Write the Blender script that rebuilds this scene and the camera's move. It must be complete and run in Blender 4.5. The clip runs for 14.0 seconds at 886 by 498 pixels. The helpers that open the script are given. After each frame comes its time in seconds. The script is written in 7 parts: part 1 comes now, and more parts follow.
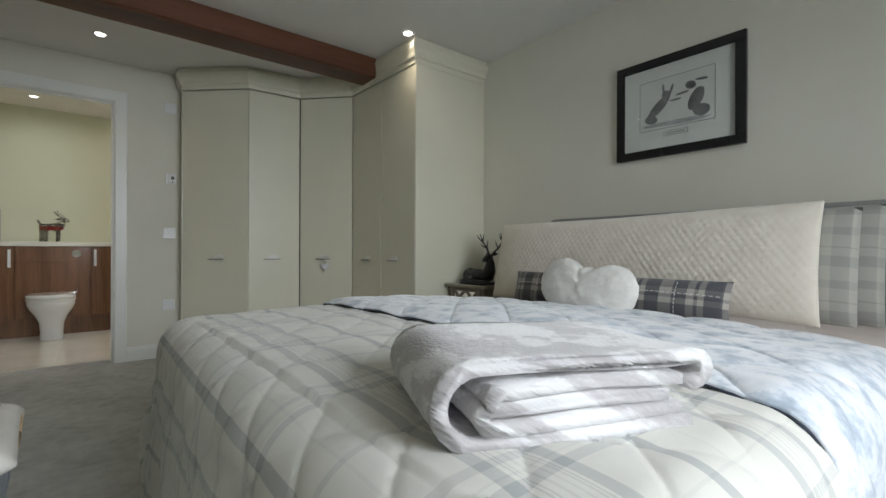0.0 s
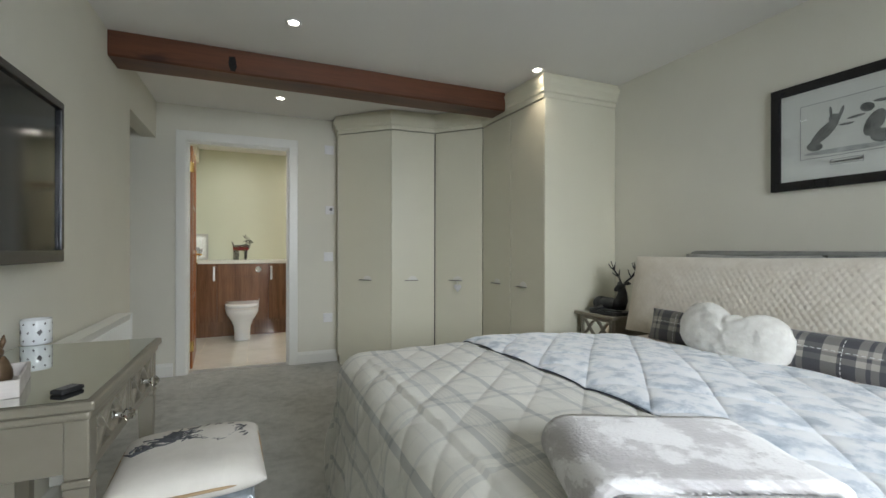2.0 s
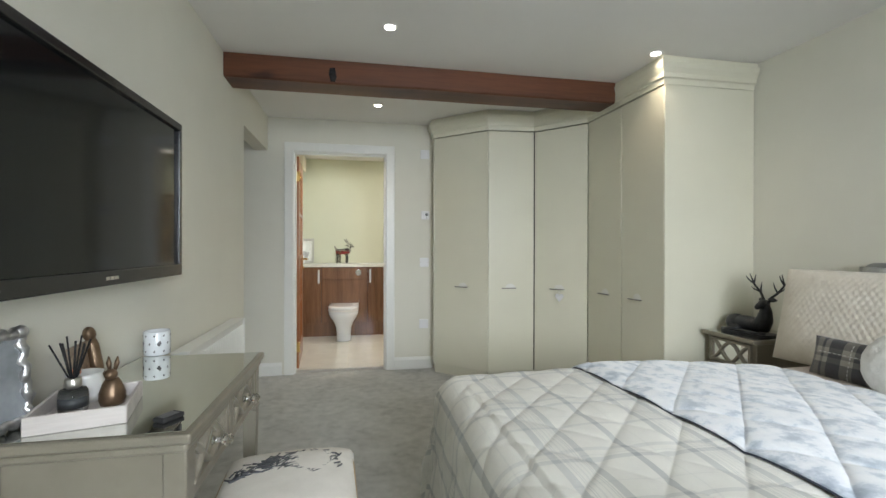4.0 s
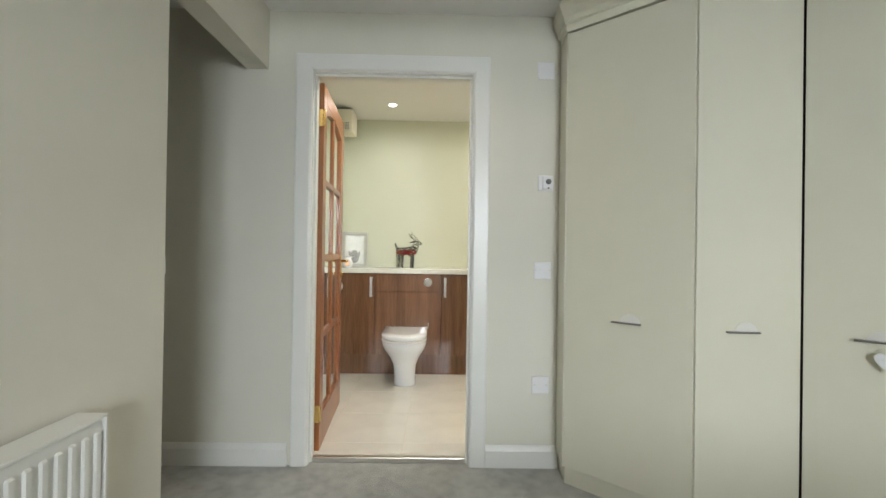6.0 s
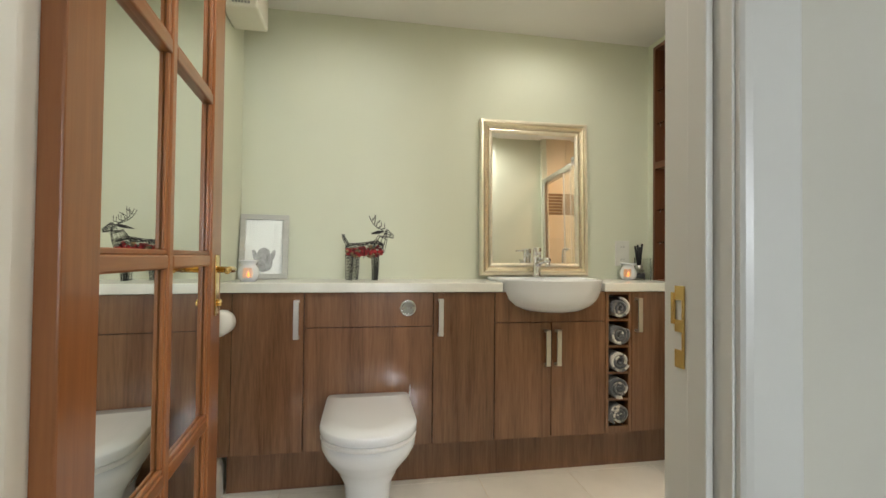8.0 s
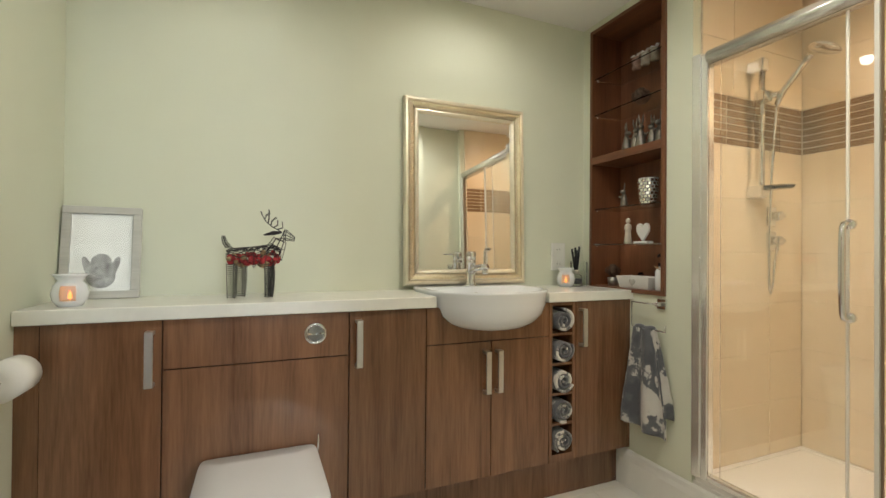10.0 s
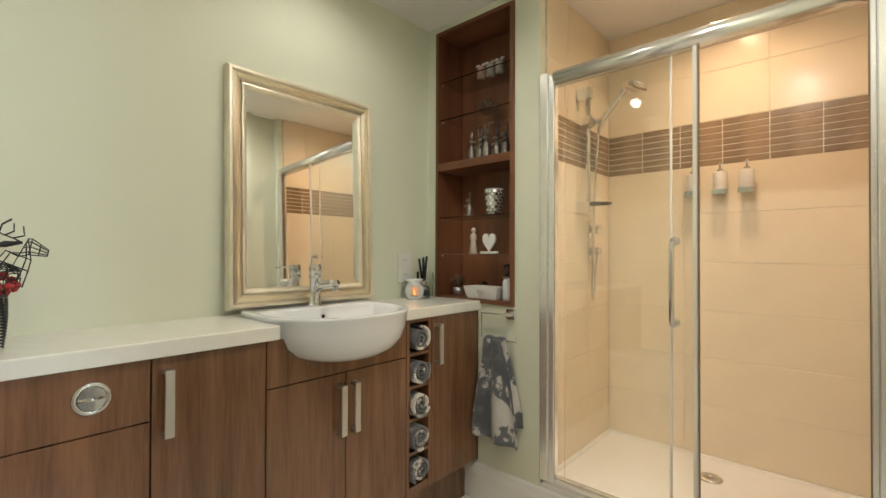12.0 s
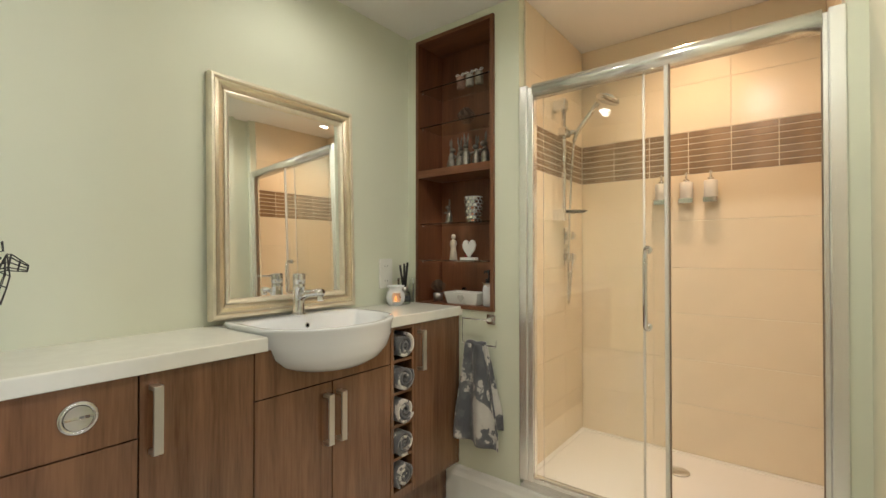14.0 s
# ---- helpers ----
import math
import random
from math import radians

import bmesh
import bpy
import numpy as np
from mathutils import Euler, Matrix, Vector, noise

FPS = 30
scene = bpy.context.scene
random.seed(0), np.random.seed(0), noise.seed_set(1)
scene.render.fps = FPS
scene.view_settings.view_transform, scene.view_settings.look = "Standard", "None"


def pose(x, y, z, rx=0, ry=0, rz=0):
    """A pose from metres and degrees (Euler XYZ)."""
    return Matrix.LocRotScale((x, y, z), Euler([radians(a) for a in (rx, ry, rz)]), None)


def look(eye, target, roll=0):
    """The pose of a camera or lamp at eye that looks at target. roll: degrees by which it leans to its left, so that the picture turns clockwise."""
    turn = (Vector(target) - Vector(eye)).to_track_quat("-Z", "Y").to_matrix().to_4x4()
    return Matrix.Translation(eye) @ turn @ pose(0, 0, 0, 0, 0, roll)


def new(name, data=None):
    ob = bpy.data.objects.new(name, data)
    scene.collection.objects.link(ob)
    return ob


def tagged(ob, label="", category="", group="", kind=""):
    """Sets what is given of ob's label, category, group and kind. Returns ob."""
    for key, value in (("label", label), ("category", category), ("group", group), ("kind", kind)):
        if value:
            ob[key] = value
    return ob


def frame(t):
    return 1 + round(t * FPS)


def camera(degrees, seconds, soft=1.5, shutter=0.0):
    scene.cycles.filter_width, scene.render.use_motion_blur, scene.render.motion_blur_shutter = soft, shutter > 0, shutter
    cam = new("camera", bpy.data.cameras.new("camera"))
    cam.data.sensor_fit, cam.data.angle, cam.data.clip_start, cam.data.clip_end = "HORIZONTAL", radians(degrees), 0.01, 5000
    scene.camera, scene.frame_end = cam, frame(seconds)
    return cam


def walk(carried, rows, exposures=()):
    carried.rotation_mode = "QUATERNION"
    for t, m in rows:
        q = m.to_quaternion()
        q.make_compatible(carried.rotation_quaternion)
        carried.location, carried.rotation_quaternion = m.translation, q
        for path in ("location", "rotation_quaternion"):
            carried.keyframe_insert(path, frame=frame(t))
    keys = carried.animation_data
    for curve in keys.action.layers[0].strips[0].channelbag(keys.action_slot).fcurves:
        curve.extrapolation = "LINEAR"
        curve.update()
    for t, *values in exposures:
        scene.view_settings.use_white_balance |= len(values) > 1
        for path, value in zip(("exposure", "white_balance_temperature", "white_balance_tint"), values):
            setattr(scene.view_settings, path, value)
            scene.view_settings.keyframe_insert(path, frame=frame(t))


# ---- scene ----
cam = camera(90.1, 14.0)
EXPOSURES = [(0, -0.63), (1, -0.46), (2, -0.24), (3, 0.0), (4.2, 0.26), (6.3, 0.38), (7.5, 0.18), (8.2, 0.10), (14, 0.05)]
PATH = [
    (0, (0.241, -4.224, 0.882), (1.489, -2.661, 0.883), 0.2),
    (0.5, (0.206, -4.251, 0.954), (1.33, -2.598, 0.949), 0.1),
    (1, (0.18, -4.283, 1.005), (1.17, -2.546, 1.001), 0.1),
    (1.5, (0.132, -4.308, 1.038), (1.006, -2.509, 1.043), 0.2),
    (2, (0.106, -4.333, 1.081), (0.886, -2.491, 1.08), 0.1),
    (2.5, (0.103, -4.35, 1.11), (0.792, -2.472, 1.108), 0.1),
    (3, (0.105, -4.344, 1.126), (0.704, -2.436, 1.125), 0.0),
    (3.5, (0.111, -4.296, 1.134), (0.61, -2.359, 1.133), 0.1),
    (4, (0.127, -4.158, 1.14), (0.506, -2.194, 1.135), 0.1),
    (4.2, (0.142, -4.049, 1.141), (0.462, -2.075, 1.137), 0.2),
    (6.3, (0.203, -1.886, 1.088), (0.219, 0.114, 1.102), 0.6),
    (6.5, (0.179, -1.642, 1.086), (0.191, 0.358, 1.103), 0.4),
    (7, (0.073, -1.117, 1.082), (0.104, 0.883, 1.099), 0.7),
    (7.5, (-0.016, -0.725, 1.08), (0.16, 1.267, 1.104), 0.6),
    (8, (-0.059, -0.468, 1.057), (0.288, 1.502, 1.094), 0.6),
    (8.2, (-0.061, -0.388, 1.057), (0.337, 1.571, 1.096), 0.5),
    (10.3, (-0.049, 0.018, 1.12), (0.841, 1.809, 1.13), 0.5),
    (10.5, (-0.05, 0.066, 1.126), (0.935, 1.806, 1.139), 0.5),
    (11, (-0.037, 0.176, 1.134), (1.187, 1.757, 1.151), 0.4),
    (11.5, (-0.049, 0.256, 1.141), (1.349, 1.686, 1.162), 0.3),
    (12, (-0.076, 0.277, 1.155), (1.408, 1.618, 1.177), 0.2),
    (12.5, (-0.102, 0.284, 1.172), (1.421, 1.58, 1.193), 0.1),
    (13, (-0.116, 0.292, 1.181), (1.434, 1.556, 1.2), 0.1),
    (13.5, (-0.128, 0.3, 1.185), (1.437, 1.545, 1.204), 0.1),
    (14, (-0.137, 0.299, 1.188), (1.437, 1.533, 1.208), 0.0),
]
walk(cam, [(t, look(eye, target, roll)) for t, eye, target, roll in PATH], exposures=EXPOSURES)

# ---- world and light ----
world = bpy.data.worlds.new("world")
scene.world = world
world.use_nodes = True
sky = world.node_tree.nodes.new("ShaderNodeTexSky")
sky.sky_type, sky.sun_disc = "NISHITA", False
sky.sun_elevation, sky.sun_rotation = radians(35), radians(200)
world.node_tree.links.new(sky.outputs[0], world.node_tree.nodes["Background"].inputs[0])
world.node_tree.nodes["Background"].inputs[1].default_value = 0.08


def lamp(name, kind, energy, colour, m, **more):
    data = bpy.data.lights.new(name, kind)
    data.energy, data.color = energy, colour
    if kind == "AREA":
        data.shape, data.size, data.size_y = "RECTANGLE", more["size"], more["size_y"]
        data.spread = radians(more["spread"])
    if kind == "SPOT":
        data.spot_size, data.spot_blend, data.shadow_soft_size = radians(more["angle"]), more["blend"], 0.035
    ob = new(name, data)
    ob.matrix_world = m
    return ob


CEIL = 2.305
DAY = (0.865, 0.93, 1.0)
WARM = (1.0, 0.94, 0.84)
lamp("window_light", "AREA", 36, DAY, look((1.05, -6.2, 1.60), (0.95, -3.2, 0.35)), size=1.25, size_y=1.25, spread=95)
# Last entry is an added, unseen fill lamp that brightens the passage.
SPOTS_BED_AND_FILL = [(0.293, -1.81), (1.875, -1.80), (0.29, -0.50), (0.30, -4.9), (1.88, -4.9), (-1.70, -0.90)]
SPOTS_BATH = [(-0.175, 1.42), (0.83, 1.46), (-0.1, 0.45), (0.85, 0.45)]
BATH_POWER = [3.5, 9, 20, 28]
SPOTS_SHOWER = [(1.93, 0.62)]
for sx, sy in SPOTS_BED_AND_FILL:
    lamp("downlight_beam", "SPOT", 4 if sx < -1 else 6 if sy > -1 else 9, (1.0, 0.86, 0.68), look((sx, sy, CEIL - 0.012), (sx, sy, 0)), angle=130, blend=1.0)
for (sx, sy), power in zip(SPOTS_BATH, BATH_POWER):
    lamp("downlight_beam", "SPOT", power, WARM, look((sx, sy, CEIL - 0.012), (sx, sy, 0)), angle=178, blend=0.65)
for sx, sy in SPOTS_SHOWER:
    lamp("downlight_beam", "SPOT", 32, (1.0, 0.67, 0.42), look((sx, sy, CEIL - 0.012), (sx, sy, 0)), angle=152, blend=1.0)

# ---- materials ----


def material(name):
    mat = bpy.data.materials.new(name)
    mat.use_nodes = True
    nodes, links = mat.node_tree.nodes, mat.node_tree.links
    return mat, nodes, links, nodes["Principled BSDF"]


def noise_at(nodes, links, scale, detail=4, stretch=(1, 1, 1), coords="Object", rough=0.55):
    tc = nodes.new("ShaderNodeTexCoord")
    mp = nodes.new("ShaderNodeMapping")
    mp.inputs["Scale"].default_value = stretch
    tex = nodes.new("ShaderNodeTexNoise")
    tex.inputs["Scale"].default_value, tex.inputs["Detail"].default_value = scale, detail
    tex.inputs["Roughness"].default_value = rough
    links.new(tc.outputs[coords], mp.inputs[0])
    links.new(mp.outputs[0], tex.inputs["Vector"])
    return tex


def ramp(nodes, links, src, stops):
    cr = nodes.new("ShaderNodeValToRGB")
    cr.color_ramp.elements[0].position, cr.color_ramp.elements[0].color = stops[0][0], (*stops[0][1], 1)
    cr.color_ramp.elements[1].position, cr.color_ramp.elements[1].color = stops[-1][0], (*stops[-1][1], 1)
    for p, c in stops[1:-1]:
        e = cr.color_ramp.elements.new(p)
        e.color = (*c, 1)
    links.new(src, cr.inputs[0])
    return cr


def bump(nodes, links, src, bsdf, strength, distance=0.002):
    b = nodes.new("ShaderNodeBump")
    b.inputs["Strength"].default_value, b.inputs["Distance"].default_value = strength, distance
    links.new(src, b.inputs["Height"])
    links.new(b.outputs[0], bsdf.inputs["Normal"])
    return b


def plain(name, c, rough=0.5, metal=0.0, vary=0.06, scale=6.0, grain=120.0, relief=0.15, coat=0.0, spec=0.5):
    """A near-plain surface: colour drifting slightly at one scale, fine relief at another."""
    mat, n, l, b = material(name)
    tex = noise_at(n, l, scale, 3)
    lo = tuple(max(0, v * (1 - vary)) for v in c)
    hi = tuple(min(1, v * (1 + vary)) for v in c)
    l.new(ramp(n, l, tex.outputs[0], [(0.3, lo), (0.7, hi)]).outputs[0], b.inputs["Base Color"])
    b.inputs["Roughness"].default_value, b.inputs["Metallic"].default_value = rough, metal
    b.inputs["Coat Weight"].default_value = coat
    b.inputs["Specular IOR Level"].default_value = spec
    if relief:
        bump(n, l, noise_at(n, l, grain, 3).outputs[0], b, relief, 0.001)
    return mat


def wood(name, dark, light, axis="z", rough=0.4, scale=9.0, coat=0.0, knots=False, streak=0.0):
    mat, n, l, b = material(name)
    s = {"x": (0.06, 1, 1), "y": (1, 0.06, 1), "z": (1, 1, 0.06)}[axis]
    broad = noise_at(n, l, scale, 5, s)
    broad.inputs["Distortion"].default_value = streak
    fine = noise_at(n, l, scale * 14, 3, s)
    mix = n.new("ShaderNodeMath")
    mix.operation, mix.inputs[1].default_value = "MULTIPLY_ADD", 0.35
    l.new(fine.outputs[0], mix.inputs[0])
    half = n.new("ShaderNodeMath")
    half.operation, half.inputs[1].default_value = "MULTIPLY", 0.7
    l.new(broad.outputs[0], half.inputs[0])
    l.new(half.outputs[0], mix.inputs[2])
    cr = ramp(n, l, mix.outputs[0], [(0.34, dark), (0.5, tuple((a + c) / 2 for a, c in zip(dark, light))), (0.66, light)])
    last = cr.outputs[0]
    if knots:
        big = noise_at(n, l, 2.2, 2, (1, 3, 3))
        k = ramp(n, l, big.outputs[0], [(0.66, (1, 1, 1)), (0.74, (0.35, 0.3, 0.3))])
        mx = n.new("ShaderNodeMix")
        mx.data_type, mx.blend_type = "RGBA", "MULTIPLY"
        mx.inputs[0].default_value = 1
        l.new(last, mx.inputs[6])
        l.new(k.outputs[0], mx.inputs[7])
        last = mx.outputs[2]
    l.new(last, b.inputs["Base Color"])
    b.inputs["Roughness"].default_value, b.inputs["Coat Weight"].default_value = rough, coat
    b.inputs["Coat Roughness"].default_value = 0.08
    bump(n, l, fine.outputs[0], b, 0.12, 0.001)
    return mat


def glass(name, tint=(0.95, 0.98, 0.97), rough=0.0):
    mat, n, l, b = material(name)
    b.inputs["Base Color"].default_value = (*tint, 1)
    b.inputs["Transmission Weight"].default_value, b.inputs["Roughness"].default_value, b.inputs["IOR"].default_value = 1, rough, 1.45
    return mat


def glow(name, c, strength):
    mat, n, l, b = material(name)
    b.inputs["Base Color"].default_value = (*c, 1)
    b.inputs["Emission Color"].default_value, b.inputs["Emission Strength"].default_value = (*c, 1), strength
    return mat


WALL = plain("wall_paint", (0.735, 0.72, 0.632), 0.85, vary=0.03, scale=1.5, grain=220, relief=0.12)
BATHWALL = plain("bathroom_wall_paint", (0.70, 0.73, 0.60), 0.8, vary=0.03, scale=1.5, grain=220, relief=0.12)
CEILING = plain("ceiling_paint", (0.84, 0.83, 0.805), 0.9, vary=0.02, scale=1.2, grain=200, relief=0.1)
GLOSSWHITE = plain("white_gloss_paint", (0.82, 0.825, 0.785), 0.3, vary=0.02, scale=3, grain=60, relief=0.05)
CREAM = plain("cream_lacquer", (0.72, 0.70, 0.57), 0.33, vary=0.02, scale=2, grain=150, relief=0.04)
PLASTIC = plain("white_plastic", (0.80, 0.80, 0.80), 0.35, vary=0.02, relief=0)
CHROME = plain("chrome", (0.82, 0.83, 0.84), 0.08, 1.0, vary=0.02, relief=0)
STEEL = plain("brushed_steel", (0.66, 0.64, 0.60), 0.32, 1.0, vary=0.05, relief=0.05)
BRASS = plain("brass", (0.80, 0.58, 0.24), 0.2, 1.0, vary=0.06, relief=0)
BLACK = plain("black_gloss", (0.012, 0.012, 0.014), 0.25, vary=0.2, relief=0)
MIRROR = plain("mirror_silver", (0.90, 0.91, 0.90), 0.0, 1.0, vary=0.0, relief=0)
CERAMIC = plain("white_ceramic", (0.80, 0.83, 0.86), 0.12, vary=0.01, relief=0, coat=0.5)
GLASS = glass("clear_glass")
BEAMWOOD = wood("stained_beam_wood", (0.048, 0.016, 0.007), (0.150, 0.050, 0.020), "x", 0.45, 6, knots=True)
PINE = wood("varnished_pine", (0.21, 0.070, 0.02), (0.35, 0.132, 0.041), "z", 0.3, 9, coat=0.3)
WALNUT = wood("gloss_walnut_laminate", (0.108, 0.049, 0.024), (0.235, 0.117, 0.060), "z", 0.2, 11, coat=0.4, streak=1.5)
NOOKWOOD = wood("walnut_shelf_wood", (0.09, 0.032, 0.014), (0.20, 0.078, 0.034), "z", 0.4, 9)
LAMP_ON = glow("lamp_on", (1.0, 0.93, 0.82), 14)


def carpet_material():
    mat, n, l, b = material("grey_carpet")
    broad, mid, fine = noise_at(n, l, 3.5, 4), noise_at(n, l, 16, 4), noise_at(n, l, 420, 2)
    a = n.new("ShaderNodeMath")
    a.operation, a.inputs[1].default_value = "MULTIPLY_ADD", 0.55
    l.new(mid.outputs[0], a.inputs[0])
    h = n.new("ShaderNodeMath")
    h.operation, h.inputs[1].default_value = "MULTIPLY", 0.45
    l.new(broad.outputs[0], h.inputs[0])
    l.new(h.outputs[0], a.inputs[2])
    l.new(ramp(n, l, a.outputs[0], [(0.36, (0.36, 0.37, 0.355)), (0.5, (0.49, 0.50, 0.48)), (0.66, (0.60, 0.605, 0.58))]).outputs[0], b.inputs["Base Color"])
    b.inputs["Roughness"].default_value = 1.0
    b.inputs["Sheen Weight"].default_value = 0.3
    bump(n, l, fine.outputs[0], b, 0.9, 0.006)
    return mat


CARPET = carpet_material()
FLOORTILE = plain("polished_cream_floor_tile", (0.83, 0.82, 0.765), 0.06, vary=0.05, scale=5, relief=0, coat=0.2)
GROUT = plain("pale_grout", (0.73, 0.66, 0.53), 0.9, vary=0.1, scale=40, relief=0.2)
WALLTILE = plain("cream_wall_tile", (0.80, 0.69, 0.52), 0.22, vary=0.03, scale=3, grain=30, relief=0.06)
MOSAIC = plain("brown_glass_mosaic", (0.27, 0.18, 0.105), 0.25, vary=0.3, scale=9, relief=0.03, coat=0.3)
TRAY = plain("white_stone_resin", (0.82, 0.80, 0.76), 0.3, vary=0.01, relief=0)
WORKTOP = plain("cream_worktop", (0.78, 0.79, 0.74), 0.25, vary=0.03, scale=20, relief=0)

# ---- building helpers ----


class Geo:
    """A bmesh with a few shaped solids."""

    def __init__(self):
        self.bm = bmesh.new()
        self.done = 0

    def box(self, x0, y0, z0, x1, y1, z1, bevel=0.0, seg=2):
        x0, x1, y0, y1, z0, z1 = min(x0, x1), max(x0, x1), min(y0, y1), max(y0, y1), min(z0, z1), max(z0, z1)
        v = [self.bm.verts.new(p) for p in ((x0, y0, z0), (x1, y0, z0), (x1, y1, z0), (x0, y1, z0), (x0, y0, z1), (x1, y0, z1), (x1, y1, z1), (x0, y1, z1))]
        f = [self.bm.faces.new([v[i] for i in q]) for q in ((3, 2, 1, 0), (4, 5, 6, 7), (0, 1, 5, 4), (1, 2, 6, 5), (2, 3, 7, 6), (3, 0, 4, 7))]
        if bevel:
            edges = list({e for q in f for e in q.edges})
            bmesh.ops.bevel(self.bm, geom=edges, offset=bevel, segments=seg, affect="EDGES", profile=0.5)
        return self

    def prism(self, outline, a, b, axis="z", bevel=0.0, seg=2):
        """An outline (two coordinates a point) pushed from a to b along an axis."""
        put = {"z": lambda p, h: (p[0], p[1], h), "y": lambda p, h: (p[0], h, p[1]), "x": lambda p, h: (h, p[0], p[1])}[axis]
        lo = [self.bm.verts.new(put(p, a)) for p in outline]
        hi = [self.bm.verts.new(put(p, b)) for p in outline]
        n = len(outline)
        made = [self.bm.faces.new(lo[::-1]), self.bm.faces.new(hi)]
        made += [self.bm.faces.new((lo[i], lo[(i + 1) % n], hi[(i + 1) % n], hi[i])) for i in range(n)]
        bmesh.ops.recalc_face_normals(self.bm, faces=made)
        if bevel:
            edges = list({e for q in made[:2] for e in q.edges})
            bmesh.ops.bevel(self.bm, geom=edges, offset=bevel, segments=seg, affect="EDGES", profile=0.5)
        return self

    def rings(self, rows, closed=True, caps=True):
        """Skins rings of equally many points."""
        vs = [[self.bm.verts.new(p) for p in row] for row in rows]
        n, made = len(rows[0]), []
        for r in range(len(vs) - 1):
            for i in range(n if closed else n - 1):
                j = (i + 1) % n
                made.append(self.bm.faces.new((vs[r][i], vs[r][j], vs[r + 1][j], vs[r + 1][i])))
        if caps and closed:
            made += [self.bm.faces.new(vs[0][::-1]), self.bm.faces.new(vs[-1])]
        bmesh.ops.recalc_face_normals(self.bm, faces=made)
        for f in made:
            f.smooth = True
        return self

    def lathe(self, profile, x=0, y=0, z=0, n=24, axis="z", squash=1.0):
        """Turns (radius, height) points about an axis."""
        rows = []
        for r, h in profile:
            row = []
            for i in range(n):
                c, s = max(r, 0.0004) * math.cos(2 * math.pi * i / n), max(r, 0.0004) * math.sin(2 * math.pi * i / n) * squash
                row.append({"z": (x + c, y + s, z + h), "y": (x + c, y + h, z + s), "x": (x + h, y + c, z + s)}[axis])
            rows.append(row)
        return self.rings(rows)

    def tube(self, path, radius, n=10, closed=False):
        """A round bar along a path; radius may be a list."""
        pts = [Vector(p) for p in path]
        rows, up = [], Vector((0.123, 0.311, 0.94))
        for i, p in enumerate(pts):
            a, b = pts[max(i - 1, 0)], pts[min(i + 1, len(pts) - 1)]
            d = (b - a).normalized()
            side = d.cross(up)
            side = side.normalized() if side.length > 1e-4 else d.cross(Vector((1, 0, 0))).normalized()
            up = side.cross(d).normalized()
            r = radius[i] if isinstance(radius, (list, tuple)) else radius
            rows.append([p + r * (math.cos(2 * math.pi * k / n) * side + math.sin(2 * math.pi * k / n) * up) for k in range(n)])
        return self.rings(rows)

    def ball(self, x, y, z, rx, ry=None, rz=None, n=14):
        ry, rz = ry or rx, rz or rx
        rows = []
        for j in range(n // 2 + 1):
            a = math.pi * (j / (n // 2) - 0.5)
            c = max(math.cos(a), 0.01)
            rows.append([(x + rx * c * math.cos(2 * math.pi * i / n), y + ry * c * math.sin(2 * math.pi * i / n), z + rz * math.sin(a)) for i in range(n)])
        return self.rings(rows)

    def sweep(self, line, profile, closed=False):
        """Pushes a profile of (offset to the right of the line, height) along a line of plan points, mitred."""
        pts = [Vector(p) for p in line]
        rows = []
        for i, p in enumerate(pts):
            a = (p - pts[i - 1]).normalized() if i else None
            b = (pts[i + 1] - p).normalized() if i < len(pts) - 1 else None
            a, b = a or b, b or a
            na, nb = Vector((a.y, -a.x)), Vector((b.y, -b.x))
            m = na + nb
            m = m / max(m.dot(na), 0.25)
            rows.append([(p.x + m.x * o, p.y + m.y * o, h) for o, h in profile])
        self.rings(rows)
        for f in self.bm.faces:
            f.smooth = False
        return self

    def paint(self, index):
        """Gives all faces made since the last call a material slot."""
        self.bm.faces.ensure_lookup_table()
        for f in self.bm.faces[self.done:]:
            f.material_index = index
        self.done = len(self.bm.faces)
        return self

    def turn(self, m):
        bmesh.ops.transform(self.bm, matrix=m, verts=self.bm.verts)
        return self


def mesh_of(geo, name, mat, smooth=None):
    me = bpy.data.meshes.new(name)
    geo.bm.to_mesh(me)
    geo.bm.free()
    for one in mat if isinstance(mat, (list, tuple)) else [mat]:
        me.materials.append(one)
    if smooth:
        for p in me.polygons:
            p.use_smooth = True
    return me


def part(name, geo, mat, parent, label="", smooth=None):
    ob = new(name, mesh_of(geo, name, mat, smooth))
    ob.parent = parent
    return tagged(ob, label) if label else ob


def thing(name, label, category, m=None, group="", kind=""):
    ob = new(name)
    ob.empty_display_size = 0.05
    if m:
        ob.matrix_basis = m
    return tagged(ob, label, category, group, kind)


def solid(name, geo, mat, label="", category="", group="", kind="structure", smooth=None):
    return tagged(new(name, mesh_of(geo, name, mat, smooth)), label, category, group, kind)


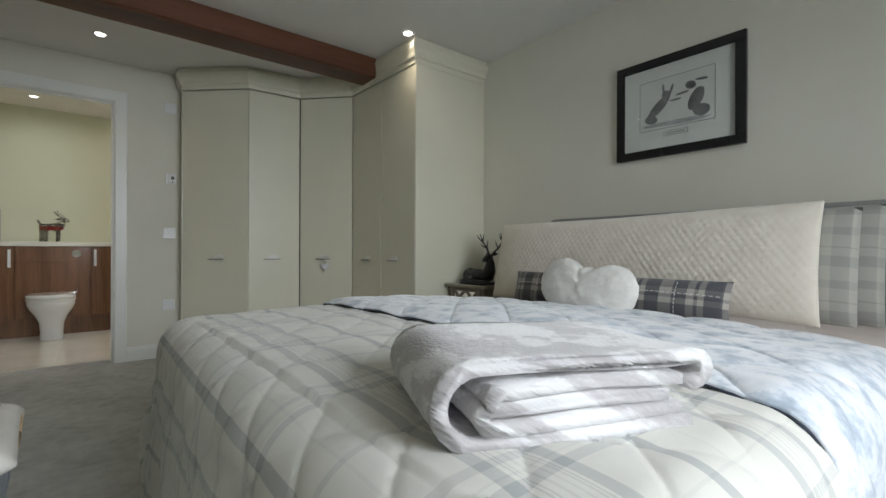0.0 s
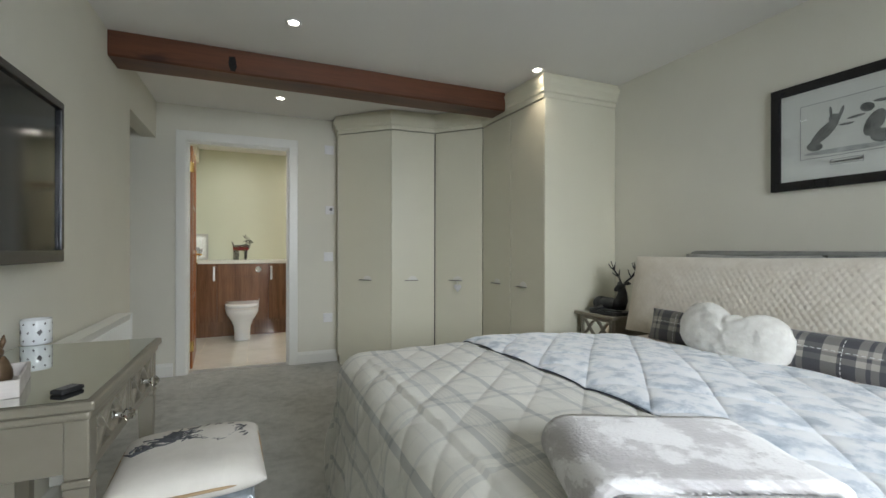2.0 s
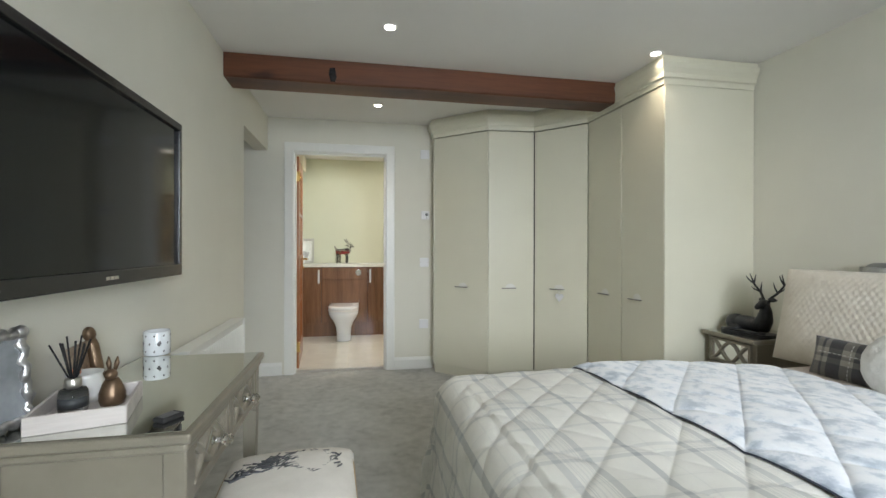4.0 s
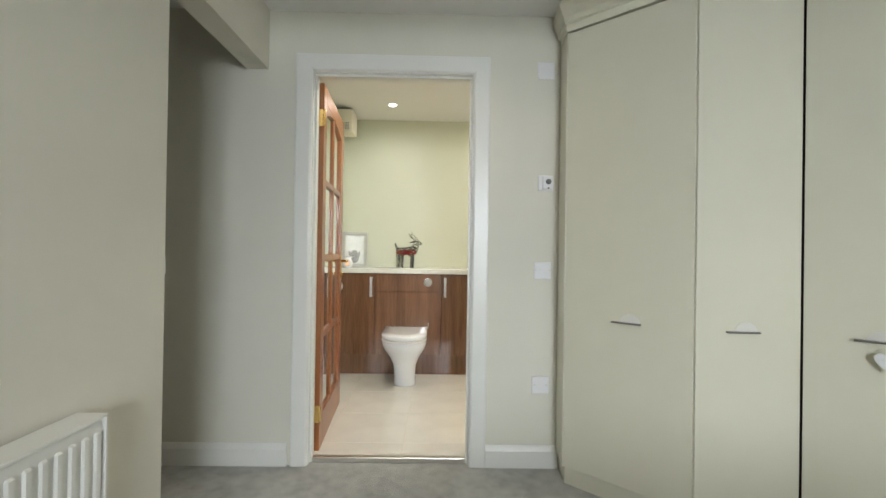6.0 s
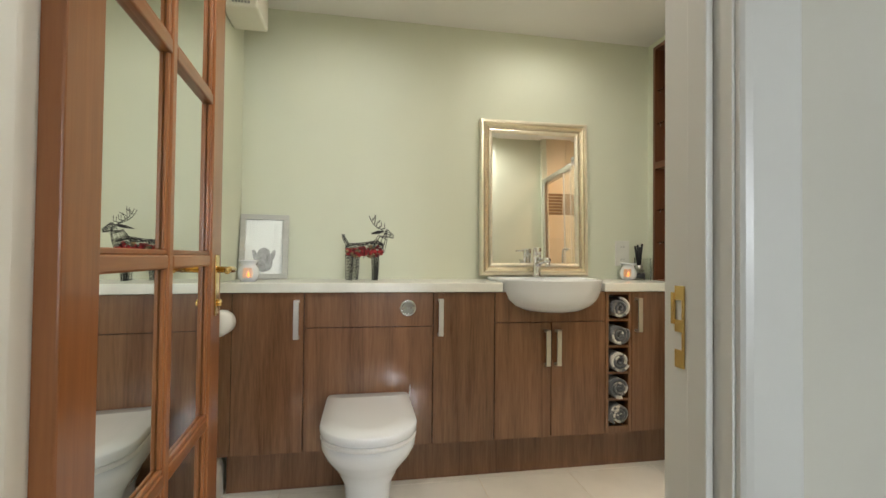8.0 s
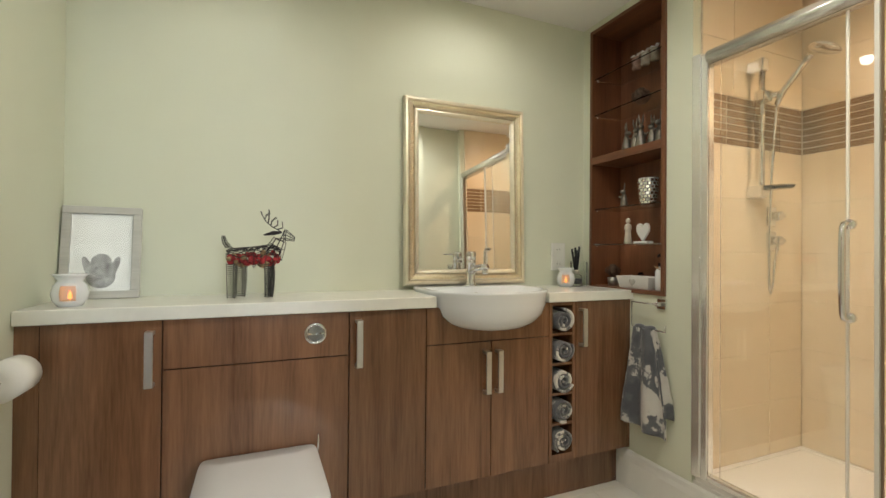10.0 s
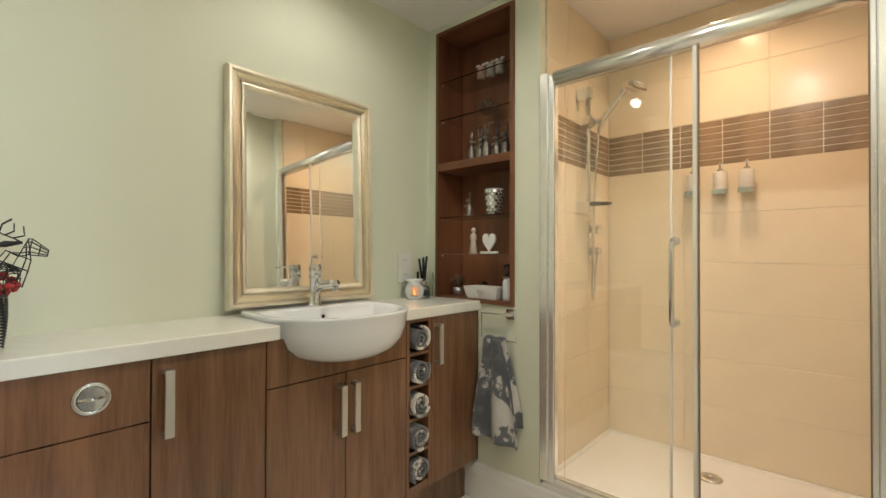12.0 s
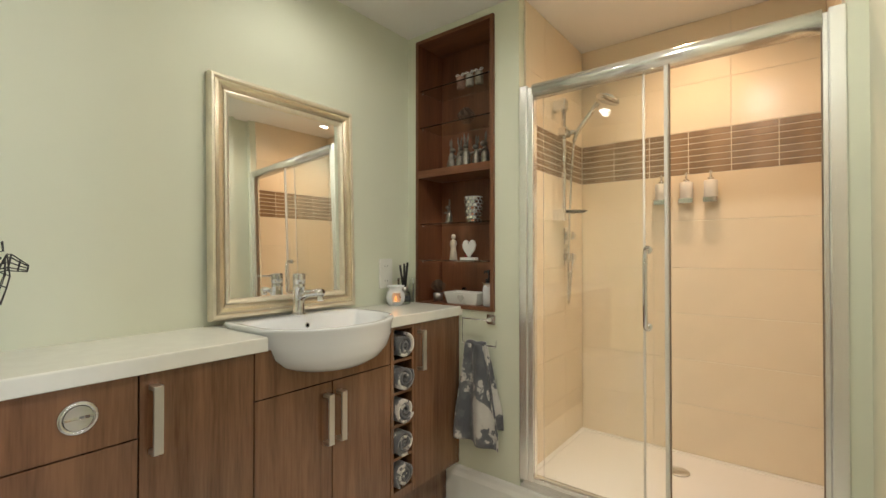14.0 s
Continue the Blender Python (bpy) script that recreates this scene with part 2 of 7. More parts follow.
def sheet(name, nu, nv, f, mat, parent=None, thick=0.0, label="", wrap=False):
    """A cloth: f(u, v) gives a place and its place on the flat cloth, in metres."""
    bm = bmesh.new()
    uv = bm.loops.layers.uv.new("cloth")
    got = [[f(i / nu, j / nv) for j in range(nv + 1)] for i in range(nu + 1)]
    vs = [[bm.verts.new(p) for p, _ in row] for row in got]
    for i in range(nu):
        for j in range(nv):
            q = ((i, j), (i + 1, j), (i + 1, j + 1), (i, j + 1))
            face = bm.faces.new([vs[a][b] for a, b in q])
            face.smooth = True
            for loop, (a, b) in zip(face.loops, q):
                loop[uv].uv = got[a][b][1]
    if wrap:
        bmesh.ops.remove_doubles(bm, verts=bm.verts, dist=0.0005)
    me = bpy.data.meshes.new(name)
    bm.to_mesh(me)
    bm.free()
    me.materials.append(mat)
    ob = new(name, me)
    ob.parent = parent
    if thick:
        mod = ob.modifiers.new("thickness", "SOLIDIFY")
        mod.thickness, mod.offset = thick, 1
    return tagged(ob, label) if label else ob


def puff(name, w, h, t, mat, parent=None, n=28, power=2.6, relief=None, label="", sag=0.0):
    """A stuffed cushion standing in local x (width) and z (height), thick in y, base at z = 0."""
    def side(s):
        def f(u, v):
            a, b = 2 * u - 1, 2 * v - 1
            body = max(0.0, (1 - abs(a) ** power) * (1 - abs(b) ** power)) ** 0.5
            pinch = 1 - 0.05 * (1 - abs(a)) * abs(b) ** 3 - 0.0
            k = 1 - 0.014 * (1 - b * b)
            x, z = a * w / 2 * k, (b * pinch + 1) * h / 2 - sag * (1 - a * a) * (b + 1) / 2
            y = s * (t / 2 * body)
            if relief:
                y += s * relief(u * w, v * h) * body
            wob = 0.006 * noise.noise((x * 7, z * 7, 3.1 + s)) * body
            return (x, y + wob, z), (u * w, v * h)
        return f
    nu, nv = n if type(n) is tuple else (n, n)
    a = sheet(name, nu, nv, side(1), mat, None)
    b = sheet(name, nu, nv, side(-1), mat, None)
    bm = bmesh.new()
    bm.from_mesh(a.data)
    bm.from_mesh(b.data)
    bmesh.ops.remove_doubles(bm, verts=bm.verts, dist=0.0004)
    bmesh.ops.recalc_face_normals(bm, faces=bm.faces)
    bm.to_mesh(a.data)
    bm.free()
    old = b.data
    bpy.data.objects.remove(b)
    bpy.data.meshes.remove(old)
    a.parent = parent
    return tagged(a, label) if label else a


def arc(cx, cy, r, a0, a1, n=8):
    return [(cx + r * math.cos(radians(a0 + (a1 - a0) * i / n)), cy + r * math.sin(radians(a0 + (a1 - a0) * i / n))) for i in range(n + 1)]


def round_rect(x0, y0, x1, y1, r, n=5):
    return arc(x1 - r, y1 - r, r, 0, 90, n) + arc(x0 + r, y1 - r, r, 90, 180, n) + arc(x0 + r, y0 + r, r, 180, 270, n) + arc(x1 - r, y0 + r, r, 270, 360, n)


# ---- large structure ----
XL, XR, YB = -0.66, 2.605, -6.1      # bedroom: wall with the television, wall behind the bed, window wall
TH = 0.12
BX0, BX1, BY1 = -0.668, 1.565, 1.865   # bathroom: side walls and vanity wall
SHX, SHY0, SHY1 = 2.285, 0.165, 1.215  # shower recess
BF = 0.022                            # bathroom floor level

solid("floor", Geo().box(XL - 2.2, YB, -0.1, XR + 0.1, 0.055, 0.0), CARPET, "mid-grey short-pile fitted carpet with trodden mottling", "carpet")
solid("ceiling", Geo().box(XL - 2.2, YB - 0.2, CEIL, XR + 0.1, TH * 0.5, CEIL + 0.1), CEILING, "off-white painted flat bedroom ceiling", "ceiling")
solid("ceiling_bathroom", Geo().box(BX0 - 0.1, TH * 0.5 + 0.001, CEIL, SHX + 0.1, BY1 + 0.1, CEIL + 0.1), CEILING, "cream-white painted bathroom ceiling", "ceiling")

g = Geo()
DX0, DX1, DZ = -0.432, 0.38, 2.0      # clear door opening
g.box(XL - 2.2, 0, 0, DX0 - 0.025, TH * 0.5, CEIL).box(DX1 + 0.025, 0, 0, XR + 0.1, TH * 0.5, CEIL).box(DX0 - 0.025, 0, DZ + 0.025, DX1 + 0.025, TH * 0.5, CEIL)
solid("wall_north", g, WALL, "off-white painted bedroom wall with the bathroom doorway", "wall")
g = Geo()
g.box(BX0 - 0.1, TH * 0.5, 0, DX0 - 0.025, TH, CEIL).box(DX1 + 0.025, TH * 0.5, 0, SHX + 0.1, TH, CEIL).box(DX0 - 0.025, TH * 0.5, DZ + 0.025, DX1 + 0.025, TH, CEIL)
solid("wall_bathroom_south", g, BATHWALL, "cream painted bathroom wall beside the doorway", "wall")
# wall with the television: solid up to the passage, then a lintel
g = Geo().box(XL - 0.11, YB, 0, XL, -0.835, CEIL).box(XL - 0.11, -0.835, 2.004, XL, 0, CEIL)
solid("wall_west", g, WALL, "off-white painted wall with an open passage and lintel", "wall")
solid("wall_passage", Geo().box(XL - 2.2, -2.0, 0, XL - 2.1, 0, CEIL).box(XL - 2.1, -2.0, 0, XL - 0.11, -1.9, CEIL), WALL, "off-white painted passage wall", "wall")
solid("wall_east", Geo().box(XR, YB, 0, XR + 0.1, 0, CEIL), WALL, "off-white painted wall behind the bed", "wall")
WX0, WX1, WZ0, WZ1 = 0.39, 1.71, 0.95, 2.20
g = Geo().box(XL - 0.11, YB - 0.2, 0, WX0, YB, CEIL).box(WX1, YB - 0.2, 0, XR + 0.1, YB, CEIL).box(WX0, YB - 0.2, 0, WX1, YB, WZ0).box(WX0, YB - 0.2, WZ1, WX1, YB, CEIL)
solid("wall_south", g, WALL, "off-white painted wall with the bedroom window", "wall")

# bathroom shell
solid("wall_bathroom_north", Geo().box(BX0 - 0.1, BY1, 0, BX1, BY1 + 0.1, CEIL), BATHWALL, "cream painted wall above the fitted vanity", "wall")
solid("wall_bathroom_west", Geo().box(BX0 - 0.1, TH, 0, BX0, BY1, CEIL), BATHWALL, "cream painted bathroom side wall behind the door", "wall")
NY0, NY1, NZ0, NZ1, ND = 1.338, 1.803, 0.925, 2.27, 0.19   # shelf recess
g = Geo()
g.box(BX1, NY1, 0, SHX + 0.1, BY1 + 0.1, CEIL).box(BX1, SHY1, 0, SHX + 0.1, NY0, CEIL)
g.box(BX1, NY0, 0, SHX + 0.1, NY1, NZ0).box(BX1, NY0, NZ1, SHX + 0.1, NY1, CEIL).box(BX1 + ND, NY0, NZ0, SHX + 0.1, NY1, NZ1)
solid("wall_bathroom_east", g, BATHWALL, "cream painted pier with a shelf recess beside the shower", "wall")
solid("wall_shower_back", Geo().box(SHX, TH, 0, SHX + 0.1, SHY1, CEIL), WALLTILE, "cream wall behind the shower tiles", "wall")
solid("wall_shower_south", Geo().box(BX1, TH, 0, SHX, SHY0, CEIL), BATHWALL, "cream painted return wall beside the shower", "wall")

# ---- bedroom: trim, doorway, wardrobe ----
SKIRT = [(0, 0.0), (0.016, 0.0), (0.016, 0.085), (0.010, 0.10), (0.004, 0.112), (0, 0.112)]


def skirting(name, line, label):
    return solid(name, Geo().sweep(line, SKIRT), GLOSSWHITE, label, "skirting board")


skirting("baseboard_north", [(0.83, -0.0005), (0.467, -0.0005)][::-1], "white gloss skirting board under the bedroom switches")
skirting("baseboard_passage", [(XL - 2.1, -0.0005), (DX0 - 0.106, -0.0005)], "white gloss skirting board in the passage")
skirting("baseboard_west", [(XL + 0.0005, YB), (XL + 0.0005, -0.835), (XL - 0.11, -0.8345)], "white gloss skirting board along the television wall")
skirting("baseboard_east", [(XR - 0.0005, -1.78), (XR - 0.0005, YB)], "white gloss skirting board behind the bed")

ARCH = [(0, 0), (0.082, 0), (0.082, 0.013), (0.076, 0.016), (0.012, 0.014), (0.004, 0.011), (0, 0.007)]


def architrave(name, y, way, label):
    """A moulded frame round the doorway, standing out of the wall by way."""
    ob = thing(name, label, "door frame", kind="structure")
    a, b, h = DX0 - 0.004, DX1 + 0.004, DZ + 0.004
    corner = lambda o, d: [(a - o, 0), (a - o, h + o), (b + o, h + o), (b + o, 0)]
    for nm, i, j in (("upright", 0, 1), ("head", 1, 2), ("upright", 2, 3)):
        g = Geo()
        rows = [[(corner(o, d)[k][0], y + way * d, corner(o, d)[k][1]) for o, d in ARCH] for k in (i, j)]
        g.rings(rows)
        for f in g.bm.faces:
            f.smooth = False
        part(nm, g, GLOSSWHITE, ob)
    return ob


architrave("trim_doorway_bedroom", -0.0005, -1, "white gloss moulded architrave round the bathroom doorway")
architrave("trim_doorway_bathroom", TH + 0.0005, 1, "white gloss moulded architrave inside the bathroom")
lining = thing("door_lining", "white gloss door lining with a brass strike plate", "door frame", kind="structure")
part("jamb", Geo().box(DX0 - 0.025, 0, 0, DX0, TH, DZ), GLOSSWHITE, lining)
part("jamb", Geo().box(DX1, 0, 0, DX1 + 0.025, TH, DZ), GLOSSWHITE, lining)
part("head", Geo().box(DX0 - 0.025, 0, DZ, DX1 + 0.025, TH, DZ + 0.025), GLOSSWHITE, lining)
part("stop", Geo().box(DX1 - 0.012, 0.028, 0, DX1 - 0.0005, 0.062, DZ - 0.013, 0.002), GLOSSWHITE, lining)
part("stop", Geo().box(DX0 + 0.0005, 0.028, 0, DX0 + 0.012, 0.062, DZ - 0.013, 0.002), GLOSSWHITE, lining)
part("stop", Geo().box(DX0, 0.028, DZ - 0.0125, DX1, 0.062, DZ - 0.0005), GLOSSWHITE, lining)
g = Geo().box(DX1 - 0.0025, 0.080, 0.905, DX1 - 0.0003, 0.098, 0.930).box(DX1 - 0.0025, 0.080, 0.955, DX1 - 0.0003, 0.098, 0.972).box(DX1 - 0.0025, 0.080, 1.000, DX1 - 0.0003, 0.098, 1.020)
g.box(DX1 - 0.0025, 0.080, 0.930, DX1 - 0.0003, 0.084, 0.955).box(DX1 - 0.0025, 0.080, 0.972, DX1 - 0.0003, 0.084, 1.000).box(DX1 - 0.004, 0.098, 0.965, DX1 - 0.0003, 0.105, 1.010, 0.001)
part("strike_plate", g, BRASS, lining, "polished brass strike plate with two keeps")
solid("trim_threshold", Geo().box(DX0, 0.03, -0.01, DX1, 0.062, 0.026, 0.004), STEEL, "brushed metal threshold strip under the doorway", "threshold")

# ceiling beam
g = Geo()
rows = []
for i in range(41):
    x = XL + 0.001 + (1.905 - XL) * i / 40
    w = [0.006 * noise.noise((x * 1.7, k * 3.3, 0.5)) for k in range(4)]
    rows.append([(x, -1.328 + w[0], 2.170 + w[1]), (x, -1.318 + w[0], 2.160 + w[1]), (x, -1.125 + w[2], 2.160 + w[3]), (x, -1.116 + w[2], 2.170 + w[3]), (x, -1.116, CEIL - 0.0005), (x, -1.328 + w[0], CEIL - 0.0005)])
g.rings(rows)
for f in g.bm.faces:
    f.smooth = False
solid("ceiling_beam", g, BEAMWOOD, "rough red-brown stained timber beam crossing the ceiling", "beam")

part("dark_patch", Geo().prism([(-0.045, 2.252), (-0.012, 2.258), (-0.002, 2.20), (-0.012, 2.168), (-0.038, 2.170), (-0.05, 2.21)], -1.3365, -1.326, "y", 0.002), BLACK, bpy.data.objects["ceiling_beam"], "small dark patch on the beam face")

# fitted corner wardrobe
WP = [(0.829, -0.012), (0.815, -0.17), (1.214, -0.548), (1.618, -0.570), (1.932, -0.908), (1.960, -1.765), (2.603, -1.765)]
wardrobe = thing("fitted_wardrobe", "cream lacquered fitted corner wardrobe with five plain doors", "wardrobe")
inner = [(0.850, -0.003), (0.838, -0.165), (1.222, -0.524), (1.626, -0.546), (1.955, -0.903), (1.984, -1.745), (2.600, -1.745), (2.600, -0.003)]
# Near-black colour paints in the shade between the doors.
part("carcass", Geo().prism(inner, 0.085, 2.262), plain("gap_shade_carcass", (0.035, 0.027, 0.018), 0.8), wardrobe, "carcass board behind the doors, coloured dark as shade in the gaps")
plinth_line = [(0.852, -0.004), (0.842, -0.15), (1.226, -0.512), (1.63, -0.535), (1.96, -0.893), (1.99, -1.745)]
part("plinth", Geo().sweep(plinth_line, [(0, 0), (0.012, 0), (0.012, 0.082), (0, 0.082)]), CREAM, wardrobe)
CORNICE = [(-0.02, 2.142), (0.006, 2.142), (0.008, 2.176), (0.020, 2.182), (0.024, 2.205), (0.040, 2.236), (0.046, 2.262), (0.046, 2.274), (0.030, 2.2745), (0.030, 2.3035), (-0.02, 2.3035)]
part("cornice", Geo().sweep(WP, CORNICE), CREAM, wardrobe, "stepped cream cornice moulding")
part("end_panel", Geo().box(1.9625, -1.768, 0, 2.602, -1.748, 2.141, 0.0015), CREAM, wardrobe)
part("end_panel", Geo().box(1.960, -1.773, 0, 1.976, -1.7685, 2.141, 0.001), CREAM, wardrobe)
part("filler", Geo().prism([(0.827, -0.004), (0.813, -0.168), (0.833, -0.168), (0.847, -0.004)], 0.085, 2.141), CREAM, wardrobe)
PEARL = plain("satin_handle", (0.22, 0.21, 0.19), 0.35, 0.6, vary=0.03, relief=0)


SATIN = plain("satin_backplate", (0.78, 0.77, 0.71), 0.3, 0.2, vary=0.03, relief=0)


def wardrobe_door(p, q, z_handle=0.80, at=0.5):
    """A plain slab door between two plan points with a half-moon handle."""
    a, b = Vector(p), Vector(q)
    d = (b - a).normalized()
    w = (b - a).length
    m = Matrix.Translation((a.x, a.y, 0)) @ Matrix.Rotation(math.atan2(d.y, d.x), 4, "Z")
    door = part("door", Geo().box(0.0042, 0.0, 0.088, w - 0.0042, 0.019, 2.134, 0.0018).turn(m), CREAM, wardrobe)
    x = w * at
    g = Geo().prism([(x + 0.012 + 0.043 * math.cos(radians(t)), z_handle + 0.036 * math.sin(radians(t))) for t in range(0, 181, 12)], -0.0030, -0.0002, "y")
    h = part("handle", Geo().box(x - 0.064, -0.020, z_handle - 0.006, x + 0.058, -0.0005, z_handle + 0.0005, 0.0014).turn(m), PEARL, door, "thin satin metal bar handle")
    part("backplate", g.turn(m), SATIN, h, "half-moon satin metal backplate")
    return m, w


for p, q, at in ((WP[1], WP[2], 0.53), (WP[2], WP[3], 0.45), (WP[3], WP[4], 0.46)):
    wardrobe_door(p, q, at=at)
mid = tuple((Vector(WP[4]) * 0.49 + Vector(WP[5]) * 0.51))
wardrobe_door(WP[4], mid, at=0.53)
wardrobe_door(mid, WP[5], at=0.38)

heart = thing("hanging_heart", "small white heart ornament hanging from a wardrobe handle", "ornament", pose(1.762, -0.758, 0.735, 0, 0, -47))
outline = [(0.036 * 16 * math.sin(t) ** 3 / 16, 0.036 * (13 * math.cos(t) - 5 * math.cos(2 * t) - 2 * math.cos(3 * t) - math.cos(4 * t)) / 15) for t in [2 * math.pi * i / 28 for i in range(28)]]
part("heart_plate", Geo().prism(outline, -0.006, 0.002, "y", 0.002), plain("white_wash", (0.74, 0.74, 0.74), 0.6, vary=0.1, scale=30), heart)
part("ribbon", Geo().tube([(0, -0.002, 0.02), (-0.004, -0.012, 0.045), (-0.004, -0.02, 0.062), (0.004, -0.02, 0.062), (0.004, -0.012, 0.045), (0, -0.002, 0.02)], 0.0014, 6), PLASTIC, heart)


# downlights
def downlight(x, y, group):
    ob = thing("downlight", "small round recessed ceiling downlight, switched on", "downlight", pose(x, y, CEIL), group)
    g = Geo().lathe([(0.030, -0.002), (0.041, -0.006), (0.043, -0.003), (0.043, -0.0005), (0.030, -0.0005)], n=28)
    part("bezel", g, PLASTIC, ob)
    part("lamp", Geo().lathe([(0.001, -0.0035), (0.028, -0.0035), (0.028, -0.001), (0.001, -0.001)], n=24), LAMP_ON, ob, "glowing lamp glass")


# The added passage fill lamp gets a ceiling fitting here too.
for sx, sy in SPOTS_BED_AND_FILL:
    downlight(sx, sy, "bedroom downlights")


# ---- switches, sockets and controls ----
def plate(name, label, category, x, z, w=0.086, h=0.086, y=-0.0005, way=-1, extras=()):
    ob = thing(name, label, category, pose(x, y, z))
    part("face_plate", Geo().box(-w / 2, 0, -h / 2, w / 2, way * 0.010, h / 2, 0.003), PLASTIC, ob)
    for nm, geo, mat in extras:
        part(nm, geo, mat, ob)
    return ob


screw = lambda x, z=0, way=-1: ("screw", Geo().lathe([(0.0035, 0.0095 * way), (0.0035, 0.0115 * way), (0.001, 0.0117 * way)], x, 0, z, 10, "y"), STEEL)
rocker = lambda x, z=0: ("rocker", Geo().box(x - 0.006, -0.010, z - 0.013, x + 0.006, -0.0135, z + 0.013, 0.001), PLASTIC)
plate("light_switch", "white three-rocker light switch on the bedroom wall", "light switch", 0.747, 1.003, extras=[screw(-0.036), screw(0.036), rocker(-0.016), rocker(0), rocker(0.016)])
plate("blank_plate", "white blank outlet plate above the skirting", "wall plate", 0.743, 0.421, extras=[screw(-0.030), screw(0.030)])
plate("light_switch", "white single light switch on the shaded passage wall", "light switch", -1.203, 1.002, extras=[screw(-0.036), screw(0.036), rocker(0)])
DIAL = plain("grey_dial", (0.16, 0.165, 0.165), 0.4, vary=0.05, relief=0)
plate("thermostat", "white wall thermostat with a round grey dial", "thermostat", 0.757, 1.449, 0.078, 0.080, extras=[("housing", Geo().box(-0.018, -0.010, -0.032, 0.034, -0.024, 0.032, 0.003), PLASTIC), ("dial", Geo().lathe([(0.014, -0.024), (0.014, -0.029), (0.001, -0.030)], 0.010, 0, 0.006, 20, "y"), DIAL), ("knob", Geo().lathe([(0.005, -0.024), (0.005, -0.027), (0.001, -0.0275)], 0.010, 0, -0.026, 14, "y"), DIAL)])
plate("alarm_sensor", "small pale sensor box high on the bedroom wall", "sensor", 0.752, 2.025, 0.085, 0.085, extras=[("lens", Geo().box(-0.012, -0.010, -0.028, 0.012, -0.014, 0.028, 0.002), PLASTIC)])

# ---- television ----
SCREEN = plain("tv_screen_glass", (0.006, 0.008, 0.010), 0.09, vary=0.1, relief=0, spec=0.3)
tv = thing("television", "large black flat television mounted on the wall, switched off", "television", pose(-0.60, -2.70, 1.335))
part("casing", Geo().box(-0.035, -0.518, -0.300, 0.002, 0.518, 0.300, 0.008), BLACK, tv)
g = Geo()
for y0, z0, y1, z1 in ((-0.522, 0.278, 0.522, 0.306), (-0.522, -0.306, 0.522, -0.262), (-0.522, -0.262, -0.497, 0.278), (0.497, -0.262, 0.522, 0.278)):
    g.box(0.0022, y0, z0, 0.022, y1, z1, 0.004)
part("bezel", g, BLACK, tv, "glossy black bezel")
part("screen", Geo().box(0.0022, -0.497, -0.262, 0.010, 0.497, 0.278), SCREEN, tv, "dark glossy screen")
part("maker_mark", Geo().box(0.0222, -0.036, -0.290, 0.0228, -0.018, -0.280).box(0.0222, -0.014, -0.290, 0.0228, 0.004, -0.280).box(0.0222, 0.008, -0.290, 0.0228, 0.030, -0.280), STEEL, tv, "small silver maker's mark bars")
part("bracket", Geo().box(-0.0595, -0.2, -0.15, -0.035, 0.2, 0.15), BLACK, tv)

# ---- radiator ----
rad = thing("radiator", "white panel radiator with a top grille on the wall", "radiator", pose(XL, -1.66, 0.14))
part("rear_panel", Geo().box(0.020, -0.46, 0, 0.034, 0.46, 0.55, 0.004), GLOSSWHITE, rad)
g = Geo().box(0.072, -0.46, 0.0, 0.084, 0.46, 0.55, 0.004)
part("front_panel", g, GLOSSWHITE, rad)
for i in range(26):
    y = -0.44 + 0.88 * i / 25
    part("rib", Geo().box(0.082, y - 0.010, 0.025, 0.091, y + 0.010, 0.525, 0.004, 1), GLOSSWHITE, rad)
g = Geo().box(0.018, -0.466, 0.552, 0.092, 0.466, 0.560, 0.002)
part("top_grille", g, GLOSSWHITE, rad)
part("side_cover", Geo().box(0.018, -0.466, 0.0, 0.092, -0.4605, 0.551), GLOSSWHITE, rad)
part("side_cover", Geo().box(0.018, 0.4605, 0.0, 0.092, 0.466, 0.551), GLOSSWHITE, rad)
part("bleed_plug", Geo().lathe([(0.011, -0.4785), (0.013, -0.4665)], 0.053, 0, 0.52, 12, "y"), STEEL, rad)
part("valve", Geo().tube([(0.053, -0.43, 0.0), (0.053, -0.43, -0.08), (0.053, -0.43, -0.14)], 0.011), STEEL, rad)
part("bracket", Geo().box(0.0005, -0.3, 0.1, 0.020, -0.27, 0.5), STEEL, rad)
part("bracket", Geo().box(0.0005, 0.27, 0.1, 0.020, 0.3, 0.5), STEEL, rad)

# ---- dressing table ----
CHAMPAGNE = plain("champagne_painted_wood", (0.275, 0.25, 0.20), 0.34, 0.35, vary=0.07, scale=9, grain=90, relief=0.12)
TABLEGLASS = plain("mirrored_table_glass", (0.66, 0.68, 0.64), 0.02, 1.0, vary=0.02, relief=0)
CRYSTAL = glass("crystal_glass", (1, 1, 1))
desk = thing("dressing_table", "champagne painted dressing table with mirrored top and drawers", "dressing table", pose(-0.432, -2.760, 0))
dl, dd = 0.757, 0.425     # length along y, depth along x
top = part("tabletop", Geo().box(-dd / 2, -dl / 2, 0.722, dd / 2, dl / 2, 0.745, 0.006, 3), CHAMPAGNE, desk)
part("top_moulding", Geo().box(-dd / 2 + 0.004, -dl / 2 + 0.010, 0.700, dd / 2 - 0.010, dl / 2 - 0.010, 0.7215, 0.008, 3), CHAMPAGNE, desk)
part("mirror_inlay", Geo().box(-dd / 2 + 0.012, -dl / 2 + 0.014, 0.7452, dd / 2 - 0.016, dl / 2 - 0.014, 0.7475, 0.0008, 1), TABLEGLASS, desk, "mirrored glass sheet with a pale tint")
